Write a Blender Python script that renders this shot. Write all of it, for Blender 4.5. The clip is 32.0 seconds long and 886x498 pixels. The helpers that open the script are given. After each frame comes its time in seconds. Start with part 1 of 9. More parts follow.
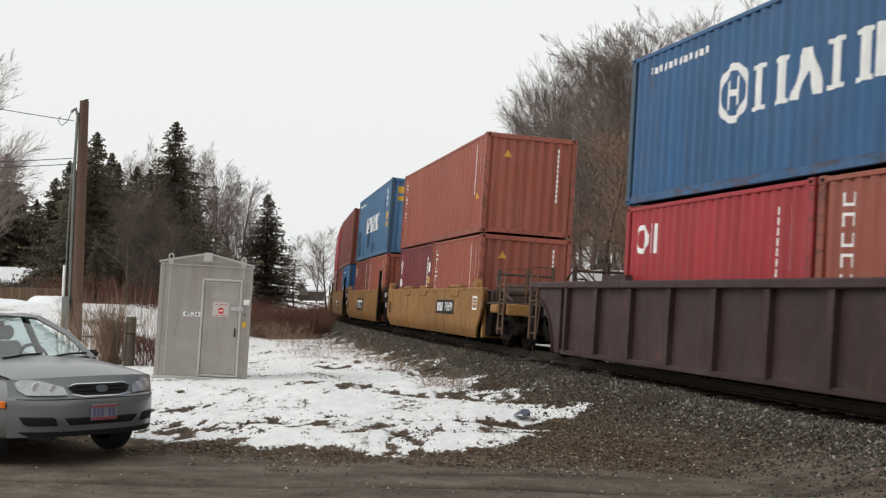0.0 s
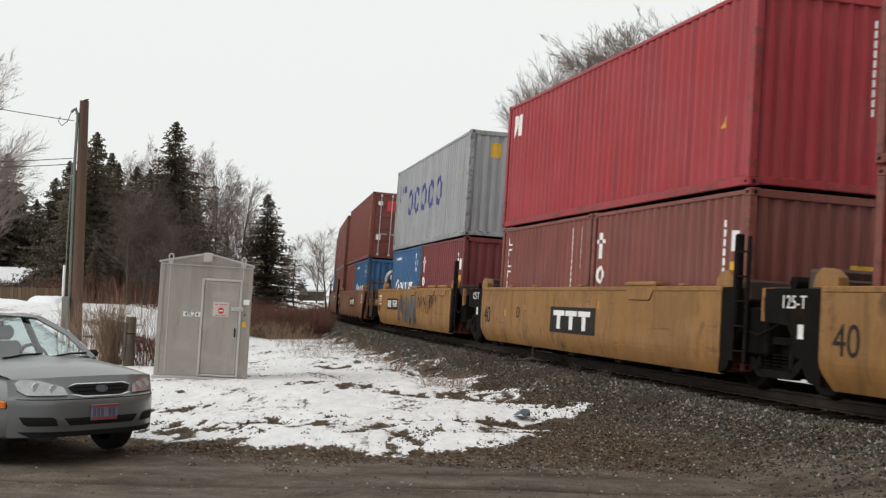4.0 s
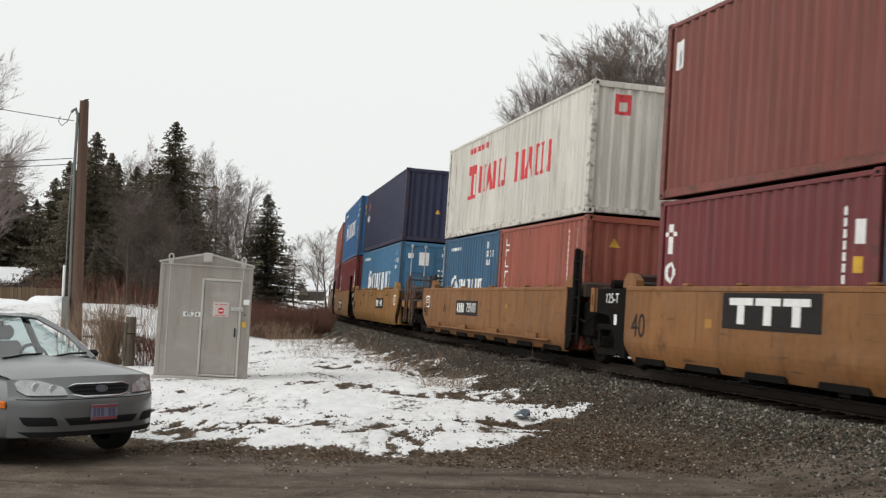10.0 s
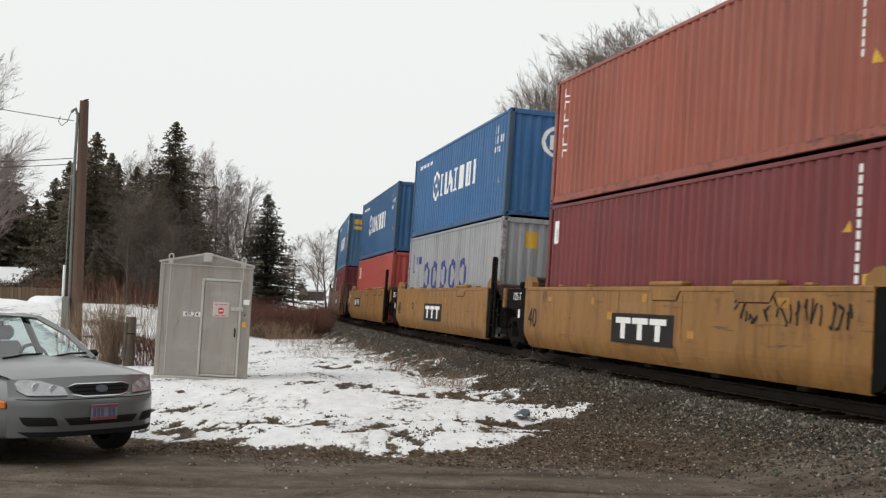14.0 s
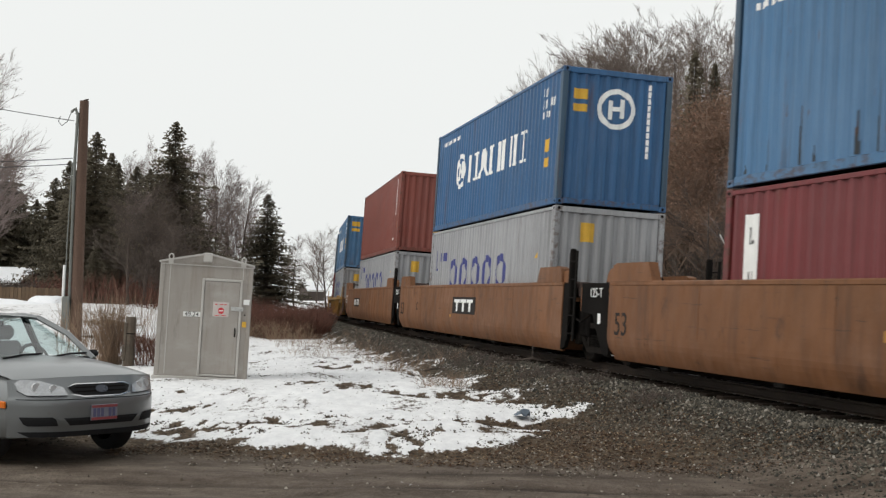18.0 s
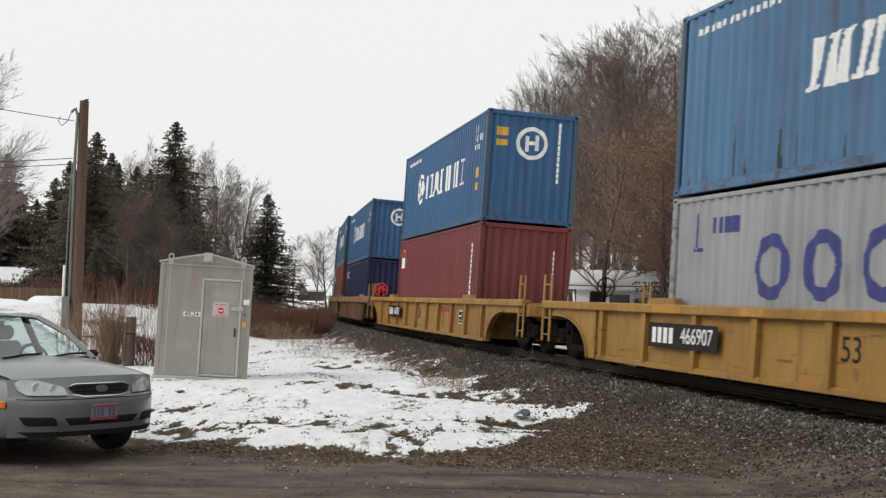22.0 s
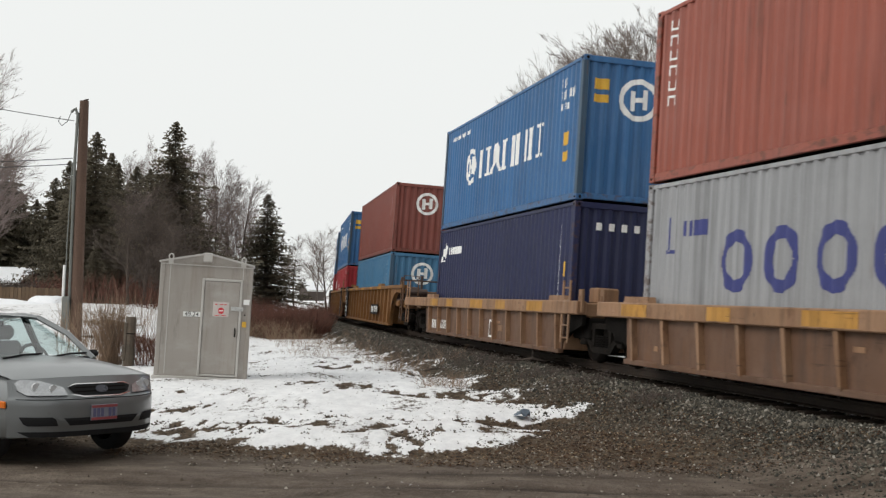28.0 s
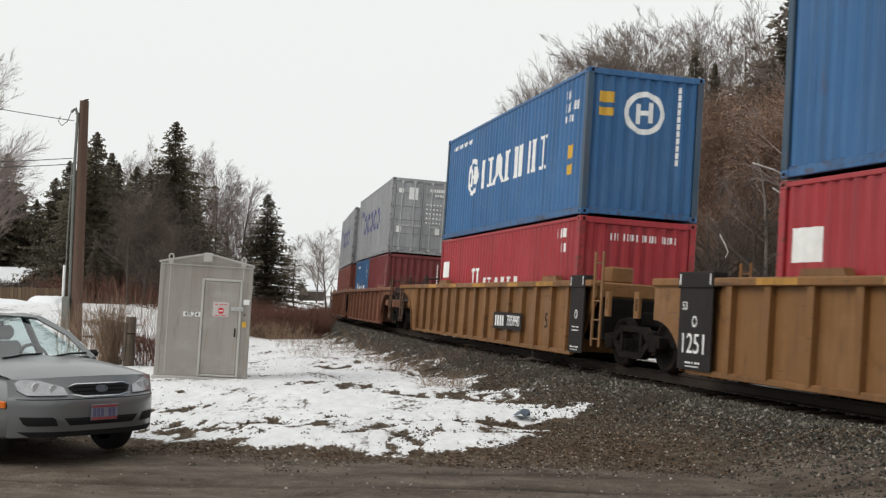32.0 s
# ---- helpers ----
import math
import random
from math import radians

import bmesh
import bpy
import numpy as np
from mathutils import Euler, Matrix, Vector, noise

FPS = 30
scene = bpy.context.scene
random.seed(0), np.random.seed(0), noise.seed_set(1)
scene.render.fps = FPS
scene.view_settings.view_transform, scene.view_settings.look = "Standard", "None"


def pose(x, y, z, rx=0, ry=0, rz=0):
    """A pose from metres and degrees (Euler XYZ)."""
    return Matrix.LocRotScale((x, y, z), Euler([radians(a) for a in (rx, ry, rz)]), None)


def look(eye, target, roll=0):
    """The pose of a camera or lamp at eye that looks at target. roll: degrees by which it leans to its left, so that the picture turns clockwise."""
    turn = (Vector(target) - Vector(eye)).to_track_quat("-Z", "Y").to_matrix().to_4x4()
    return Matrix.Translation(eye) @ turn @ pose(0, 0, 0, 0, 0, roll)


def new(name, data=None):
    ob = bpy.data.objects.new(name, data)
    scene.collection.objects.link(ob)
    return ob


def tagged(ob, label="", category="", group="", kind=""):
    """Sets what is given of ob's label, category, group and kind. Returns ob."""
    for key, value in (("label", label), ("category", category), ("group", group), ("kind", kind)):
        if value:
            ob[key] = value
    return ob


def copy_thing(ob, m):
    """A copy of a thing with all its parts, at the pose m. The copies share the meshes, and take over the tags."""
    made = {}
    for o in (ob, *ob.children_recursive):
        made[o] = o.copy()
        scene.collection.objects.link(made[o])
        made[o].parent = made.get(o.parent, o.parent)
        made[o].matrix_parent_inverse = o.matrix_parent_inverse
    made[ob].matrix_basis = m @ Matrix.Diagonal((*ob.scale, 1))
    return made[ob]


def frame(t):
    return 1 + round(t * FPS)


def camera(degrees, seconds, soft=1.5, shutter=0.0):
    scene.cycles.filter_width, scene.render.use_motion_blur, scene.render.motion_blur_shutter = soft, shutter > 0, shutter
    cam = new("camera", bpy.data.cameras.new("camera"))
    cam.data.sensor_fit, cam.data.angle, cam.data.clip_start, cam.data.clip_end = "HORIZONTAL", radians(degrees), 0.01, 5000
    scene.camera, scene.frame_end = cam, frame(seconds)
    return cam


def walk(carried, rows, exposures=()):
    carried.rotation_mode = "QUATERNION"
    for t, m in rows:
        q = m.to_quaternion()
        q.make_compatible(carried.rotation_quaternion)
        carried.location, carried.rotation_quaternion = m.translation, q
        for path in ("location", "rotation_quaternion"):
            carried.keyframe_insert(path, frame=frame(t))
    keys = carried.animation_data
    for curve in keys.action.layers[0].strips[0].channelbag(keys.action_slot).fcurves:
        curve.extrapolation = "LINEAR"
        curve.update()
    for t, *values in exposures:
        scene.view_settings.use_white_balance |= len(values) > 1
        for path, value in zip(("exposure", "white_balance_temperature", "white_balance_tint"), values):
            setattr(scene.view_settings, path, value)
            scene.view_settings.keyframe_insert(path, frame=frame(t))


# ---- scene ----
# A double-stack container train passes a snowy lineside yard under an overcast sky.
# x to the right, y away from the tripod, z up from the muddy road.
EYE = 1.55
cam = camera(40.13, 32.0, soft=1.3, shutter=0.12)
VIEW = Matrix.Translation((0, 0, EYE)) @ pose(0, 0, 0, 90 + 2.308, 0, 0) @ pose(0, 0, 0, 0, 0, 1.309)
walk(cam, [(0.0, VIEW), (32.0, VIEW)], exposures=[(0.0, 0.0), (32.0, 0.0)])

# ---- light: an even overcast with a very soft sun ----
world = bpy.data.worlds.new("overcast_sky")
scene.world = world
world.use_nodes = True
wn, wl = world.node_tree.nodes, world.node_tree.links
sky = wn.new("ShaderNodeTexSky")
sky.sky_type = "NISHITA"
sky.sun_disc = False
sky.sun_elevation, sky.sun_rotation = radians(36), radians(-112)
sky.air_density, sky.dust_density = 1.0, 6.0
grey = wn.new("ShaderNodeHueSaturation")
grey.inputs["Saturation"].default_value = 0.12
grey.inputs["Value"].default_value = 0.055
wl.new(sky.outputs["Color"], grey.inputs["Color"])
cloud = wn.new("ShaderNodeMix")
cloud.data_type = "RGBA"
cloud.inputs["Factor"].default_value = 0.8
cloud.inputs["B"].default_value = (0.93, 0.95, 0.935, 1)
wl.new(grey.outputs["Color"], cloud.inputs["A"])
wl.new(cloud.outputs["Result"], wn["Background"].inputs["Color"])
wn["Background"].inputs["Strength"].default_value = 1.13

sun = new("sun", bpy.data.lights.new("sun", "SUN"))
sun.data.energy, sun.data.angle, sun.data.color = 0.95, radians(24), (1.0, 0.96, 0.9)
sun.matrix_world = look((-50, 0, 40), (0, 20, 0))


# ---- materials ----
def mat(name, colour, rough=0.6, metal=0.0, var=0.15, scale=3.0, fine=60.0, bump=0.15, dirt=None, dirt_amount=0.0,
        dirt_scale=1.5, streak=1.0, spec=0.4, rand=0.0, shift=False):
    """A painted or natural surface: base colour varied at two scales, dirt or rust in patches, fine relief."""
    m = bpy.data.materials.new(name)
    m.use_nodes = True
    n, l = m.node_tree.nodes, m.node_tree.links
    b = n["Principled BSDF"]
    tc = n.new("ShaderNodeTexCoord")
    mp = n.new("ShaderNodeMapping")
    mp.inputs["Scale"].default_value = (1, 1, 1 / streak)
    l.new(tc.outputs["Object"], mp.inputs["Vector"])
    if shift:
        oi = n.new("ShaderNodeObjectInfo")
        off = n.new("ShaderNodeVectorMath")
        off.operation = "SCALE"
        off.inputs[0].default_value = (47, 31, 23)
        l.new(oi.outputs["Random"], off.inputs["Scale"])
        l.new(off.outputs["Vector"], mp.inputs["Location"])
    big = n.new("ShaderNodeTexNoise")
    big.inputs["Scale"].default_value, big.inputs["Detail"].default_value = scale, 6
    l.new(mp.outputs["Vector"], big.inputs["Vector"])
    small = n.new("ShaderNodeTexNoise")
    small.inputs["Scale"].default_value, small.inputs["Detail"].default_value = fine, 3
    l.new(tc.outputs["Object"], small.inputs["Vector"])
    add = n.new("ShaderNodeMath")
    add.operation = "ADD"
    l.new(big.outputs["Fac"], add.inputs[0])
    soft = n.new("ShaderNodeMapRange")
    soft.inputs["To Min"].default_value, soft.inputs["To Max"].default_value = (0.37, 0.63) if shift else (0.0, 1.0)
    l.new(small.outputs["Fac"], soft.inputs["Value"])
    l.new(soft.outputs[0], add.inputs[1])
    rng = n.new("ShaderNodeMapRange")
    rng.inputs["From Min"].default_value, rng.inputs["From Max"].default_value = 0.74, 1.26
    rng.inputs["To Min"].default_value, rng.inputs["To Max"].default_value = 1 - var, 1 + var
    l.new(add.outputs[0], rng.inputs["Value"])
    value = rng.outputs[0]
    if rand:
        oi = n.new("ShaderNodeObjectInfo")
        rr = n.new("ShaderNodeMapRange")
        rr.inputs["To Min"].default_value, rr.inputs["To Max"].default_value = 1 - rand, 1 + rand
        l.new(oi.outputs["Random"], rr.inputs["Value"])
        mu = n.new("ShaderNodeMath")
        mu.operation = "MULTIPLY"
        l.new(value, mu.inputs[0])
        l.new(rr.outputs[0], mu.inputs[1])
        value = mu.outputs[0]
    hs = n.new("ShaderNodeHueSaturation")
    hs.inputs["Color"].default_value = (*colour, 1)
    l.new(value, hs.inputs["Value"])
    out = hs.outputs["Color"]
    if dirt:
        dn = n.new("ShaderNodeTexNoise")
        dn.inputs["Scale"].default_value, dn.inputs["Detail"].default_value = dirt_scale, 8
        dn.inputs["Roughness"].default_value = 0.7
        l.new(mp.outputs["Vector"], dn.inputs["Vector"])
        dr = n.new("ShaderNodeMapRange")
        dr.inputs["From Min"].default_value = 0.68 - 0.3 * dirt_amount
        dr.inputs["From Max"].default_value = 0.80 - 0.2 * dirt_amount
        dr.inputs["To Max"].default_value = 0.85
        l.new(dn.outputs["Fac"], dr.inputs["Value"])
        mx = n.new("ShaderNodeMix")
        mx.data_type = "RGBA"
        l.new(dr.outputs[0], mx.inputs["Factor"])
        l.new(out, mx.inputs["A"])
        mx.inputs["B"].default_value = (*dirt, 1)
        out = mx.outputs["Result"]
    l.new(out, b.inputs["Base Color"])
    rm = n.new("ShaderNodeMapRange")
    rm.inputs["To Min"].default_value, rm.inputs["To Max"].default_value = max(rough - 0.12, 0.03), min(rough + 0.12, 1)
    l.new(big.outputs["Fac"], rm.inputs["Value"])
    l.new(rm.outputs[0], b.inputs["Roughness"])
    b.inputs["Metallic"].default_value = metal
    b.inputs["Specular IOR Level"].default_value = spec
    if bump:
        bp = n.new("ShaderNodeBump")
        bp.inputs["Strength"].default_value, bp.inputs["Distance"].default_value = bump, 0.02
        l.new(add.outputs[0], bp.inputs["Height"])
        l.new(bp.outputs[0], b.inputs["Normal"])
    return m


def island(m, amount=0.25):
    """Vary a material's value from loose piece to loose piece of one mesh."""
    n, l = m.node_tree.nodes, m.node_tree.links
    b = n["Principled BSDF"]
    src = b.inputs["Base Color"].links[0].from_socket
    g = n.new("ShaderNodeNewGeometry")
    rr = n.new("ShaderNodeMapRange")
    rr.inputs["To Min"].default_value, rr.inputs["To Max"].default_value = 1 - amount, 1 + amount
    l.new(g.outputs["Random Per Island"], rr.inputs["Value"])
    hs = n.new("ShaderNodeHueSaturation")
    l.new(src, hs.inputs["Color"])
    l.new(rr.outputs[0], hs.inputs["Value"])
    l.new(hs.outputs["Color"], b.inputs["Base Color"])
    return m


def layer(m, colour, stretch, scale, lo, hi, amount, detail=8):
    """Lay stains, streaks or scuffs with a shape of their own over a painted surface."""
    n, l = m.node_tree.nodes, m.node_tree.links
    b = n["Principled BSDF"]
    src = b.inputs["Base Color"].links[0].from_socket
    tc, oi = n.new("ShaderNodeTexCoord"), n.new("ShaderNodeObjectInfo")
    off = n.new("ShaderNodeVectorMath")
    off.operation = "SCALE"
    off.inputs[0].default_value = (41 + 7 * scale, 13, 29)
    l.new(oi.outputs["Random"], off.inputs["Scale"])
    mp = n.new("ShaderNodeMapping")
    mp.inputs["Scale"].default_value = stretch
    l.new(tc.outputs["Object"], mp.inputs["Vector"])
    l.new(off.outputs["Vector"], mp.inputs["Location"])
    t = n.new("ShaderNodeTexNoise")
    t.inputs["Scale"].default_value, t.inputs["Detail"].default_value, t.inputs["Roughness"].default_value = scale, detail, 0.65
    l.new(mp.outputs["Vector"], t.inputs["Vector"])
    r = n.new("ShaderNodeMapRange")
    r.inputs["From Min"].default_value, r.inputs["From Max"].default_value, r.inputs["To Max"].default_value = lo, hi, amount
    l.new(t.outputs["Fac"], r.inputs["Value"])
    x = n.new("ShaderNodeMix")
    x.data_type = "RGBA"
    l.new(r.outputs[0], x.inputs["Factor"])
    l.new(src, x.inputs["A"])
    x.inputs["B"].default_value = (*colour, 1)
    l.new(x.outputs["Result"], b.inputs["Base Color"])
    return m


RUST = (0.10, 0.045, 0.025)
GRIME = (0.09, 0.075, 0.06)


def paint(name, colour, rust=0.12, rough=0.5, var=0.2, streak=7.0):
    m = mat(name, colour, rough, 0, var, 0.9, 35, 0.08, RUST, rust + 0.14, 2.2, streak, 0.35, shift=True)
    grey = sum(colour) / 3
    layer(m, [1.0 * c + 0.25 * grey + 0.006 for c in colour], (0.5, 1, 0.9), 0.8, 0.42, 0.72, 0.55)
    layer(m, [0.40 * c + 0.008 for c in colour], (7, 7, 0.25), 1.3, 0.47, 0.72, 0.6)
    return layer(m, RUST, (9, 9, 1.2), 2.0, 0.70 - 0.25 * rust, 0.76 - 0.2 * rust, 0.75)


PAINT = {
    "maroon": paint("maroon_container_paint", (0.192, 0.051, 0.037)),
    "wine": paint("wine_red_container_paint", (0.160, 0.027, 0.029)),
    "triton": paint("orange_red_container_paint", (0.295, 0.078, 0.050)),
    "red": paint("bright_red_container_paint", (0.34, 0.024, 0.032), 0.05),
    "coral": paint("faded_red_container_paint", (0.40, 0.070, 0.055), 0.05),
    "blue": paint("mid_blue_container_paint", (0.028, 0.100, 0.225), 0.12),
    "faded": paint("sun_faded_blue_container_paint", (0.062, 0.155, 0.285), 0.2),
    "bright": paint("bright_blue_container_paint", (0.030, 0.120, 0.280), 0.05),
    "teal": paint("dull_teal_blue_container_paint", (0.028, 0.092, 0.170), 0.16),
    "pale": paint("pale_blue_container_paint", (0.048, 0.155, 0.275), 0.1),
    "navy": paint("navy_container_paint", (0.0105, 0.015, 0.060), 0.04),
    "ink": paint("dark_indigo_container_paint", (0.022, 0.024, 0.060), 0.06),
    "grey": paint("light_grey_container_paint", (0.298, 0.302, 0.312), 0.06),
    "slate": paint("worn_slate_blue_post_paint", (0.036, 0.075, 0.120), 0.3),
    "white": paint("off_white_container_paint", (0.60, 0.57, 0.51), 0.2),
}
# chipped and rusted coats on rails, posts and castings
EDGE = {}
for key_, m_ in list(PAINT.items()):
    EDGE[key_] = m_.copy()
    EDGE[key_].name = "chipped_" + m_.name
    layer(EDGE[key_], (0.075, 0.036, 0.022), (2.2, 5, 5), 1.7, 0.50, 0.62, 0.7)
    layer(EDGE[key_], (0.028, 0.024, 0.022), (1.3, 4, 4), 1.1, 0.56, 0.70, 0.6)
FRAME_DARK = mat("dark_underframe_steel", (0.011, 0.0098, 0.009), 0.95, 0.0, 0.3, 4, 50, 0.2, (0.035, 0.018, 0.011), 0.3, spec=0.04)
WHITE = mat("white_marking_paint", (0.80, 0.80, 0.78), 0.6, 0, 0.08, 5, 70, 0.05, GRIME, 0.08, 5)
ROYAL = mat("royal_blue_marking_paint", (0.040, 0.048, 0.185), 0.6, 0, 0.12, 5, 70, 0.05)
SIGNRED = mat("red_marking_paint", (0.60, 0.05, 0.06), 0.6, 0, 0.12, 5, 70, 0.05)
FADEDRED = mat("faded_dull_red_paint", (0.26, 0.050, 0.034), 0.7, 0, 0.2, 5, 70, 0.05, GRIME, 0.2, 4)
SIGNYEL = mat("yellow_marking_paint", (0.62, 0.36, 0.04), 0.6, 0, 0.12, 5, 70, 0.05)
ORANGE = mat("orange_marking_paint", (0.46, 0.19, 0.035), 0.6, 0, 0.12, 5, 70, 0.05)
BLACK = mat("black_paint", (0.024, 0.021, 0.020), 0.75, 0, 0.3, 5, 60, 0.08, spec=0.15)
DRIP = mat("dark_rust_stain", (0.030, 0.036, 0.042), 0.7, 0, 0.3, 5, 60, 0.05, RUST, 0.4)
TAR = mat("tar_patch_paint", (0.018, 0.045, 0.085), 0.5, 0, 0.2, 5, 60, 0.05)


def dented(m):
    """Broad shallow dents and buckles in plate."""
    n, l = m.node_tree.nodes, m.node_tree.links
    b = n["Principled BSDF"]
    tc, oi, off = n.new("ShaderNodeTexCoord"), n.new("ShaderNodeObjectInfo"), n.new("ShaderNodeMapping")
    sc = n.new("ShaderNodeVectorMath")
    sc.operation = "SCALE"
    sc.inputs[0].default_value = (37, 19, 11)
    l.new(oi.outputs["Random"], sc.inputs["Scale"])
    l.new(sc.outputs["Vector"], off.inputs["Location"])
    l.new(tc.outputs["Object"], off.inputs["Vector"])
    off.inputs["Scale"].default_value = (1.0, 1.0, 0.8)
    t = n.new("ShaderNodeTexNoise")
    t.inputs["Scale"].default_value, t.inputs["Detail"].default_value = 1.5, 2
    l.new(off.outputs["Vector"], t.inputs["Vector"])
    bp = n.new("ShaderNodeBump")
    bp.inputs["Strength"].default_value, bp.inputs["Distance"].default_value = 0.9, 0.10
    l.new(t.outputs["Fac"], bp.inputs["Height"])
    l.new(b.inputs["Normal"].links[0].from_socket, bp.inputs["Normal"])
    l.new(bp.outputs[0], b.inputs["Normal"])
    return m


def wellpaint(name, colour, rust):
    m = dented(mat(name, colour, 0.62, 0, 0.2, 0.9, 25, 0.12, (0.16, 0.075, 0.035), rust, 1.3, 3.0, 0.3, shift=True))
    layer(m, [1.15 * c + 0.035 for c in colour], (0.35, 1, 1.2), 1.0, 0.5, 0.70, 0.55)
    layer(m, [0.42 * c + 0.008 for c in colour], (3.2, 3, 0.35), 1.2, 0.50, 0.72, 0.75)
    layer(m, (0.045, 0.028, 0.02), (0.6, 1, 9), 1.5, 0.62, 0.67, 0.6)
    layer(m, (0.12, 0.052, 0.024), (2.5, 2, 0.8), 1.4, 0.60, 0.68, 0.45)
    layer(m, (0.035, 0.024, 0.018), (6, 3, 2.2), 1.6, 0.66, 0.70, 0.75)
    return layer(m, (0.06, 0.030, 0.018), (1, 1, 0.8), 1.9, 0.60, 0.70, 0.7)


WELL = {
    "yellow": wellpaint("weathered_yellow_car_paint", (0.268, 0.133, 0.040), 0.4),
    "pink": wellpaint("faded_orange_brown_car_paint", (0.200, 0.083, 0.034), 0.35),
    "ochre": wellpaint("brownish_ochre_car_paint", (0.222, 0.098, 0.032), 0.3),
    "umber": wellpaint("dull_umber_orange_car_paint", (0.168, 0.072, 0.030), 0.3),
    "tan": wellpaint("dirty_tan_car_paint", (0.198, 0.094, 0.032), 0.4),
    "lemon": wellpaint("bright_yellow_car_paint", (0.31, 0.168, 0.042), 0.35),
    "rusty": wellpaint("rust_stained_tan_car_paint", (0.27, 0.155, 0.088), 0.6),
    "rustplate": wellpaint("rusted_brown_side_plate", (0.135, 0.074, 0.046), 0.5),
    "soot": wellpaint("sooty_rust_brown_car_paint", (0.058, 0.037, 0.030), 0.35),
    "mast": wellpaint("rust_brown_ladder_paint", (0.115, 0.058, 0.030), 0.35),
    "amber": wellpaint("faded_orange_yellow_stripe_paint", (0.42, 0.21, 0.04), 0.3),
    "purple": wellpaint("dark_purplish_brown_car_paint", (0.046, 0.024, 0.0255), 0.1),
    "oxide": wellpaint("red_oxide_car_paint", (0.20, 0.085, 0.05), 0.2),
}
STEEL = mat("worn_truck_steel", (0.014, 0.012, 0.0105), 0.9, 0.0, 0.35, 6, 60, 0.25, (0.045, 0.023, 0.014), 0.4, 4, spec=0.07)
RAILTOP = mat("rail_steel", (0.040, 0.030, 0.024), 0.7, 0.0, 0.3, 5, 60, 0.15, (0.05, 0.026, 0.016), 0.4, 3, spec=0.15)
TIE = mat("creosoted_timber", (0.026, 0.020, 0.016), 0.9, 0, 0.35, 3, 40, 0.4, rand=0.3, spec=0.05)


def by_island(m, stops):
    """Colour loose pieces of one mesh by chance, from a ramp."""
    n, l = m.node_tree.nodes, m.node_tree.links
    b = n["Principled BSDF"]
    g = n.new("ShaderNodeNewGeometry")
    r = n.new("ShaderNodeValToRGB")
    els = r.color_ramp.elements
    while len(els) < len(stops):
        els.new(0.5)
    for e, (p, c) in zip(els, stops):
        e.position, e.color = p, (*c, 1)
    l.new(g.outputs["Random Per Island"], r.inputs["Fac"])
    hs = b.inputs["Base Color"].links[0].from_node
    l.new(r.outputs["Color"], hs.inputs["Color"])
    return m


STONE = by_island(mat("ballast_stone", (0.078, 0.070, 0.057), 0.85, 0, 0.3, 4, 60, 0.3),
                  [(0.0, (0.018, 0.017, 0.013)), (0.40, (0.052, 0.049, 0.039)), (0.72, (0.100, 0.089, 0.067)), (0.92, (0.18, 0.16, 0.13)), (1.0, (0.36, 0.33, 0.29))])


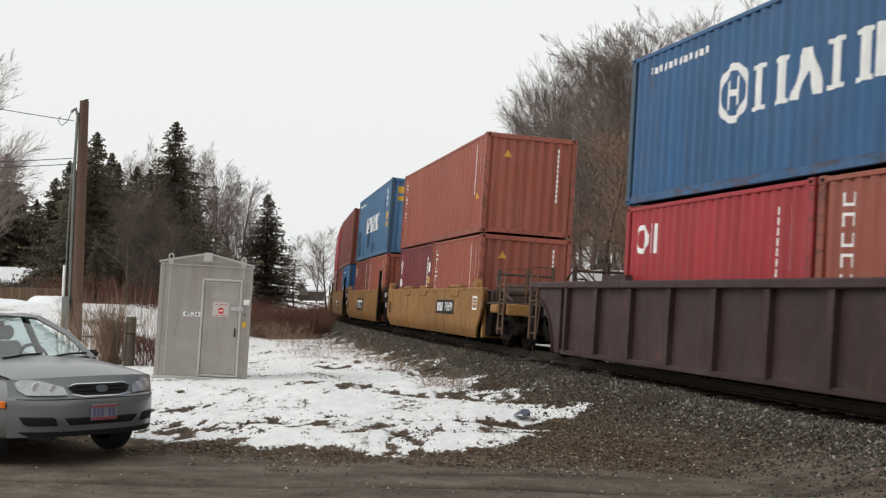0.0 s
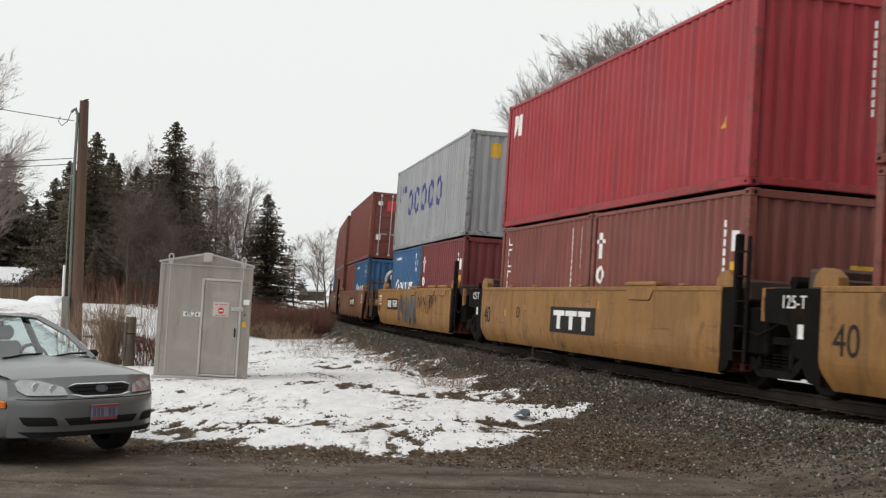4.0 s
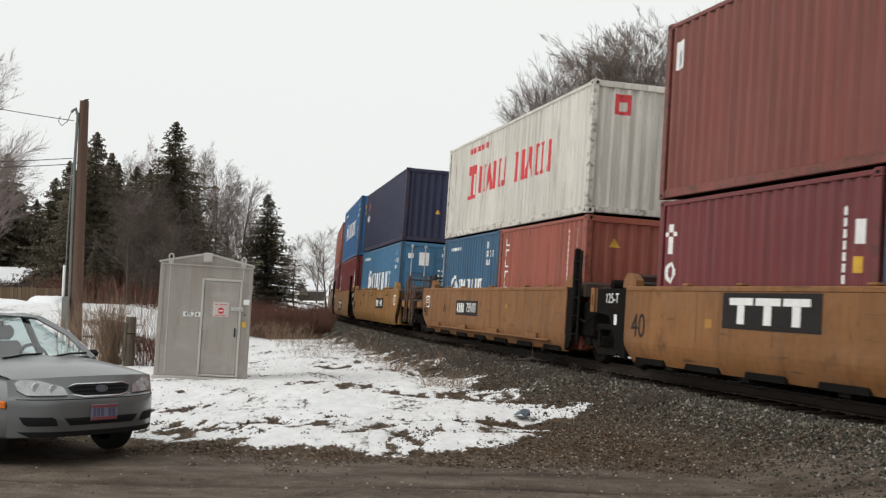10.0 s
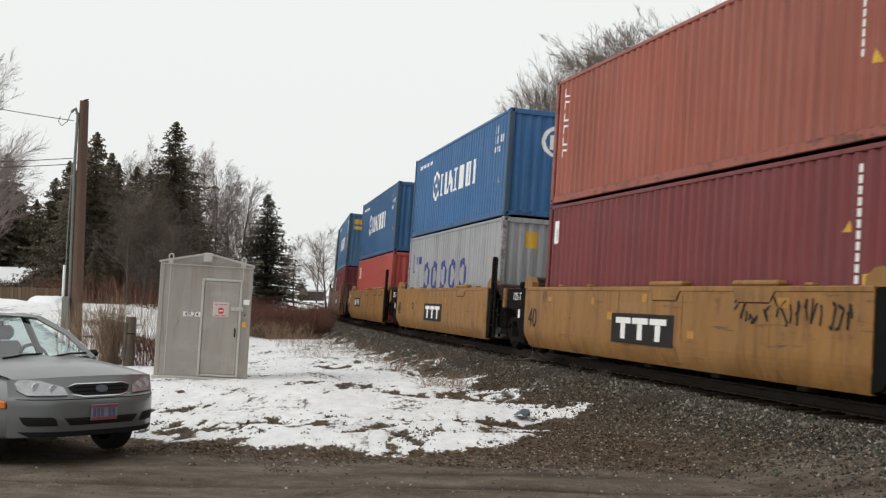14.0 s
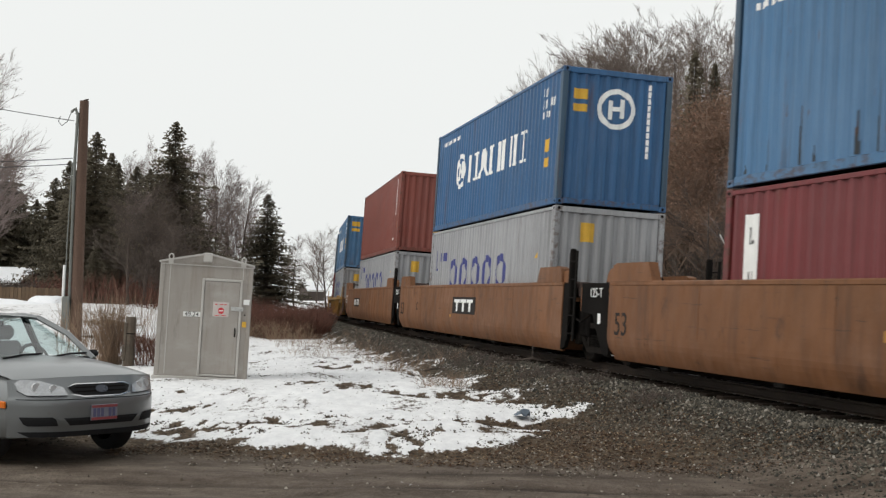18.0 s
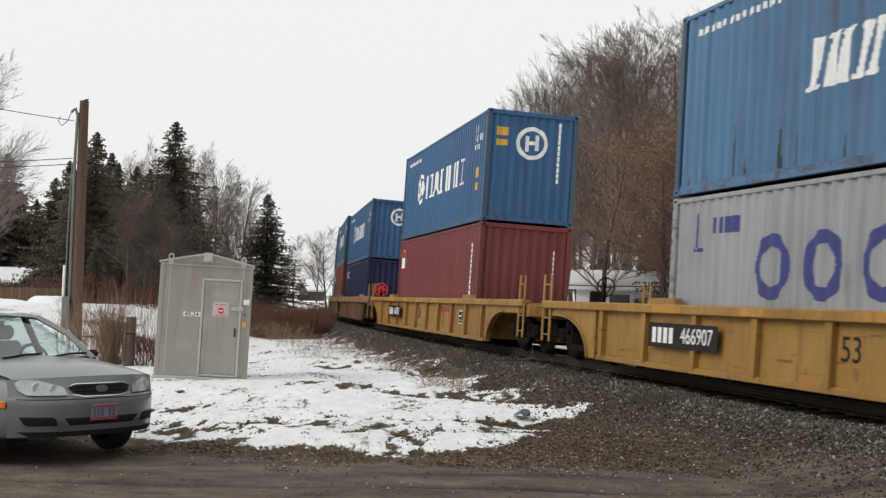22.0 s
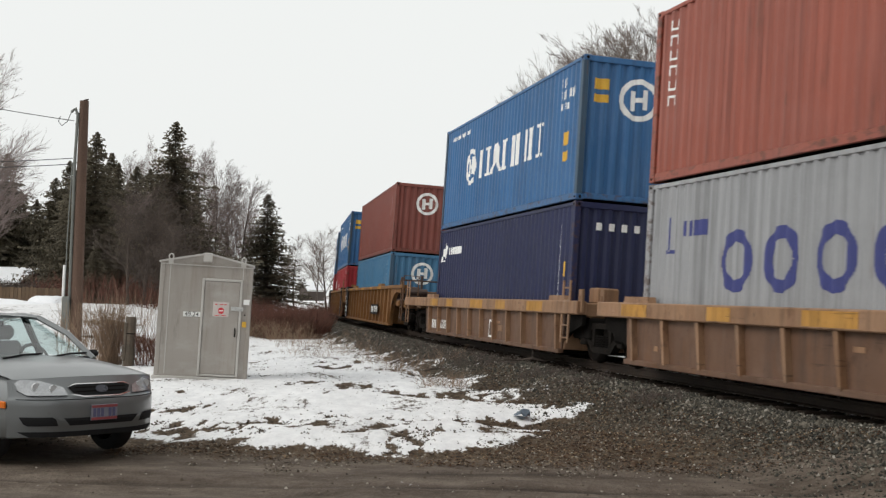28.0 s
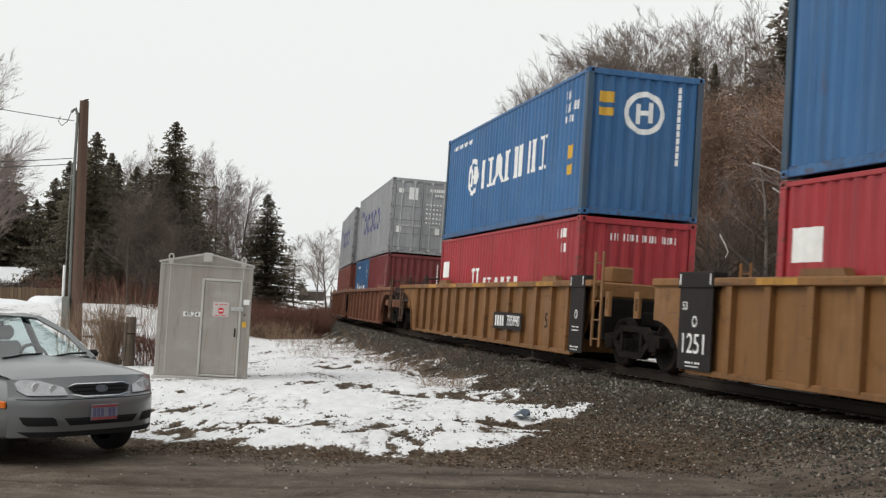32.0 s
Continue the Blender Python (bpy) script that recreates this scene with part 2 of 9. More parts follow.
# ---- mesh building ----
class Shape:
    """Collects the verts and faces of one mesh."""

    def __init__(self):
        self.v, self.f = [], []

    def add(self, verts, faces):
        k = len(self.v)
        self.v += [tuple(q) for q in verts]
        self.f += [tuple(i + k for i in f) for f in faces]
        return self

    def box(self, x0, x1, y0, y1, z0, z1):
        v = [(x, y, z) for x in (x0, x1) for y in (y0, y1) for z in (z0, z1)]
        return self.add(v, [(0, 1, 3, 2), (4, 6, 7, 5), (0, 4, 5, 1), (2, 3, 7, 6), (0, 2, 6, 4), (1, 5, 7, 3)])

    def cbox(self, x0, x1, y0, y1, z0, z1, c=0.02):
        """A box with chamfered edges."""
        lo, hi = (x0, y0, z0), (x1, y1, z1)
        v, idx = [], {}
        for sx in (0, 1):
            for sy in (0, 1):
                for sz in (0, 1):
                    sg = (sx, sy, sz)
                    for a in range(3):
                        q = [(hi[i] - c if sg[i] else lo[i] + c) for i in range(3)]
                        q[a] = hi[a] if sg[a] else lo[a]
                        idx[sg, a] = len(v)
                        v.append(tuple(q))
        f = []
        for a in range(3):
            b1, b2 = (a + 1) % 3, (a + 2) % 3
            for s in (0, 1):
                ring = []
                for p1, p2 in ((0, 0), (1, 0), (1, 1), (0, 1)):
                    sg = [0, 0, 0]
                    sg[a], sg[b1], sg[b2] = s, p1, p2
                    ring.append(idx[tuple(sg), a])
                f.append(tuple(ring if s else ring[::-1]))
            for p1 in (0, 1):
                for p2 in (0, 1):
                    lo_s, hi_s = [0, 0, 0], [0, 0, 0]
                    lo_s[b1] = hi_s[b1] = p1
                    lo_s[b2] = hi_s[b2] = p2
                    hi_s[a] = 1
                    q = (idx[tuple(lo_s), b1], idx[tuple(hi_s), b1], idx[tuple(hi_s), b2], idx[tuple(lo_s), b2])
                    f.append(q if p1 == p2 else q[::-1])
        for sg in [(a, b, c2) for a in (0, 1) for b in (0, 1) for c2 in (0, 1)]:
            t = (idx[sg, 0], idx[sg, 1], idx[sg, 2])
            f.append(t if sum(sg) % 2 else t[::-1])
        return self.add(v, f)

    def tube(self, p, q, r, n=8, r2=None):
        p, q = Vector(p), Vector(q)
        r2 = r if r2 is None else r2
        d = (q - p).normalized()
        a = d.orthogonal().normalized()
        b = d.cross(a)
        v = []
        for c, rad in ((p, r), (q, r2)):
            for i in range(n):
                t = 2 * math.pi * i / n
                v.append(c + rad * (math.cos(t) * a + math.sin(t) * b))
        f = [(i, (i + 1) % n, n + (i + 1) % n, n + i) for i in range(n)]
        f += [tuple(range(n))[::-1], tuple(range(n, 2 * n))]
        return self.add(v, f)

    def pipe(self, pts, r, n=6):
        """One bent tube through the points."""
        pts = [Vector(p) for p in pts]
        m, v, a = len(pts), [], None
        for i, p in enumerate(pts):
            d = (pts[min(i + 1, m - 1)] - pts[max(i - 1, 0)]).normalized()
            a = d.orthogonal() if a is None else a - d * a.dot(d)
            a = a.normalized() if a.length > 1e-6 else d.orthogonal().normalized()
            b = d.cross(a)
            v += [p + r * (math.cos(2 * math.pi * k / n) * a + math.sin(2 * math.pi * k / n) * b) for k in range(n)]
        f = [(i * n + k, i * n + (k + 1) % n, (i + 1) * n + (k + 1) % n, (i + 1) * n + k) for i in range(m - 1) for k in range(n)]
        f += [tuple(range(n))[::-1], tuple(range((m - 1) * n, m * n))]
        return self.add(v, f)

    def prism(self, poly, lo, hi, axis="y"):
        """A polygon in the other two axes, pulled along one axis."""
        def at(a, b, c):
            return {"y": (a, c, b), "x": (c, a, b), "z": (a, b, c)}[axis]
        n = len(poly)
        v = [at(a, b, lo) for a, b in poly] + [at(a, b, hi) for a, b in poly]
        f = [(i, (i + 1) % n, n + (i + 1) % n, n + i) for i in range(n)]
        f += [tuple(range(n))[::-1], tuple(range(n, 2 * n))]
        return self.add(v, f)

    def mesh(self, name, material, smooth=False):
        m = bpy.data.meshes.new(name)
        m.from_pydata(self.v, [], self.f)
        m.materials.append(material)
        b = bmesh.new()
        b.from_mesh(m)
        if len(self.f) < 20000:
            bmesh.ops.recalc_face_normals(b, faces=b.faces)
        if smooth:
            for f in b.faces:
                f.smooth = True
        b.to_mesh(m)
        b.free()
        return m


SMALL = ("number_strip", "number_block", "spring_nest", "web_address", "number_block", "stencil_print", "caption", "company_mark", "wordmark", "shipping_mark", "graffiti")


def part(name, shape, material, parent, label="", smooth=False):
    """One mesh object under a thing or a part; shape may be a Shape or a shared mesh."""
    me = shape if isinstance(shape, bpy.types.Mesh) else shape.mesh(name, material, smooth)
    ob = new(name, me)
    ob.parent = parent
    if label:
        ob["label"] = label
    if name in SMALL:
        ob["kind"] = "stuff"
    return ob


CACHE = {}


def shared(key, make, material, smooth=False):
    """A mesh built once for all parts with that key and material."""
    k = (key, material.name)
    if k not in CACHE:
        CACHE[k] = make().mesh(key[0] if isinstance(key, tuple) else key, material, smooth)
    return CACHE[k]


def thing(name, label, category, group=""):
    return tagged(new(name), label, category, group)


# ---- the track: a curve that bends towards the tripod ----
SPEED = 15.318
STEP = 0.5
S_MIN, S_MAX = -620.0, 620.0


def bend(s):
    if s < -120:
        return 0.0026
    if s > 40:
        return 0.0031 * max(0.0, 1 - (s - 40) / 120)
    return 0.002583 + 1.3e-5 * s


def integrate():
    n0 = int(-S_MIN / STEP)
    n = int((S_MAX - S_MIN) / STEP) + 1
    th, xs, ys = [0.0] * n, [0.0] * n, [0.0] * n
    th[n0], xs[n0], ys[n0] = 0.244055, 4.4343, 21.0
    for i in range(n0, n - 1):
        th[i + 1] = th[i] + STEP * bend((i - n0 + 0.5) * STEP)
        m = (th[i] + th[i + 1]) / 2
        xs[i + 1], ys[i + 1] = xs[i] + STEP * math.sin(m), ys[i] - STEP * math.cos(m)
    for i in range(n0, 0, -1):
        th[i - 1] = th[i] - STEP * bend((i - n0 - 0.5) * STEP)
        m = (th[i] + th[i - 1]) / 2
        xs[i - 1], ys[i - 1] = xs[i] - STEP * math.sin(m), ys[i] + STEP * math.cos(m)
    return np.array(xs), np.array(ys), np.array(th)


TX, TY, TTH = integrate()
TS = np.linspace(S_MIN, S_MAX, len(TX))


def rail_z(s):
    c = np.clip(s, -110, 30)
    return EYE - 1.1753 - 0.001492 * c - 7.6e-5 * c * c


def track_pose(s):
    """Rail level at the track's centre: x along the way of travel, y away from the tripod, z up, with the curve's lean."""
    x, y, th = (float(np.interp(s, TS, a)) for a in (TX, TY, TTH))
    c = min(max(s, -110), 30)
    lean = 2.378 - 0.02048 * c
    rise = (-0.001492 - 1.52e-4 * c) if -110 < s < 30 else 0.0
    return (Matrix.Translation((x, y, float(rail_z(s)))) @ Matrix.Rotation(math.atan2(-math.cos(th), math.sin(th)), 4, "Z")
            @ Matrix.Rotation(-math.atan(rise), 4, "Y") @ Matrix.Rotation(-radians(lean), 4, "X"))


# ---- containers: x along the car (front end at +x), y across, camera's side at -y, base at z = 0 ----
RIB, DEPTH = 0.278, 0.042


def ripple(u, period=RIB, depth=DEPTH):
    """Depth below the outer face of a trapezoid corrugation."""
    t = (u / period) % 1.0
    if t < 0.26:
        return 0.0
    if t < 0.5:
        return depth * (t - 0.26) / 0.24
    if t < 0.76:
        return depth
    return depth * (1 - (t - 0.76) / 0.24)


def ripple_stops(a, b, period=RIB):
    out = [a]
    k = math.floor(a / period) - 1
    while k * period < b + period:
        for t in (0.0, 0.26, 0.5, 0.76):
            u = (k + t) * period
            if a + 1e-4 < u < b - 1e-4:
                out.append(u)
        k += 1
    return sorted(out) + [b]


def side_wall(length, height, side):
    s = Shape()
    a, b = -length / 2 + 0.14, length / 2 - 0.14
    us = ripple_stops(a, b)
    z0, z1 = 0.15, height - 0.09
    v = []
    for u in us:
        y = 1.207 - ripple(u)
        for z in (z0, z1):
            v.append((u, y * side, z))
        v += [(u, (y - 0.012) * side, z0), (u, (y - 0.012) * side, z1)]
    f = []
    for i in range(len(us) - 1):
        k = 4 * i
        f += [(k, k + 1, k + 5, k + 4), (k + 2, k + 6, k + 7, k + 3)]
    return s.add(v, f)


def end_wall(height, at, out):
    """Corrugated blind end; out is +1 for the front."""
    s = Shape()
    us = ripple_stops(-1.1, 1.1, 0.25)
    z0, z1 = 0.15, height - 0.11
    v = []
    for u in us:
        x = at - out * (0.03 + ripple(u, 0.25, 0.045))
        v += [(x, u, z0), (x, u, z1), (x - out * 0.012, u, z0), (x - out * 0.012, u, z1)]
    f = []
    for i in range(len(us) - 1):
        k = 4 * i
        f += [(k, k + 1, k + 5, k + 4), (k + 2, k + 6, k + 7, k + 3)]
    return s.add(v, f)


def door_leaf(height, at, y0, y1):
    s = Shape().box(at - 0.07, at - 0.045, y0, y1, 0.16, height - 0.12)
    h = height - 0.28
    for k in range(5):
        z = 0.16 + h * (k + 0.5) / 5
        s.cbox(at - 0.05, at - 0.02, y0 + 0.06, y1 - 0.06, z - h * 0.07, z + h * 0.07, 0.012)
    s.box(at - 0.05, at - 0.012, y0, y0 + 0.05, 0.16, height - 0.12)
    s.box(at - 0.05, at - 0.012, y1 - 0.05, y1, 0.16, height - 0.12)
    return s


def roof(length, height):
    s = Shape()
    n = int(length / 0.5)
    a, b = -length / 2 + 0.1, length / 2 - 0.1
    v, f = [], []
    for i in range(2 * n + 1):
        x = a + (b - a) * i / (2 * n)
        z = height - 0.02 - (0.02 if i % 2 else 0.0)
        v += [(x, -1.15, z), (x, 1.15, z), (x, -1.15, z - 0.02), (x, 1.15, z - 0.02)]
    for i in range(2 * n):
        k = 4 * i
        f += [(k, k + 1, k + 5, k + 4), (k + 2, k + 6, k + 7, k + 3)]
    return s.add(v, f)


def casting(paint_m):
    """A cast corner fitting with dark lashing holes."""
    me = Shape().cbox(-0.09, 0.09, -0.081, 0.081, -0.059, 0.059, 0.012).mesh("corner_casting", paint_m)
    me.materials.append(FRAME_DARK)
    b = bmesh.new()
    b.from_mesh(me)
    for sy in (-1, 1):
        ring_ = [b.verts.new((0.045 * math.cos(k * math.pi / 5), sy * 0.0825, 0.024 * math.sin(k * math.pi / 5))) for k in range(10)]
        b.faces.new(ring_ if sy < 0 else ring_[::-1]).material_index = 1
    ring_ = [b.verts.new((0.0915, 0.03 * math.cos(k * math.pi / 5), 0.036 * math.sin(k * math.pi / 5))) for k in range(10)]
    b.faces.new(ring_).material_index = 1
    b.to_mesh(me)
    b.free()
    return me


# -- flat graphics that follow the corrugation --
def inside(poly, x, z):
    c = False
    for (x0, z0), (x1, z1) in zip(poly, poly[1:] + poly[:1]):
        if (z0 > z) != (z1 > z) and x < x0 + (z - z0) / (z1 - z0) * (x1 - x0):
            c = not c
    return c


def spans(polys, x):
    """Where the vertical line at x lies inside the polygons (even-odd)."""
    zs = []
    for poly in polys:
        for (x0, z0), (x1, z1) in zip(poly, poly[1:] + poly[:1]):
            if (x0 > x) != (x1 > x):
                zs.append(z0 + (x - x0) / (x1 - x0) * (z1 - z0))
    zs.sort()
    return list(zip(zs[::2], zs[1::2]))


def graphic(polys, face, at=0.0, period=RIB, depth=DEPTH, grow=0.004):
    """Paint a set of polygons on a wall: face 'side' (camera's side), 'end' (front) or a flat one."""
    s = Shape()
    lo, hi = min(x for p in polys for x, z in p), max(x for p in polys for x, z in p)
    n = max(2, int((hi - lo) / 0.022))
    v, f = [], []
    for i in range(n):
        a, b = lo + (hi - lo) * i / n, lo + (hi - lo) * (i + 1) / n
        for z0, z1 in spans(polys, (a + b) / 2):
            k = len(v)
            for u, z in ((a, z0), (b, z0), (b, z1), (a, z1)):
                if face == "side":
                    v.append((u, -(1.207 - ripple(u)) - grow, z))
                elif face == "end":
                    v.append((at - 0.03 - ripple(u, 0.25, 0.045) + grow, u, z))
                elif face == "flatend":
                    v.append((at + grow, u, z))
                else:
                    v.append((u, -at - grow, z))
            f.append((k, k + 1, k + 2, k + 3))
    return s.add(v, f)


def rect(x0, x1, z0, z1, slant=0.0):
    d = slant * (z1 - z0)
    return [(x0, z0), (x1, z0), (x1 + d, z1), (x0 + d, z1)]


def oval(cx, cz, rx, rz, n=24):
    return [(cx + rx * math.cos(2 * math.pi * i / n), cz + rz * math.sin(2 * math.pi * i / n)) for i in range(n)]


def ring(cx, cz, rx, rz, w):
    return [oval(cx, cz, rx, rz), oval(cx, cz, rx - w, rz - w)]


def emblem(cx, cz, r, sx=1.1):
    """A ring with a bent double bar in it."""
    w = r * 0.25
    return ring(cx, cz, r * sx, r, w) + [rect(cx - 0.46 * r, cx - 0.17 * r, cz - 0.52 * r, cz + 0.42 * r),
                                         rect(cx + 0.17 * r, cx + 0.46 * r, cz - 0.42 * r, cz + 0.52 * r),
                                         rect(cx - 0.16 * r, cx + 0.16 * r, cz - 0.1 * r, cz + 0.12 * r)]


def blocks(x0, x1, z0, z1, n, fill=0.32, slant=0.0, gap=0.16, kinds="iwiloi"):
    """A wordmark as n plain shapes in a row: paired bars (i), a wedge (w), a single bar (l, o)."""
    out, p = [], (x1 - x0) / n
    for k in range(n):
        a, b = x0 + p * k, x0 + p * (k + 1 - gap)
        w = (b - a) * fill
        kind = kinds[k % len(kinds)]
        if kind == "i":
            f, h = w * 0.24, (z1 - z0) * 0.10
            for q in (a, b - w):
                out += [rect(q, q + w, z0, z1, slant), rect(q - f, q - 0.002, z0, z0 + h, slant), rect(q + w + 0.002, q + w + f, z0, z0 + h, slant),
                        rect(q - f + slant * (z1 - z0 - h), q - 0.002 + slant * (z1 - z0 - h), z1 - h, z1, slant), rect(q + w + 0.002 + slant * (z1 - z0 - h), q + w + f + slant * (z1 - z0 - h), z1 - h, z1, slant)]
        elif kind == "w":
            m, d = (a + b) / 2, slant * (z1 - z0)
            out += [[(a, z0), (b, z0), (m + w * 0.5 + d, z1), (m - w * 0.5 + d, z1)], [(a + w, z0), (b - w, z0), (m + d * 0.6, z0 + (z1 - z0) * 0.55)]]
        else:
            m = (a + b) / 2
            out.append(rect(m - w * 0.6, m + w * 0.6, z0, z1, slant))
            if kind == "l":
                out.append(rect(m - w * 1.5, m - w * 0.6 - 0.003, z0, z0 + (z1 - z0) * 0.2, 0))
    return out


def dashes(x0, x1, z0, z1, n, gap=0.3):
    p = (x1 - x0) / n
    return [rect(x0 + p * i, x0 + p * (i + 1 - gap), z0, z1) for i in range(n)]


def figures(x0, x1, z0, z1, n):
    """A number that cannot be read: slim upright bars in pairs, with gaps between the figures."""
    p, out = (x1 - x0) / n, []
    for i in range(n):
        a, w = x0 + p * i, p * 0.24
        out.append(rect(a, a + w, z0, z1))
        if (i * 7 + n) % 3:
            out.append(rect(a + p * 0.44, a + p * 0.44 + w, z0 + (0.12 if i % 2 else 0.0) * (z1 - z0), z1))
    return out


def column(x, z0, z1, n, w=0.09, gap=0.3):
    p, w, gap = (z1 - z0) / n, w * 0.72, gap * 0.8
    return [rect(x, x + w, z0 + p * i, z0 + p * (i + 1 - gap)) for i in range(n)]


def triangle(x, z, r):
    r *= 0.75
    return [(x - r, z - r * 0.7), (x + r, z - r * 0.7), (x, z + r)]


def marks_of(style, length, h):
    """The painted graphics of a style: (name, material, face, polygons)."""
    q = h - 2.591
    e = length / 2
    out = []
    if style == "ring40":
        c = 1.42 + q * 0.4
        ex = -2.40 if q < 0.1 else -2.88
        lx = -1.78 if q < 0.1 else -1.98
        g = (2.75 if q < 0.1 else 3.42) - lx
        er, eh = (0.45, 0.33) if q < 0.1 else (0.50, 0.37)
        word = []
        for f0, f1, kd in ((0.0, 0.18, "i"), (0.215, 0.395, "w"), (0.425, 0.605, "i"), (0.63, 0.70, "o"), (0.745, 0.805, "o"), (0.84, 1.0, "i")):
            word += blocks(lx + g * f0, lx + g * f1, c - eh - 0.03, c + eh - 0.03, 1, 0.27 if kd != "o" else 0.62, 0, 0.0, kd)
        out += [("emblem", WHITE, "side", emblem(ex, c, er, 1.0)),
                ("wordmark", WHITE, "side", word),
                ("web_address", WHITE, "side", dashes(-5.3, -3.2, h - 0.41, h - 0.30, 19, 0.4)),
                ("number_block", WHITE, "side", figures(4.78, 5.30, h - 0.48, h - 0.30, 4) + figures(4.78, 5.66, h - 0.74, h - 0.56, 7) + figures(4.78, 5.20, h - 0.96, h - 0.82, 3)),
                ("warning_label", SIGNYEL, "side", [rect(5.06, 5.36, 1.18, 1.45), rect(5.06, 5.36, 0.85, 1.05)] if q > 0.1 else [triangle(5.3, 0.9, 0.11)]),
                ("emblem", WHITE, "end", emblem(0.0, h * 0.72, 0.38 if q < 0.1 else 0.43, 1.0)),
                ("height_label", SIGNYEL, "end", [rect(-0.96, -0.64, h * 0.77, h * 0.845), rect(-0.96, -0.64, h * 0.68, h * 0.735)] if q > 0.1 else []),
                ("number_strip", WHITE, "end", column(0.70, h * 0.38, h * 0.93, 11, 0.075, 0.2)),
                ("logo_text", WHITE, "end", [])]
    elif style == "ring20":
        out += [("emblem", WHITE, "side", emblem(-1.62, 1.18, 0.37, 1.0)),
                ("wordmark", WHITE, "side", blocks(-1.0, 1.55, 0.86, 1.43, 6, 0.30, 0, 0.2)),
                ("web_address", WHITE, "side", dashes(-2.3, -0.9, 2.23, 2.32, 16, 0.4)),
                ("number_block", WHITE, "side", figures(1.78, 2.24, 2.18, 2.35, 4) + figures(1.78, 2.56, 1.96, 2.12, 7) + figures(1.78, 2.12, 1.76, 1.90, 3)),
                ("emblem", WHITE, "end", emblem(0.0, 1.75, 0.45, 1.0)),
                ("number_strip", WHITE, "end", column(0.75, 1.2, 2.2, 8, 0.08))]
    elif style == "ringbare":
        out += [("emblem", WHITE, "end", emblem(0.0, h * 0.72, 0.42, 1.0)), ("number_strip", WHITE, "end", column(0.68, h * 0.38, h * 0.85, 10, 0.06)),
                ("number_strip", WHITE, "side", column(5.0, h * 0.55, h * 0.9, 9, 0.06))]
    elif style == "slant40":
        c = 1.45
        out += [("wordmark", WHITE, "side", blocks(-2.35, 2.25, c - 0.34, c + 0.34, 7, 0.33, 0.22, 0.1, "iiiwoii")),
                ("web_address", WHITE, "side", dashes(-5.5, -3.1, h - 0.41, h - 0.31, 21, 0.4)),
                ("number_block", WHITE, "side", figures(4.80, 5.30, h - 0.53, h - 0.34, 4) + figures(4.80, 5.6, h - 0.80, h - 0.61, 6) + figures(4.80, 5.16, h - 1.0, h - 0.86, 3)),
                ("warning_label", SIGNYEL, "side", [rect(4.98, 5.4, 1.35, 1.65), rect(4.98, 5.4, 1.05, 1.25)]),
                ("height_label", SIGNYEL, "end", [rect(-0.95, -0.5, h * 0.80, h * 0.89), rect(-0.95, -0.5, h * 0.70, h * 0.76)]),
                ("number_strip", WHITE, "end", column(0.70, h * 0.25, h * 0.95, 12, 0.09, 0.25)),
                ("rust_stain", DRIP, "side", [[(x, 0.17), (x + 0.07, 0.17), (x + 0.045, 0.3 + 0.9 * ((k * 37) % 11) / 11), (x + 0.03, 0.3 + 0.9 * ((k * 37) % 11) / 11)] for k, x in enumerate([-5.7, -5.1, -4.3, -3.9, -3.0, -2.6, -1.5, -0.4, 0.3, 0.55, 1.6, 2.4, 2.7, 3.6, 4.4, 4.7, 5.5])])]
    elif style == "senpatch":
        out = marks_of("slant40", length, h)
        out.append(("touch_up_patch", TAR, "side", [rect(-5.6, -4.6, 0.75, 1.35), rect(-5.3, -4.3, 0.2, 0.7), rect(-3.2, -2.8, 0.4, 0.95), rect(-1.6, -0.7, 0.45, 1.3), rect(0.2, 0.7, 0.25, 0.65), rect(1.0, 1.4, 0.25, 0.6), rect(4.2, 4.45, 1.7, 2.3)]))
    elif style in ("rings40", "rings40door"):
        c = 1.46 if q < 0.1 else 1.56
        polys = []
        for i in range(5):
            polys += ring(-3.05 + 1.25 * i, c, 0.44, 0.46, 0.18)
        out += [("wordmark", ROYAL, "side", polys),
                ("shipping_mark", ROYAL, "side", [rect(-5.25, -5.2, 1.75, 2.3), rect(-5.4, -5.0, 1.72, 1.78)] + dashes(-4.8, -3.95, 1.98, 2.22, 4, 0.2)),
                ("warning_label", SIGNYEL, "side", [triangle(4.9, 1.9, 0.14)])]
        if style == "rings40":
            out += [("height_label", SIGNYEL, "end", [rect(-0.62, -0.32, h - 0.72, h - 0.32)]), ("warning_label", SIGNYEL, "end", [triangle(0.2, 1.25, 0.15)])]
    elif style == "redword":
        out += [("emblem", SIGNRED, "side", [rect(-3.75, -2.85, 0.95, 1.85), rect(-3.65, -3.42, 1.05, 1.6), rect(-3.18, -2.95, 1.05, 1.6)]),
                ("wordmark", SIGNRED, "side", blocks(-2.5, 0.35, 1.05, 1.75, 4, 0.27) + blocks(0.9, 3.95, 1.05, 1.75, 4, 0.27)),
                ("web_address", SIGNRED, "side", dashes(-3.6, -1.6, 2.18, 2.32, 12)),
                ("emblem", SIGNRED, "end", [rect(-0.75, -0.4, 1.95, 2.35), rect(-0.66, -0.49, 2.02, 2.2)])]
    elif style == "vert":
        z = h - 0.25
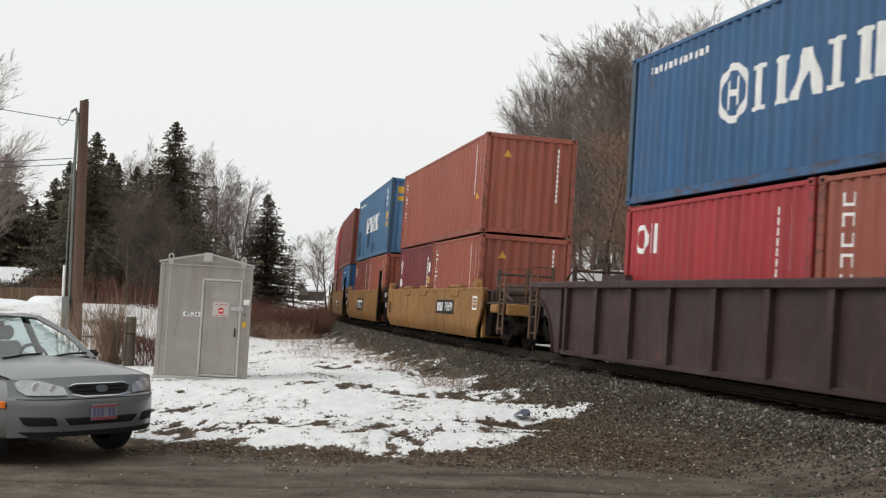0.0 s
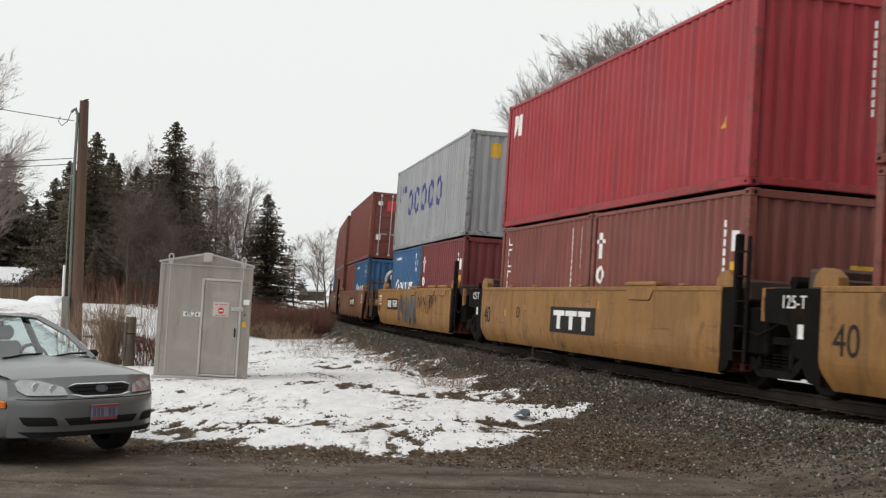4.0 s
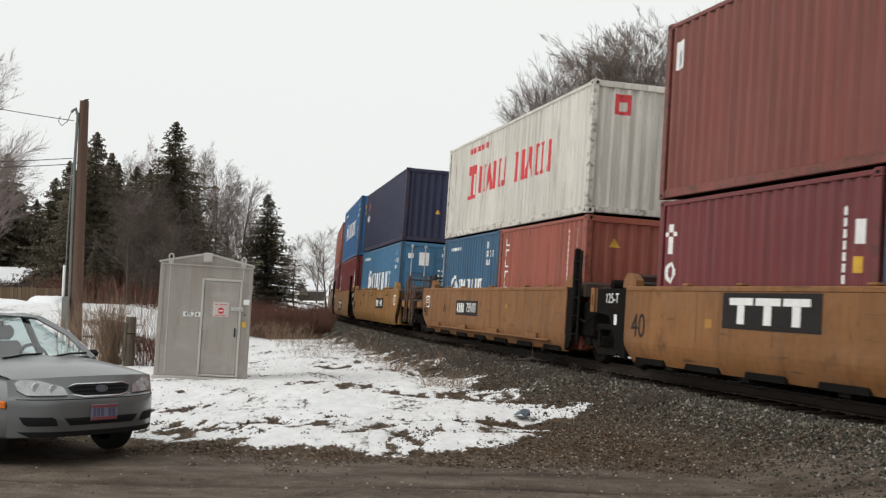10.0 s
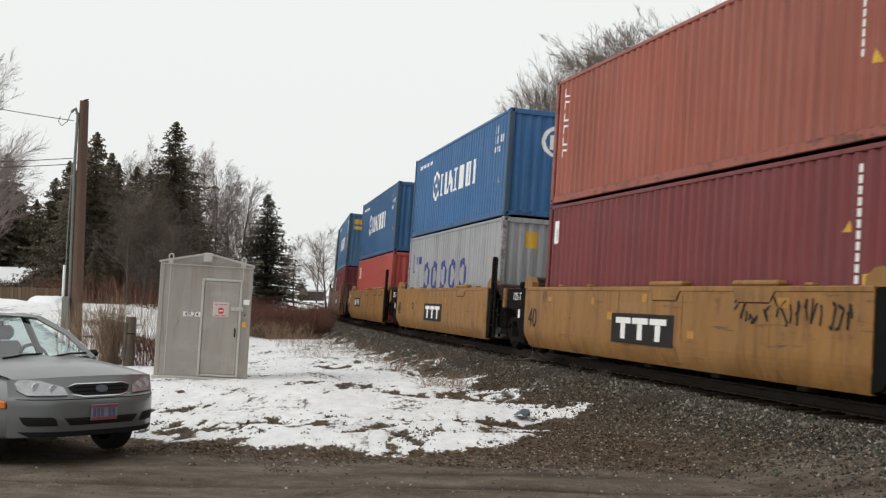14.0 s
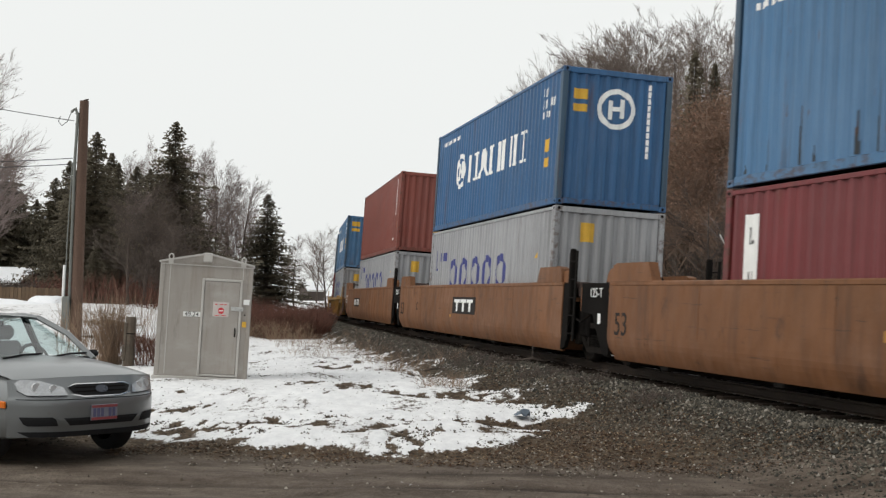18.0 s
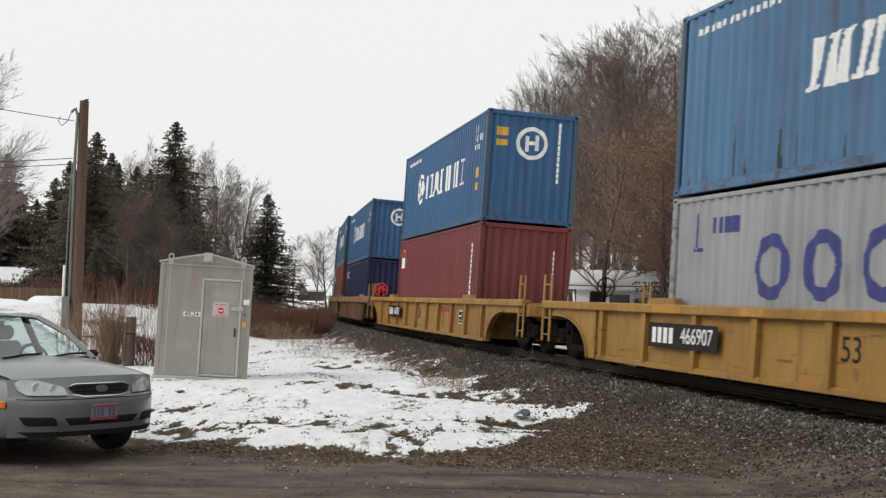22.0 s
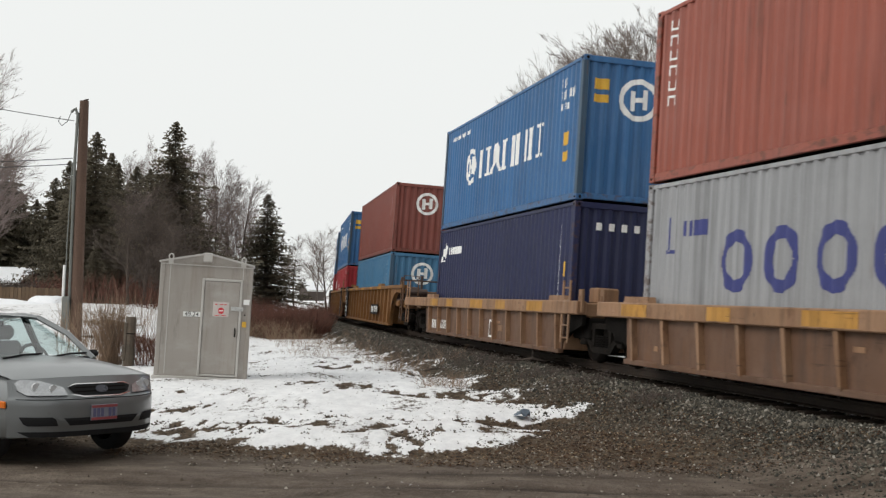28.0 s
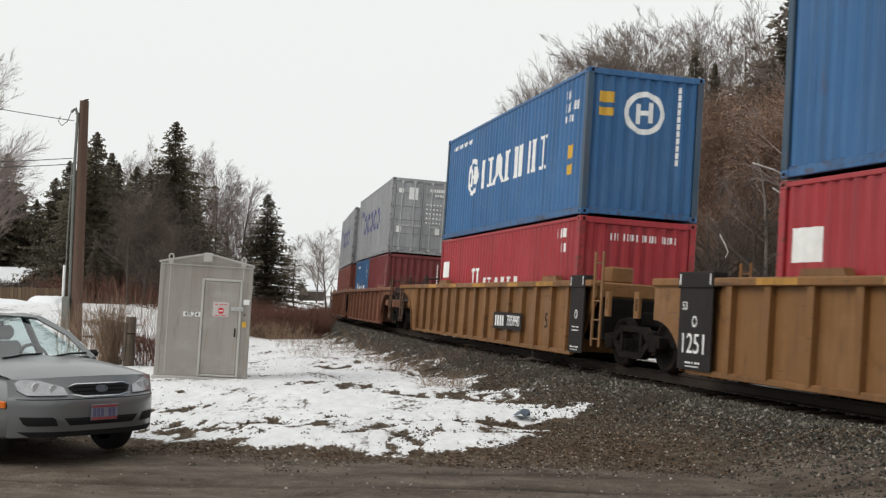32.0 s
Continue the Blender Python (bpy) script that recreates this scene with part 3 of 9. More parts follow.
        out += [("wordmark", WHITE, "side", [r for k in range(6) for r in (rect(-e + 0.55, -e + 0.60, z - 0.25 * k - 0.17, z - 0.25 * k), rect(-e + 0.60, -e + 0.72, z - 0.25 * k - (0.04 if k % 2 else 0.17), z - 0.25 * k - (0.0 if k % 2 else 0.13)), rect(-e + 0.72, -e + 0.76, z - 0.25 * k - 0.17, z - 0.25 * k))]),
                ("number_strip", WHITE, "side", column(e - 1.05, h * 0.40, h * 0.92, 11, 0.06)),
                ("number_strip", WHITE, "side", column(e - 0.55, h * 0.6, h * 0.92, 6, 0.06)),
                ("warning_label", SIGNYEL, "side", [triangle(e - 0.75, h * 0.38, 0.14)]),
                ("warning_label", SIGNYEL, "end", [triangle(-0.62, h * 0.8, 0.15)]),
                ("number_strip", WHITE, "end", column(0.72, h * 0.35, h * 0.9, 11, 0.05))]
    elif style == "word20":
        out += [("wordmark", WHITE, "side", [rect(-e + 0.35, -e + 0.45, 1.72, 2.2), rect(-e + 0.25, -e + 0.62, 2.0, 2.07)] + ring(-e + 0.46, 1.42, 0.17, 0.18, 0.06) + [rect(-e + 0.3, -e + 0.4, 0.9, 1.16), rect(-e + 0.5, -e + 0.6, 0.9, 1.16)]),
                ("number_strip", WHITE, "side", column(e - 0.75, 0.8, 2.2, 10, 0.06)),
                ("number_label", WHITE, "side", [rect(e - 0.5, e - 0.35, 1.7, 2.0)]), ("warning_label", SIGNYEL, "side", [rect(e - 0.52, e - 0.38, 1.35, 1.55)]),
                ("warning_label", SIGNYEL, "end", [rect(0.45, 0.8, 1.3, 1.6)])]
    elif style == "tex40":
        out = marks_of("word20", length, h)
        out.append(("wordmark", WHITE, "end", [rect(-0.62, -0.56, 2.1, 2.44), rect(-0.68, -0.50, 2.32, 2.38)] + ring(-0.32, 2.2, 0.10, 0.11, 0.045) + [rect(-0.12, -0.07, 2.1, 2.32), rect(0.0, 0.05, 2.1, 2.32)]))
    elif style == "plainlab":
        out += [("number_strip", WHITE, "side", column(e - 1.0, h * 0.46, h * 0.93, 11, 0.045, 0.18)),
                ("number_strip", WHITE, "side", column(e - 0.62, h * 0.70, h * 0.93, 5, 0.045, 0.18)),
                ("number_label", WHITE, "side", [rect(e - 0.68, e - 0.53, h * 0.55, h * 0.62)]),
                ("warning_label", SIGNYEL, "side", [rect(e - 0.70, e - 0.50, h * 0.30, h * 0.38)]),
                ("small_placard", WHITE, "side", [rect(e - 1.35, e - 1.2, 0.42, 0.5)]),
                ("warning_label", SIGNYEL, "end", [rect(0.1, 0.35, h * 0.22, h * 0.32)]),
                ("number_strip", WHITE, "end", column(0.72, h * 0.38, h * 0.92, 11, 0.05))]
    elif style == "yellab":
        out += [("number_strip", WHITE, "side", column(e - 1.0, h * 0.42, h * 0.93, 11, 0.06)),
                ("company_label", WHITE, "side", [rect(-e + 0.35, -e + 0.62, h * 0.72, h * 0.88)]),
                ("company_label", ROYAL, "side", [rect(-e + 0.40, -e + 0.57, h * 0.74, h * 0.82)]),
                ("warning_label", SIGNYEL, "side", [rect(e - 0.85, e - 0.55, h * 0.30, h * 0.46), triangle(e - 1.2, h * 0.66, 0.12)]),
                ("height_label", SIGNYEL, "end", [rect(-0.62, -0.3, h * 0.80, h * 0.92)])]
    elif style == "nums":
        out += [("number_strip", WHITE, "side", column(e - 0.85, 0.9, 2.35, 12, 0.05)), ("number_strip", WHITE, "side", column(e - 0.5, 1.2, 2.35, 9, 0.05)),
                ("number_strip", WHITE, "end", column(0.72, 0.9, 2.3, 11, 0.05))]
    elif style == "slashlogo":
        out += [("wordmark", WHITE, "side", ring(-e + 0.68, 2.0, 0.25, 0.25, 0.09) + [rect(-e + 1.0, -e + 1.1, 1.75, 2.25), rect(-e + 1.18, -e + 1.24, 1.75, 2.25)]),
                ("number_strip", WHITE, "side", column(e - 0.95, 0.9, 2.3, 10, 0.05)), ("number_strip", WHITE, "side", column(e - 0.6, 1.4, 2.3, 7, 0.05)),
                ("warning_label", SIGNYEL, "side", [rect(e - 0.62, e - 0.48, 1.0, 1.25)])]
    elif style == "wlogo":
        out += [("company_label", WHITE, "side", [rect(-e + 0.4, -e + 0.6, h - 0.8, h - 0.3, 0.3), rect(-e + 0.75, -e + 0.95, h - 0.8, h - 0.3, 0.3)]),
                ("warning_label", SIGNYEL, "side", [triangle(e - 0.9, 1.0, 0.14)]), ("number_strip", WHITE, "end", column(0.7, h * 0.4, h * 0.9, 10, 0.05))]
    elif style == "bars_red40":
        out += [("house_flag", WHITE, "side", [rect(-5.75, -5.1, 1.5, 1.95)]), ("house_flag", SIGNRED, "side", []),
                ("wordmark", WHITE, "side", blocks(-2.35, -1.5, 0.95, 1.7, 1, 0.3) + blocks(-1.2, 2.2, 0.95, 1.45, 4, 0.3)),
                ("number_block", WHITE, "side", dashes(4.6, 5.3, 2.2, 2.38, 3, 0.3) + dashes(4.9, 5.3, 1.9, 2.08, 2, 0.3)),
                ("number_strip", WHITE, "end", figures(-0.55, 0.9, 2.15, 2.29, 11))]
    elif style == "redword_navy":
        out += [("emblem", SIGNRED, "side", [rect(-5.65, -5.2, 1.88, 2.3)]), ("wordmark", WHITE, "side", ring(-4.75, 2.05, 0.2, 0.18, 0.07) + ring(-4.3, 2.05, 0.2, 0.18, 0.07) + ring(-3.85, 2.05, 0.2, 0.18, 0.07) + [rect(-5.1, -5.0, 1.9, 2.22)]),
                ("number_strip", WHITE, "side", column(e - 0.95, 0.9, 2.3, 11, 0.05)), ("warning_label", ORANGE, "side", [rect(e - 0.62, e - 0.48, 1.0, 1.3)]),
                ("number_strip", WHITE, "end", column(0.75, 1.0, 2.0, 8, 0.05))]
    elif style == "boxlogo":
        out += [("company_label", WHITE, "side", [rect(-5.72, -4.95, h - 0.98, h - 0.62), rect(-5.72, -5.66, h - 0.62, h - 0.28)]), ("company_label", SIGNYEL, "side", [[(-5.3, h - 0.36), (-4.95, h - 0.36), (-4.95, h - 0.58)]]),
                ("number_strip", WHITE, "side", column(e - 1.0, 0.6, 2.4, 13, 0.06)), ("number_strip", WHITE, "side", column(e - 0.6, 1.2, 2.4, 8, 0.06)),
                ("number_strip", WHITE, "end", column(0.75, 0.8, 2.3, 11, 0.05))]
    elif style == "horse":
        out += [("emblem", WHITE, "side", [oval(-5.45, h - 0.75, 0.16, 0.2, 10), [(-5.8, h - 0.95), (-5.2, h - 0.85), (-5.15, h - 0.5), (-5.35, h - 0.35), (-5.3, h - 0.8), (-5.75, h - 0.78)]]),
                ("wordmark", WHITE, "side", dashes(-4.9, -3.35, h - 0.75, h - 0.55, 6, 0.25)),
                ("number_strip", WHITE, "side", column(e - 0.95, 0.7, 2.5, 13, 0.05)), ("warning_label", SIGNYEL, "side", [rect(e - 0.6, e - 0.45, 1.4, 1.7), triangle(e - 0.6, 0.7, 0.13)]),
                ("wordmark", WHITE, "end", dashes(-0.75, 0.85, h - 0.55, h - 0.4, 6, 0.5))]
    elif style == "star":
        a = [(-4.95 + (0.36 if k % 2 == 0 else 0.1) * math.cos(0.6 + k * math.pi / 4), h - 0.6 + (0.36 if k % 2 == 0 else 0.1) * math.sin(0.6 + k * math.pi / 4)) for k in range(8)]
        out += [("emblem", mat("orange_emblem_paint", (0.55, 0.15, 0.06), 0.6), "side", [a]), ("wordmark", WHITE, "side", blocks(-5.6, -4.3, h - 1.28, h - 1.02, 5, 0.3)),
                ("number_strip", WHITE, "end", column(0.72, h * 0.4, h * 0.92, 11, 0.05)), ("warning_label", SIGNYEL, "end", [triangle(0.0, h * 0.42, 0.12)])]
    elif style == "navymini":
        out += [("company_label", WHITE, "side", dashes(-5.6, -4.4, h - 0.6, h - 0.38, 3, 0.2)), ("number_strip", WHITE, "side", column(e - 1.0, h * 0.5, h * 0.9, 8, 0.05))]
    elif style == "gvert":
        out += [("wordmark", WHITE, "side", [rect(-e + 0.58, -e + 0.92, 0.75, 2.2)]), ("label_print", BLACK, "side", [rect(-e + 0.66, -e + 0.70, 1.2, 1.4), rect(-e + 0.80, -e + 0.84, 1.2, 1.4), rect(-e + 0.66, -e + 0.84, 1.78, 1.84), rect(-e + 0.66, -e + 0.71, 1.85, 2.02)]),
                ("number_strip", WHITE, "side", column(e - 0.95, 0.7, 2.3, 11, 0.05)), ("number_strip", WHITE, "end", column(0.72, 0.9, 2.3, 11, 0.06))]
    return [(n, m, fc, p) for n, m, fc, p in out if p]


LOOK = {
    "maroon": "maroon", "wine": "wine red", "triton": "orange-red", "red": "bright red", "coral": "faded coral red", "blue": "blue", "faded": "sun-faded blue", "bright": "bright blue",
    "teal": "dull teal blue", "pale": "pale blue", "navy": "navy blue", "ink": "dark indigo", "grey": "light grey", "white": "off-white rust-streaked",
}
WORDS = {
    "ring40": "with a white ring emblem and wordmark", "ring20": "with a white ring emblem and wordmark", "ringbare": "with a white ring emblem on its end",
    "slant40": "with a slanted white wordmark", "senpatch": "with slanted wordmark and dark patches", "rings40": "with large blue lettering", "rings40door": "with large blue lettering and a door end",
    "redword": "with red lettering and emblem", "vert": "with a small vertical white wordmark", "word20": "with a vertical white wordmark", "tex40": "with a white wordmark on its end",
    "plainlab": "with small white and yellow labels", "yellab": "with yellow labels", "nums": "with white number strips", "slashlogo": "with a white round logo", "wlogo": "with a small white logo",
    "bars_red40": "with white lettering and a flag mark", "redword_navy": "with a red and white logo", "boxlogo": "with a white box logo", "horse": "with a white animal emblem", "star": "with an orange star emblem",
    "navymini": "with a small white logo", "gvert": "with a broad white vertical label", "": "with plain corrugated sides",
}


def container(kind, height, style, front="wall", length=12.192, on="lower container"):
    m = PAINT[kind]
    ft = "forty-foot" if length > 10 else "twenty-foot"
    c = thing("shipping_container", f"{LOOK[kind]} {ft} container {WORDS[style]}", "shipping container", "containers on the train")
    e, lh = length / 2, (round(length, 2), height)
    for side, nm in ((-1, "side_wall"), (1, "side_wall")):
        part(nm, shared((nm, side, lh), lambda: side_wall(length, height, side), m), m, c)
    part("end_wall", shared(("end_wall", "r", lh), lambda: end_wall(height, -e, -1), m), m, c)
    if front == "doors":
        for k, (a, b) in enumerate(((-1.12, -0.01), (0.01, 1.12))):
            d = part("door", shared(("door", k, lh), lambda: door_leaf(height, e, a, b), m), m, c)
            for off in (0.3, 0.78):
                y = a + off if k == 0 else b - off
                rod = shared(("lock_rod", round(y, 2), lh), lambda: Shape().tube((e + 0.0, y, 0.12), (e + 0.0, y, height - 0.08), 0.02, 8).box(e - 0.03, e + 0.03, y - 0.05, y + 0.05, 0.14, 0.22).box(e - 0.03, e + 0.03, y - 0.05, y + 0.05, height - 0.2, height - 0.12).box(e - 0.0, e + 0.035, y - 0.03, y + 0.32, 1.05, 1.09), FRAME_GALV)
                part("lock_rod", rod, FRAME_GALV, d, "galvanised lock rod with handle")
    else:
        part("end_wall", shared(("end_wall", "f", lh), lambda: end_wall(height, e, 1), m), m, c)
    part("roof", shared(("roof", lh), lambda: roof(length, height), m), m, c)
    part("floor_frame", shared(("floor_frame", lh[0]), lambda: Shape().box(-e + 0.1, e - 0.1, -1.1, 1.1, 0.04, 0.14), FRAME_DARK), FRAME_DARK, c)
    wm = PAINT["slate"] if kind in ("blue", "faded", "bright", "teal", "pale") else EDGE[kind]
    post = shared(("corner_post", height), lambda: Shape().cbox(-0.075, 0.075, -0.06, 0.06, 0.11, height - 0.11, 0.012), wm)
    em = EDGE[kind]
    if ("casting", kind) not in CACHE:
        CACHE["casting", kind] = casting(em)
    cast = CACHE["casting", kind]
    for sx in (-1, 1):
        for sy in (-1, 1):
            part("corner_post", post, wm, c).location = (sx * (e - 0.078), sy * 1.158, 0)
            for z in (0.059, height - 0.059):
                part("corner_casting", cast, em, c).location = (sx * (e - 0.09), sy * 1.138, z)
        part("top_end_rail", shared(("top_end_rail",), lambda: Shape().cbox(-0.05, 0.05, -1.06, 1.06, -0.06, 0.06, 0.01), m), m, c).location = (sx * (e - 0.055), 0, height - 0.07)
        part("bottom_end_rail", shared(("bottom_end_rail", sx), lambda: Shape().cbox(-0.05, 0.05, -1.06, 1.06, -0.06, 0.06, 0.01), em), em, c).location = (sx * (e - 0.055), 0, 0.085)
    for sy in (-1, 1):
        part("bottom_side_rail", shared(("bottom_side_rail", lh[0]), lambda: Shape().cbox(-e + 0.17, e - 0.17, -0.03, 0.03, -0.07, 0.07, 0.01), em), em, c).location = (0, sy * 1.172, 0.085)
        part("top_side_rail", shared(("top_side_rail", lh[0]), lambda: Shape().cbox(-e + 0.17, e - 0.17, -0.03, 0.03, -0.035, 0.035, 0.01), m), m, c).location = (0, sy * 1.186, height - 0.055)
    for i, (nm, gm, face, polys) in enumerate(MARKS(style, length, height)):
        if front == "doors" and face == "end":
            continue
        part(nm, shared((nm, style, i, lh), lambda: graphic(polys, face, e), gm), gm, c)
    if front == "doors":
        for gm, nm, polys in ((SIGNRED if kind == "maroon" else WHITE, "company_label", [rect(-0.55, -0.2, height * 0.72, height * 0.88)]),
                              (WHITE, "number_block", dashes(0.25, 0.95, height * 0.84, height * 0.88, 8) + dashes(0.45, 0.85, height * 0.78, height * 0.81, 4) + [r for k in range(5) for r in dashes(0.15, 0.8, height * (0.66 - 0.06 * k), height * (0.68 - 0.06 * k), 5, 0.5)]),
                              (WHITE, "placard", [rect(-0.95, -0.75, height * 0.8, height * 0.86), rect(-0.95, -0.75, height * 0.28, height * 0.36), rect(0.55, 0.72, height * 0.28, height * 0.36)])):
            part(nm, shared((nm, "door", lh), lambda: graphic(polys, "flatend", e - 0.012), gm), gm, c)
    return c


MARK_CACHE = {}


def MARKS(style, length, height):
    k = (style, round(length, 2), height)
    if k not in MARK_CACHE:
        MARK_CACHE[k] = marks_of(style, length, height)
    return MARK_CACHE[k]


FRAME_GALV = mat("galvanised_steel", (0.50, 0.50, 0.49), 0.45, 0.7, 0.15, 6, 60, 0.08, RUST, 0.15, 4)


# ---- well cars ----
def lettering(text, size, material, thick=0.003):
    """Raised lettering in the built-in font as a mesh; reads along +x, up +z, faces -y."""
    key = ("lettering", text, size, material.name)
    if key not in CACHE:
        cu = bpy.data.curves.new("lettering", "FONT")
        cu.body, cu.size, cu.extrude = text, size, thick
        cu.align_x, cu.align_y = "CENTER", "CENTER"
        ob = bpy.data.objects.new("lettering", cu)
        scene.collection.objects.link(ob)
        me = bpy.data.meshes.new_from_object(ob.evaluated_get(bpy.context.evaluated_depsgraph_get()))
        me.transform(Matrix.Rotation(radians(90), 4, "X"))
        me.materials.clear()
        me.materials.append(material)
        bpy.data.objects.remove(ob)
        bpy.data.curves.remove(cu)
        CACHE[key] = me
    return CACHE[key]


def put_text(parent, text, x, z, size, material, y, label=""):
    o = part("lettering", lettering(text, size, material), material, parent, label)
    o.location = (x, y, z)
    return o


def lathe(profile, n=28):
    """Turn (radius, y) pairs round the y axis."""
    s = Shape()
    v, f, k = [], [], len(profile)
    for i in range(n):
        t = 2 * math.pi * i / n
        v += [(r * math.cos(t), y, r * math.sin(t)) for r, y in profile]
    for i in range(n):
        for j in range(k - 1):
            a, b = i * k, ((i + 1) % n) * k
            f.append((a + j, b + j, b + j + 1, a + j + 1))
    return s.add(v, f)


WHEEL_R = 0.42
WHEELSETS = []


def wheelset():
    s = lathe([(0.0, -0.98), (0.07, -0.98), (0.07, -0.86), (0.13, -0.85), (0.16, -0.80), (0.33, -0.79), (0.36, -0.83), (0.42, -0.83), (0.425, -0.74), (0.455, -0.72), (0.455, -0.69), (0.37, -0.69), (0.34, -0.74), (0.15, -0.74), (0.09, -0.70), (0.085, 0.70), (0.15, 0.74), (0.34, 0.74), (0.37, 0.69), (0.455, 0.69), (0.455, 0.72), (0.425, 0.74), (0.42, 0.83), (0.36, 0.83), (0.33, 0.79), (0.16, 0.80), (0.13, 0.85), (0.07, 0.86), (0.07, 0.98), (0.0, 0.98)])
    for sy in (-1, 1):
        for k in range(3):
            t = k * 2 * math.pi / 3
            c = (0.045 * math.cos(t), sy * 0.99, 0.045 * math.sin(t))
            s.tube((c[0], sy * 0.975, c[2]), c, 0.014, 6)
    return s


def side_frame():
    p = [(-1.12, 0.36), (-1.12, 0.56), (-0.62, 0.60), (-0.45, 0.72), (0.45, 0.72), (0.62, 0.60), (1.12, 0.56), (1.12, 0.36), (0.72, 0.40), (0.42, 0.20), (-0.42, 0.20), (-0.72, 0.40)]
    s = Shape()
    lo, hi = -0.07, 0.07
    hole = [(-0.36, 0.62), (-0.36, 0.30), (0.36, 0.30), (0.36, 0.62)]
    # built from bars so that the bolster opening stays open
    s.prism([(-1.12, 0.38), (-1.12, 0.56), (-0.62, 0.60), (-0.62, 0.44)], lo, hi)
    s.prism([(0.62, 0.44), (0.62, 0.60), (1.12, 0.56), (1.12, 0.38)], lo, hi)
    s.prism([(-0.64, 0.45), (-0.64, 0.61), (-0.45, 0.72), (0.45, 0.72), (0.64, 0.61), (0.64, 0.45), (0.44, 0.62), (-0.44, 0.62)], lo, hi)
    s.prism([(-0.72, 0.40), (-0.62, 0.47), (-0.34, 0.28), (0.34, 0.28), (0.62, 0.47), (0.72, 0.40), (0.42, 0.17), (-0.42, 0.17)], lo, hi)
    s.box(-0.44, -0.34, lo, hi, 0.25, 0.66).box(0.34, 0.44, lo, hi, 0.25, 0.66)
    for sx in (-1, 1):
        s.cbox(sx * 0.88 - 0.13, sx * 0.88 + 0.13, lo - 0.02, hi + 0.02, 0.30, 0.52, 0.02)
    return s


def springs():
    s = Shape()
    for dx in (-0.22, 0.0, 0.22):
        for k in range(5):
            s.tube((dx, 0, 0.29 + 0.045 * k), (dx, 0, 0.315 + 0.045 * k), 0.085, 10)
    return s


def truck(parent, x):
    """A two-axle truck under a car at x: side frames, springs, bolster and turning wheelsets."""
    b = part("truck", shared(("bolster",), lambda: Shape().cbox(-0.2, 0.2, -0.95, 0.95, 0.48, 0.66, 0.03).cbox(-0.34, 0.34, -0.3, 0.3, 0.6, 0.74, 0.03).box(-0.95, 0.95, -0.55, -0.45, 0.5, 0.56).box(-0.95, 0.95, 0.45, 0.55, 0.5, 0.56), STEEL), STEEL, parent)
    b.location = (x, 0, 0)
    for sy in (-1, 1):
        part("side_frame", shared(("side_frame",), side_frame, STEEL), STEEL, b).location = (0, sy * 1.0, 0)
        part("spring_nest", shared(("spring_nest",), springs, FRAME_DARK), FRAME_DARK, b).location = (0, sy * 1.0, 0)
    for sx in (-1, 1):
        w = part("wheelset", shared(("wheelset",), wheelset, STEEL, True), STEEL, b, "dark steel wheels on an axle")
        w.matrix_parent_inverse = Matrix.Translation((sx * 0.88, 0, WHEEL_R))
        WHEELSETS.append(w)
    return b


def ladder(x, z0, z1, y=-1.45, n=4, w=0.4):
    s = Shape()
    for sx in (-1, 1):
        s.cbox(x + sx * w / 2 - 0.042, x + sx * w / 2 + 0.042, y - 0.014, y + 0.014, z0, z1, 0.004)
    for k in range(n):
        z = z0 + (z1 - z0) * (k + 0.4) / n
        s.tube((x - w / 2, y, z), (x + w / 2, y, z), 0.015, 6)
    return s


def coupler(out, x):
    s = Shape().cbox(min(x - out * 1.2, x), max(x - out * 1.2, x), -0.12, 0.12, 0.66, 0.92, 0.03)
    s.cbox(min(x - out * 0.05, x + out * 0.2), max(x - out * 0.05, x + out * 0.2), -0.2, 0.2, 0.62, 0.98, 0.05)
    s.pipe([(x - out * 0.3, -0.3, 0.75), (x - out * 0.1, -0.34, 0.45), (x + out * 0.15, -0.25, 0.4)], 0.03, 6)
    return s


def brake_gear(out, x):
    """Brake wheel on its mast, and pipes, on an end platform."""
    s = Shape()
    s.tube((x, 0.5, 1.0), (x, 0.5, 1.6), 0.04, 8)
    n = 16
    for i in range(n):
        a, b = 2 * math.pi * i / n, 2 * math.pi * (i + 1) / n
        s.tube((x + out * 0.08, 0.5 + 0.2 * math.cos(a), 1.5 + 0.2 * math.sin(a)), (x + out * 0.08, 0.5 + 0.2 * math.cos(b), 1.5 + 0.2 * math.sin(b)), 0.018, 5)
    for k in range(4):
        a = math.pi * k / 2
        s.tube((x + out * 0.08, 0.5, 1.5), (x + out * 0.08, 0.5 + 0.2 * math.cos(a), 1.5 + 0.2 * math.sin(a)), 0.012, 5)
    s.cbox(x - 0.12, x + 0.12, 0.2, 0.42, 1.1, 1.4, 0.03)
    return s


WELLS = "well cars of the train"


def well_floor(c, a, b, m):
    part("well_floor", Shape().box(a, b, -1.25, 1.25, 0.13, 0.19), FRAME_DARK, c)
    for k in range(5):
        x = a + (b - a) * (k + 0.5) / 5
        part("cross_bearer", shared(("cross_bearer",), lambda: Shape().cbox(-0.12, 0.12, -1.33, 1.33, 0.06, 0.13, 0.015), FRAME_DARK), FRAME_DARK, c).location = (x, 0, 0)


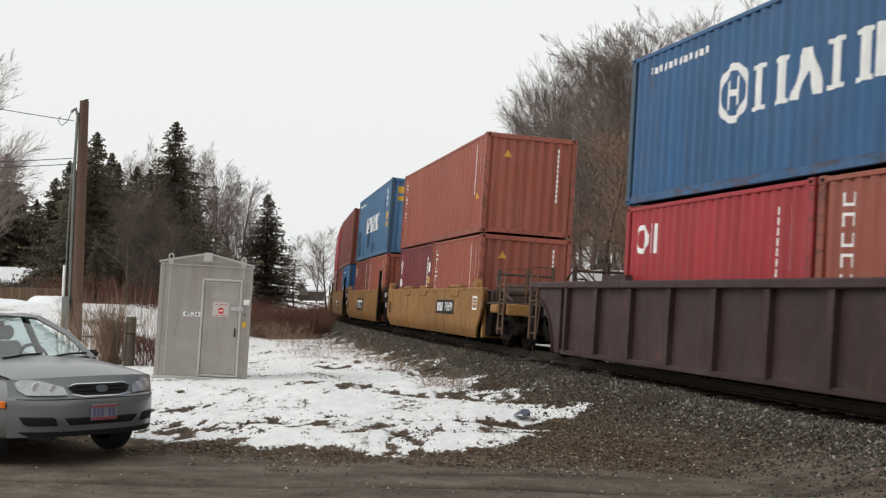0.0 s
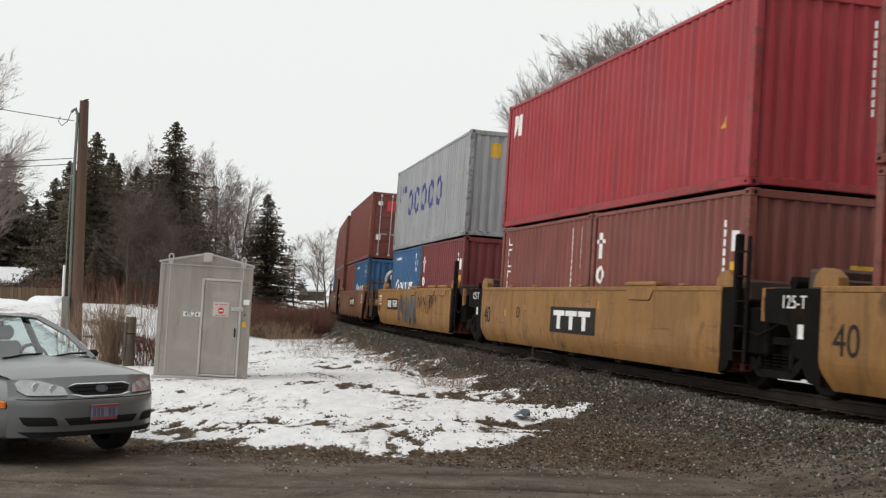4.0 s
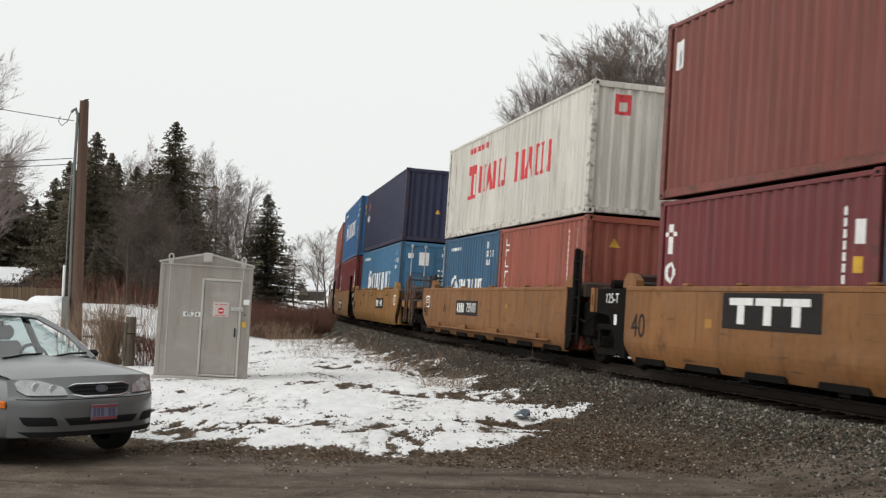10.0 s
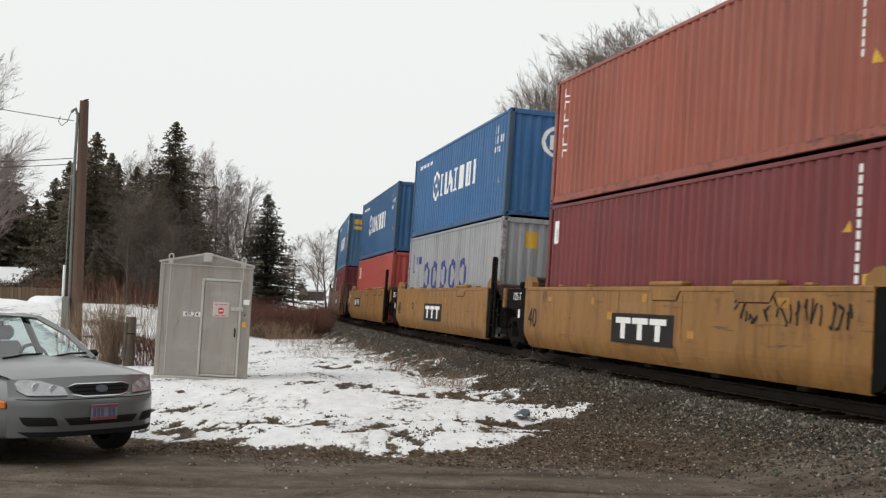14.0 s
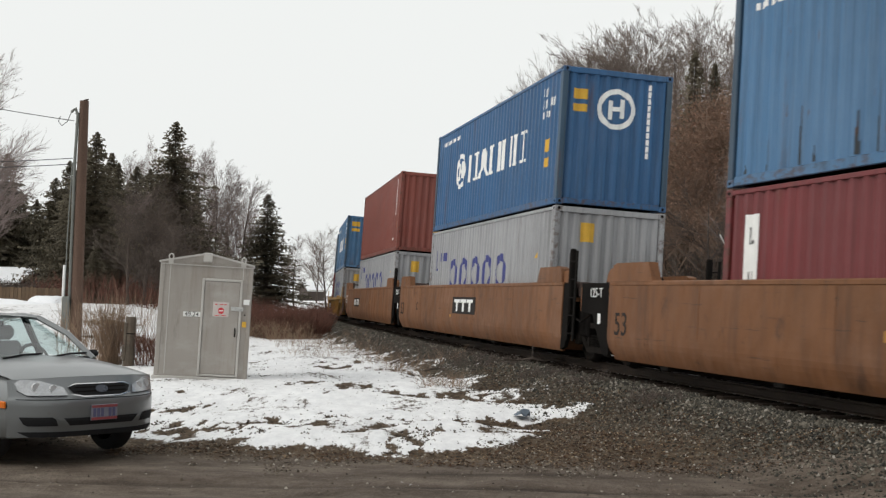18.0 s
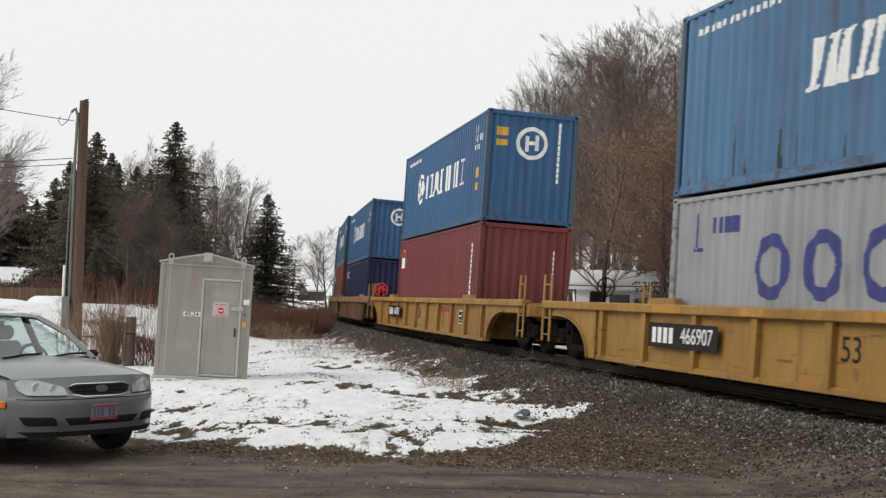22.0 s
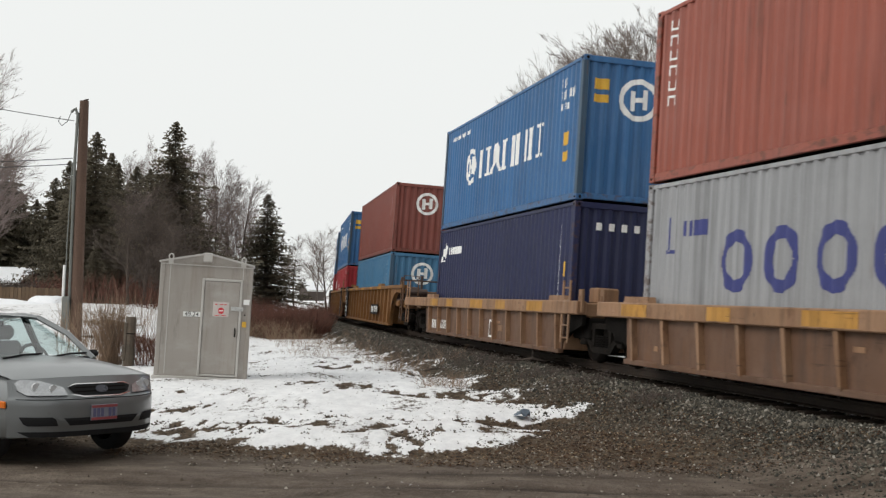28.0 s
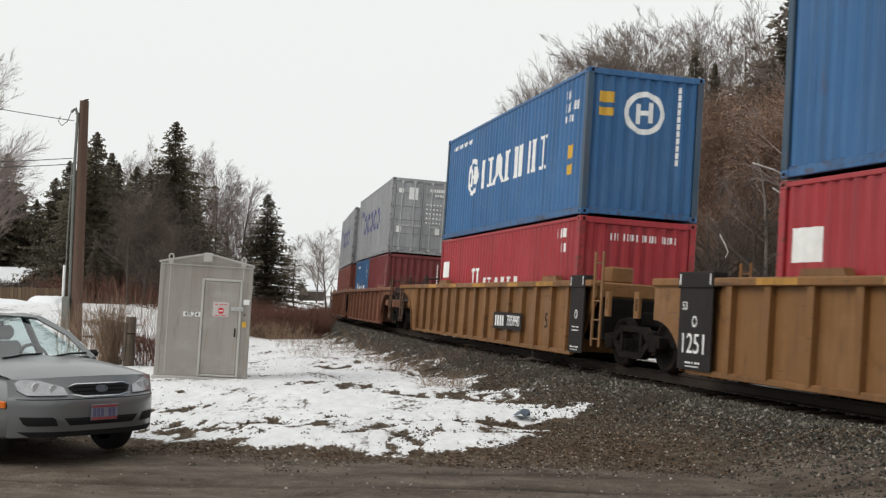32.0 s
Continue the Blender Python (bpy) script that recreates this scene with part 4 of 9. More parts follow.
def end_platform(c, out, x0, x1, m, top, ladders=True, brake=False):
    """The deck over the truck at a coupled end, from the well's end bulkhead to the coupler."""
    lo, hi = min(x0, x1), max(x0, x1)
    part("end_platform", Shape().cbox(lo, hi, -0.55, 0.55, 0.80, 1.02, 0.02).cbox(lo, hi, -1.3, 1.3, 0.98, 1.04, 0.01), WELL["soot"] if top > 1.3 else m, c)
    part("bolster_beam", Shape().cbox((x0 + x1) / 2 - 0.3, (x0 + x1) / 2 + 0.3, -1.35, 1.35, 0.78, 0.98, 0.03), m, c)
    part("end_sill", Shape().cbox(x1 - 0.1, x1 + 0.1, -1.35, 1.35, 0.74, 1.0, 0.02), m, c)
    part("coupler", coupler(out, x1 + out * 0.45), STEEL, c, "dark steel coupler")
    if ladders:
        m = WELL["mast"] if top > 1.3 else m
        for y in (-1.4, 1.4):
            part("step_ladder", ladder(x1 - out * 0.3, 0.3, 1.62, y), m, c)
            if top > 1.3:
                part("hand_rail", Shape().pipe([(x1 - out * 0.05, y, 1.0), (x1 - out * 0.05, y, 1.8), (x1 - out * 0.05, y * 0.65, 1.8), (x1 - out * 0.05, y * 0.65, 1.0)], 0.02, 6), m, c)
    if brake:
        part("hand_brake", brake_gear(out, x1 - out * 0.5), FRAME_DARK, c, "dark hand brake wheel on a mast")
    if top > 1.3:
        gear = Shape()
        for y in (-1.05, -0.35, 0.3):
            gear.cbox(x0 + out * 0.5 - 0.05, x0 + out * 0.5 + 0.05, y - 0.04, y + 0.04, 1.03, 1.95 + 0.12 * y, 0.01)
        gear.cbox(min(x0, x0 + out * 0.45), max(x0, x0 + out * 0.45), -1.2, 1.2, 1.04, 1.34, 0.03).tube((x0 + out * 0.5, -1.1, 1.72), (x0 + out * 0.5, 0.3, 1.74), 0.03, 6)
        gear.cbox(x0 + out * 0.75 - 0.2, x0 + out * 0.75 + 0.2, -0.95, -0.45, 1.03, 1.5, 0.05).tube((x0 + out * 0.9, -0.9, 1.3), (x0 + out * 0.9, -0.2, 1.34), 0.11, 10)
        gear.pipe([(x0 + out * 0.5, -1.1, 1.7), (x0 + out * 0.85, -1.15, 1.45), (x1 - out * 0.1, -1.2, 1.06)], 0.025, 6)
        part("platform_gear", gear, WELL["soot"], c, "sooty brackets, valve box and pipes")
        part("stirrup_step", Shape().pipe([(x1 - out * 0.15, -1.36, 0.98), (x1 - out * 0.15, -1.40, 0.42), (x1 - out * 0.6, -1.40, 0.42), (x1 - out * 0.6, -1.36, 0.98)], 0.02, 6), WELL["soot"], c)
    part("air_hose", Shape().pipe([(x1, -0.45, 0.75), (x1 + out * 0.2, -0.5, 0.45), (x1 + out * 0.5, -0.45, 0.42)], 0.03, 6), BLACK, c)


def bulkhead(c, x, m, top):
    part("end_bulkhead", Shape().cbox(x - 0.08, x + 0.08, -1.3, 1.3, 0.16, top - 0.12, 0.02), m, c)


def logo_plate(c, x, z, w, h, y, plate=None, ink=None, n=3):
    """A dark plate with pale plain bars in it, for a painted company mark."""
    plate, ink = plate or BLACK, ink or WHITE
    p = part("mark_plate", shared(("mark_plate", w, h), lambda: Shape().box(-w / 2, w / 2, -0.006, 0, -h / 2, h / 2), plate), plate, c)
    p.location = (x, y, z)
    polys = []
    for k in range(n):
        a = -w * 0.42 + k * w * 0.28
        polys += [rect(a, a + w * 0.26, h * 0.16, h * 0.36), rect(a + w * 0.09, a + w * 0.17, -h * 0.36, h * 0.16 - 0.002)]
    part("company_mark", shared(("company_mark", w, h, n), lambda: graphic(polys, "flat", 0.008, grow=0.0), ink), ink, p)


def number_plate(c, digits, x, z, y, plate=BLACK):
    p = part("number_board", shared(("number_board", len(digits)), lambda: Shape().box(-1.15, 1.15, -0.005, 0, -0.19, 0.19), plate), plate, c)
    p.location = (x, y, z)
    part("company_mark", shared(("company_mark", "num"), lambda: graphic(dashes(-1.0, -0.2, -0.12, 0.12, 4, 0.35), "flat", 0.007, grow=0.0), WHITE), WHITE, p)
    t = part("lettering", lettering(digits, 0.34, WHITE), WHITE, p)
    t.location = (0.5, -0.007, 0)


def patches(c, rng, a, b, y, mats, n, zlo=0.35, zhi=1.2):
    for _ in range(n):
        x, z = rng.uniform(a, b), rng.uniform(zlo, zhi)
        w, h = rng.uniform(0.12, 0.4), rng.uniform(0.06, 0.16)
        gm = rng.choice(mats)
        o = part("stencil_patch", Shape().box(-w / 2, w / 2, -0.004, 0, -h / 2, h / 2), gm, c)
        o.location = (x, y, z)


def scrawl(rng, x0, x1, z0, z1, y, r=0.02):
    """A hand-sprayed tangle of strokes."""
    s = Shape()
    x = x0
    while x < x1:
        pts = [(x + rng.uniform(-0.1, 0.1), y, rng.uniform(z0, z1)) for _ in range(4)]
        for p, q in zip(pts, pts[1:]):
            d = Vector((q[0] - p[0], 0, q[2] - p[2]))
            if d.length > 0.02:
                w = Vector((-d.z, 0, d.x)).normalized() * r
                p, q = Vector(p), Vector(q)
                s.add([p + w, q + w, q - w, p - w], [(0, 1, 2, 3)])
        x += rng.uniform(0.12, 0.25)
    return s


def bracket():
    """An upright plate with a slot in it."""
    s = Shape()
    s.cbox(-0.09, -0.035, -0.03, 0.03, 0.0, 0.44, 0.008).cbox(0.035, 0.09, -0.03, 0.03, 0.0, 0.44, 0.008)
    return s.box(-0.036, 0.036, -0.03, 0.03, 0.0, 0.12).box(-0.036, 0.036, -0.03, 0.03, 0.32, 0.44)


def side_sheet(c0, c1, cut0, cut1, bot, top, sy, y):
    """A side plate that curves under at its foot, cut back at its lower corners."""
    run0, run1 = (0.9 if cut0 > 0.5 else 0.15), (0.9 if cut1 > 0.5 else 0.15)
    s, v, f = Shape(), [], []
    levels = sorted(set([0, 0.03, 0.07, 0.12, 0.18, 0.25, 0.33, 0.42, cut0, cut1, 0.9, top - bot]))
    for d in levels:
        xa = c0 + run0 * max(0.0, 1 - d / cut0) ** (1.0 if cut0 < 0.5 else 1.6)
        xb = c1 - run1 * max(0.0, 1 - d / cut1) ** (1.0 if cut1 < 0.5 else 1.6)
        yo = y - 0.13 * max(0.0, 1 - d / 0.42) ** 2
        v += [(xa, sy * yo, bot + d), (xb, sy * yo, bot + d), (xb, sy * (yo - 0.05), bot + d), (xa, sy * (yo - 0.05), bot + d)]
    for i in range(len(levels) - 1):
        for k in range(4):
            a, b = 4 * i, 4 * i + 4
            f.append((a + k, a + (k + 1) % 4, b + (k + 1) % 4, b + k))
    m = 4 * len(levels) - 4
    return s.add(v, f + [(0, 3, 2, 1), (m, m + 1, m + 2, m + 3)])


def smooth_car(seed, colour, c0, c1, front, rear, top=1.37, half=6.35, number="", number_x=0.0, letter="", letter_x=3.0, size="40", mark=True, mark_x=-0.6, mark_z=0.68, ears=True, graffiti=0):
    """A plate-sided well unit. c0..c1: the side plates' ends; front and rear: 'joint' or 'coupler', with their reach."""
    rng = random.Random(seed)
    m = WELL[colour]
    c = thing("well_car", {"yellow": "weathered yellow plate-sided double-stack well car", "pink": "faded orange-brown plate-sided double-stack well car", "ochre": "brownish ochre plate-sided double-stack well car", "umber": "dull umber-orange plate-sided double-stack well car"}[colour] + " on steel trucks", "rail car", WELLS)
    bot, y = 0.13, 1.42
    for sy in (-1, 1):
        lo_cut, hi_cut = (0.75 if rear[0] == "coupler" else 0.25), (0.75 if front[0] == "coupler" else 0.25)
        part("side_sill", side_sheet(c0, c1, lo_cut, hi_cut, bot, top, sy, y), m, c, smooth=False)
        part("top_chord", Shape().cbox(c0 + 0.02, c1 - 0.02, min(sy * 1.27, sy * (y + 0.012)), max(sy * 1.27, sy * (y + 0.012)), top - 0.07, top + 0.012, 0.015), m, c)
        for k in range(1, 5):
            seam = part("weld_seam", shared(("weld_seam", sy, top), lambda: Shape().box(-0.012, 0.012, min(0, sy * 0.005), max(0, sy * 0.005), 0.56, top - 0.08), m), m, c)
            seam.location = (c0 + (c1 - c0) * (k + rng.uniform(-0.12, 0.12)) / 5, sy * (y + 0.0005), 0)
        if rear[0] == "coupler" and half < 7 and colour != "yellow":
            part("sill_ledge", Shape().cbox(c0 + 0.95, c1 - 0.95, min(sy * (y - 0.07), sy * (y + 0.04)), max(sy * (y - 0.07), sy * (y + 0.04)), 0.29, 0.33, 0.008), m, c)
            for k in range(4):
                part("ledge_cover", shared(("ledge_cover", sy, colour), lambda: Shape().prism([(-0.42, 0.0), (-0.42, 0.09), (0.42, 0.09), (0.42, 0.0)], min(0, sy * 0.04), max(0, sy * 0.04)), m), m, c).location = (c0 + (c1 - c0) * (k + 0.7) / 4.4, sy * (y + 0.001), 0.331)
        for k in range(7 if half < 7 and colour != "yellow" else 0):
            x = c0 + (c1 - c0) * (k + 0.5) / 7
            part("foot_notch", shared(("foot_notch",), lambda: Shape().prism([(-0.50, 0.045), (-0.54, -0.05), (0.54, -0.05), (0.50, 0.045)], -0.02, 0.02), FRAME_DARK), FRAME_DARK, c).location = (x, sy * (y - 0.080), bot + 0.045)
    if ears:
        for sy in (-1, 1):
            for x in (-4.6, -3.0, 0.1, 3.0, 4.6):
                fx = x + rng.uniform(-0.2, 0.2)
                if rng.random() > 0.45 or colour != "yellow":
                    part("guide_lug", shared(("guide_lug", colour), lambda: Shape().cbox(-0.1, 0.1, -0.05, 0.075, 0.0, 0.05, 0.02), m), m, c).location = (fx, sy * 1.35, top + 0.008)
                    continue
                fl = part("guide_flap", shared(("guide_flap", colour), lambda: Shape().cbox(-0.62, 0.62, -0.09, 0.085, 0.0, 0.085, 0.03), m), m, c)
                fl.location = (fx, sy * 1.35, top + 0.008)
                part("flap_gap", shared(("flap_gap", sy), lambda: Shape().prism([(-0.62, 0.0), (0.62, 0.0), (0.44, -0.21), (-0.44, -0.21)], 0.0, sy * 0.004), FRAME_DARK), FRAME_DARK, fl).location = (0, sy * 0.0705, -0.02)
                part("flap_plate", shared(("flap_plate", sy, colour), lambda: Shape().prism([(-0.60, 0.0), (0.60, 0.0), (0.425, -0.195), (-0.425, -0.195)], 0.0, sy * 0.012), m), m, fl).location = (0, sy * 0.0705, -0.02)
    for edge, kind, out in ((c0, rear[0], -1), (c1, front[0], 1)):
        if kind == "coupler":
            for sy in (-1, 1):
                part("guide_horn", shared(("guide_horn", out), lambda: Shape().prism([(-0.26 * out, 0.0), (-0.24 * out, 0.12), (-0.08 * out, 0.22), (0.1 * out, 0.24), (0.24 * out, 0.14), (0.28 * out, 0.0)], -0.07, 0.07), m), m, c).location = (edge - out * 1.1, sy * 1.30, top)
    if half > 7:
        for sy in (-1, 1):
            for edge, out in ((c0, -1), (c1, 1)):
                part("end_riser", shared(("end_riser", out), lambda: Shape().prism([(0.0, 0.0), (-0.05 * out, 0.27), (-0.2 * out, 0.31), (-1.45 * out, 0.31), (-1.62 * out, 0.0)], -0.09, 0.075), m), m, c).location = (edge - out * 0.1, sy * 1.34, top + 0.006)
    well_floor(c, c0 + 0.4, c1 - 0.4, m)
    bulkhead(c, c0 + 0.35, m, top)
    bulkhead(c, c1 - 0.35, m, top)
    for out, kind, reach, edge in ((1, *front, c1), (-1, *rear, c0)):
        if kind == "coupler":
            end_platform(c, out, edge - out * 0.4, reach - out * 0.45, m, top, True, out > 0)
            truck(c, reach - out * 1.45)
            # plain dark box stands in for black gear and depth behind the cut corner
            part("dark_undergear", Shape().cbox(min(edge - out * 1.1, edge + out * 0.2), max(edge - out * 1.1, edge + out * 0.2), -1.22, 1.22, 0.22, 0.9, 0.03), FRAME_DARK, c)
        else:
            # articulated end: dark web, slotted bracket, ladder and gear over the shared truck
            for sy in (-1, 1):
                if out > 0:
                    web = [(edge - 0.02, 0.16), (edge - 0.02, top - 0.02), (edge + 0.5, top - 0.02), (edge + 0.5, 0.75), (edge + 0.22, 0.22)]
                else:
                    web = [(edge + 0.02, 0.16), (edge + 0.02, top - 0.02), (edge - 1.3, top - 0.02), (edge - 1.3, 0.92), (edge - 0.75, 0.88), (edge - 0.25, 0.2)]
                part("end_web", Shape().prism(web, sy * 1.33, sy * 1.40), FRAME_DARK, c, "near-black steel end panel")
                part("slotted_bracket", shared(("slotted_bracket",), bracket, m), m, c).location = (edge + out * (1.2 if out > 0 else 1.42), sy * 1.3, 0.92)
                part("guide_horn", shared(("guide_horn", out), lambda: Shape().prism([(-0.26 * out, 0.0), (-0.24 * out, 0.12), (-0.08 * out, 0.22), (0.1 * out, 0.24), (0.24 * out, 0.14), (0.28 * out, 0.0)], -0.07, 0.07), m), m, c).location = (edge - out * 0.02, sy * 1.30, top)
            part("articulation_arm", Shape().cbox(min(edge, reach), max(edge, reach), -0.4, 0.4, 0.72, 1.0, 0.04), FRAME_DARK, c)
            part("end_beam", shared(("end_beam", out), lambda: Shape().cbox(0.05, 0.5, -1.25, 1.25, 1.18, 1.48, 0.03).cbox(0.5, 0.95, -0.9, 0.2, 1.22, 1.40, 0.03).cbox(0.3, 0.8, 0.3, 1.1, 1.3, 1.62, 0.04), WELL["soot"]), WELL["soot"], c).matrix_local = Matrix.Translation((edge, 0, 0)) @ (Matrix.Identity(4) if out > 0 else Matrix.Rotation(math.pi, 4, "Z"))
            # dark block fills the void over the shared truck, in place of gear
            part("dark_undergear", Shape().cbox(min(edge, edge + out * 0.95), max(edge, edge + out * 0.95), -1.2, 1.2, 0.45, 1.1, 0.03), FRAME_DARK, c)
            if out > 0:
                for sy in (-1, 1):
                    part("step_ladder", ladder(edge + 0.62, 0.35, 2.05, sy * 1.44, 5, 0.36), FRAME_DARK, c)
                    part("ladder_post", Shape().cbox(edge + 0.38, edge + 0.5, sy * 1.40 - 0.05, sy * 1.40 + 0.05, 0.8, 2.1, 0.02), FRAME_DARK, c)
                part("brake_valve", shared(("brake_valve",), lambda: Shape().cbox(-0.2, 0.2, -0.4, 0.1, 1.0, 1.35, 0.04).tube((-0.1, -0.5, 1.15), (-0.1, -0.9, 1.15), 0.09, 10), FRAME_DARK), FRAME_DARK, c).location = (edge + 1.15, 0, 0.3)
                part("brake_hose", Shape().pipe([(edge + 0.7, -1.38, 0.78), (edge + 1.1, -1.4, 0.72), (edge + 1.5, -1.38, 0.85), (edge + 1.75, -1.3, 1.02)], 0.022, 6), FRAME_DARK, c)
            else:
                put_text(c, "125-T", edge - 0.62, top - 0.2, 0.24, WHITE, -1.405)
                part("stencil_patch", Shape().box(edge - 0.5, edge - 0.38, -1.405, -1.401, 0.72, 0.9), WHITE, c)
                truck(c, reach)
    yy = -y - 0.001
    for kind, x in ((front[0], c1 - 0.75), (rear[0], c0 + 0.75)):
        if kind == "coupler":
            part("data_panel", graphic([rect(x - 0.24, x + 0.24, 0.82, 1.16), rect(x - 0.19, x + 0.19, 0.87, 1.11)] + dashes(x - 0.14, x + 0.14, 0.95, 0.98, 2) + dashes(x - 0.14, x + 0.14, 1.03, 1.06, 2), "flat", y + 0.003, grow=0), WHITE, c, "white framed stencil panel")
    if mark:
        logo_plate(c, mark_x, mark_z if half < 7 else 0.92, 2.5, 0.5 if half < 7 else 0.44, yy)
    if number:
        number_plate(c, number, number_x, 0.86, yy)
    if size:
        put_text(c, size, c0 + 0.55, 0.72, 0.55, BLACK, yy - 0.002)
    if letter:
        put_text(c, letter, c0 + letter_x, 0.82, 0.34, BLACK, yy - 0.002)
    patches(c, rng, c0 + 0.6, c1 - 0.6, yy, [m, WELL["amber"], m], 6, 0.6, 1.2)
    if graffiti == 1:
        part("graffiti", scrawl(rng, -2.5, 0.6, 0.2, 1.25, yy - 0.004, 0.11), mat("grey_spray_paint", (0.11, 0.105, 0.10), 0.7), c, "large grey sprayed graffiti")
        part("graffiti", scrawl(rng, 0.9, 4.0, 0.6, 1.25, yy - 0.004, 0.02), BLACK, c, "thin black sprayed scrawl")
    elif graffiti == 2:
        part("graffiti", scrawl(rng, 2.6, 5.6, 0.85, 1.25, yy - 0.004, 0.022), BLACK, c, "thin black sprayed scrawl")
    return c


def ribbed_car(seed, colour, c0, c1, front, rear, top, chord, posts, number="", panels=False, size="", arch=False, mark="", ears=False):
    """A well unit with a top chord and upright posts on its sides."""
    rng = random.Random(seed)
    m = WELL[colour]
    c = thing("well_car", {"lemon": "bright yellow rib-sided double-stack well car", "rusty": "rust-stained tan low-sided well car with sloping ribs", "tan": "dirty tan rib-sided double-stack well car", "purple": "dark purplish-brown rib-sided well car", "oxide": "red-brown rib-sided well car"}[colour] + " on steel trucks", "rail car", WELLS)
    bot, y = 0.10, 1.42
    dm = WELL["rustplate"] if colour == "rusty" else m
    pw = 0.7 if colour == "rusty" else 1.0
    slant = 0.14 if colour == "rusty" else 0.0
    for sy in (-1, 1):
        part("side_plate", Shape().prism([(c0 + 0.1, bot), (c0 - (0.5 if arch else 0), top - chord), (c1 + (0.5 if arch else 0), top - chord), (c1 - 0.1, bot)], sy * 1.29, sy * 1.33), dm, c)
        e0 = rear[1] + 0.55 if rear[0] == "coupler" else c0 - 1.05
        e1 = front[1] - 0.55 if front[0] == "coupler" else c1 + 1.05
        part("top_chord", Shape().cbox(e0, e1, min(sy * 1.26, sy * 1.46), max(sy * 1.26, sy * 1.46), top - chord, top, 0.018), m, c)
        part("bottom_chord", Shape().cbox(c0 + 0.1, c1 - 0.1, min(sy * 1.3, sy * 1.40), max(sy * 1.3, sy * 1.40), bot - 0.02, bot + 0.07, 0.012), dm, c)
        for k in range(posts):
            x = c0 + 0.35 + (c1 - c0 - 0.7) * k / (posts - 1)
            part("side_post", shared(("side_post", top, chord, sy, slant), lambda: Shape().prism([(-0.05 * pw + slant, bot + 0.05), (-0.075 * pw, top - chord), (0.075 * pw, top - chord), (0.05 * pw + slant, bot + 0.05)], sy * 1.33, sy * 1.425), m), m, c).location = (x, 0, 0)
        for x in (-5.9, 5.9) if not panels else (-4.7, 5.0):
            part("corner_guide", shared(("corner_guide", "low"), lambda: Shape().prism([(-0.5, 0.0), (-0.45, 0.1), (0.45, 0.1), (0.5, 0.0)], -0.07, 0.07), m), m, c).location = (x, sy * 1.36, top)
        if colour in ("rusty", "lemon", "tan"):
            for x, w in ((-5.6, 0.5), (-3.1, 0.35), (-0.6, 0.6), (2.2, 0.4), (4.9, 0.55)):
                x += rng.uniform(-0.4, 0.4)
                part("chord_patch", shared(("chord_patch", w, chord), lambda: Shape().box(-w, w, -0.003, 0.003, -chord * 0.38, chord * 0.38), WELL["amber"]), WELL["amber"], c).location = (x, sy * 1.461, top - chord / 2)
    well_floor(c, c0 + 0.2, c1 - 0.2, m)
    bulkhead(c, c0 + 0.15, m, top)
    bulkhead(c, c1 - 0.15, m, top)
    for out, kind, reach, edge in ((1, *front, c1), (-1, *rear, c0)):
        if kind == "coupler":
            end_platform(c, out, edge - out * 0.3, reach - out * 0.45, m, top, True, out > 0)
            truck(c, reach - out * 1.7)
            for sy in (-1, 1):
                if colour == "rusty":
                    part("end_web", Shape().prism([(edge, bot), (edge, top - chord), (edge + out * 0.5, top - chord), (edge + out * 0.3, bot)], sy * 1.24, sy * 1.31), dm, c)
                    continue
                rz, cx = top - chord - 0.14 - bot, edge + out * 1.75
                arc = [(cx - out * 1.45 * math.cos(math.pi * k / 20), bot + rz * math.sin(math.pi * k / 20)) for k in range(11)]
                part("end_web", Shape().prism([(edge, bot), (edge, top - chord), (reach - out * 0.8, top - chord), (reach - out * 0.8, bot + rz)] + arc[::-1], sy * 1.30, sy * 1.38), m, c)
                lip, k4 = Shape(), len(arc)
                v = [q for ax, az in arc for q in ((ax, sy * 1.36, az), (ax, sy * 1.43, az), (ax - out * 0.02, sy * 1.43, az + 0.02), (ax - out * 0.02, sy * 1.36, az + 0.02))]
                lip.add(v, [(4 * k + i, 4 * k + (i + 1) % 4, 4 * k + 4 + (i + 1) % 4, 4 * k + 4 + i) for k in range(k4 - 1) for i in range(4)])
                part("arch_lip", lip, m, c)
        else:
            part("articulation_arm", Shape().cbox(min(edge, reach), max(edge, reach), -0.4, 0.4, 0.7, 0.98, 0.04), FRAME_DARK, c)
            for sy in (-1, 1):
                web = [(edge, 0.35), (edge, top - chord), (edge + out * 1.0, top - chord), (edge + out * 0.95, top - chord - 0.2), (edge + out * 0.3, 0.5)]
                part("end_web", Shape().prism(web, sy * 1.24, sy * 1.31), FRAME_DARK if not panels else m, c)
            for sy in (-1, 1):
                part("slotted_bracket", shared(("slotted_bracket",), bracket, m), m, c).location = (edge + out * (1.0 if not panels else 1.75), sy * 1.36, top - 0.22 if not panels else 0.85)
            part("end_beam", shared(("end_beam", "low", top), lambda: Shape().cbox(0.05, 0.9, -1.25, 1.25, top - 0.3, top - 0.02, 0.03).cbox(0.25, 0.7, -0.95, -0.5, top - 0.02, top + 0.28, 0.03), m), m, c).matrix_local = Matrix.Translation((edge, 0, 0)) @ (Matrix.Identity(4) if out > 0 else Matrix.Rotation(math.pi, 4, "Z"))
            # plain dark fill below the beam blacks out the open joint
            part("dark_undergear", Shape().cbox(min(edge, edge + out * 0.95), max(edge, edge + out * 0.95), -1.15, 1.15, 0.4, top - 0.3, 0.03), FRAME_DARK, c)
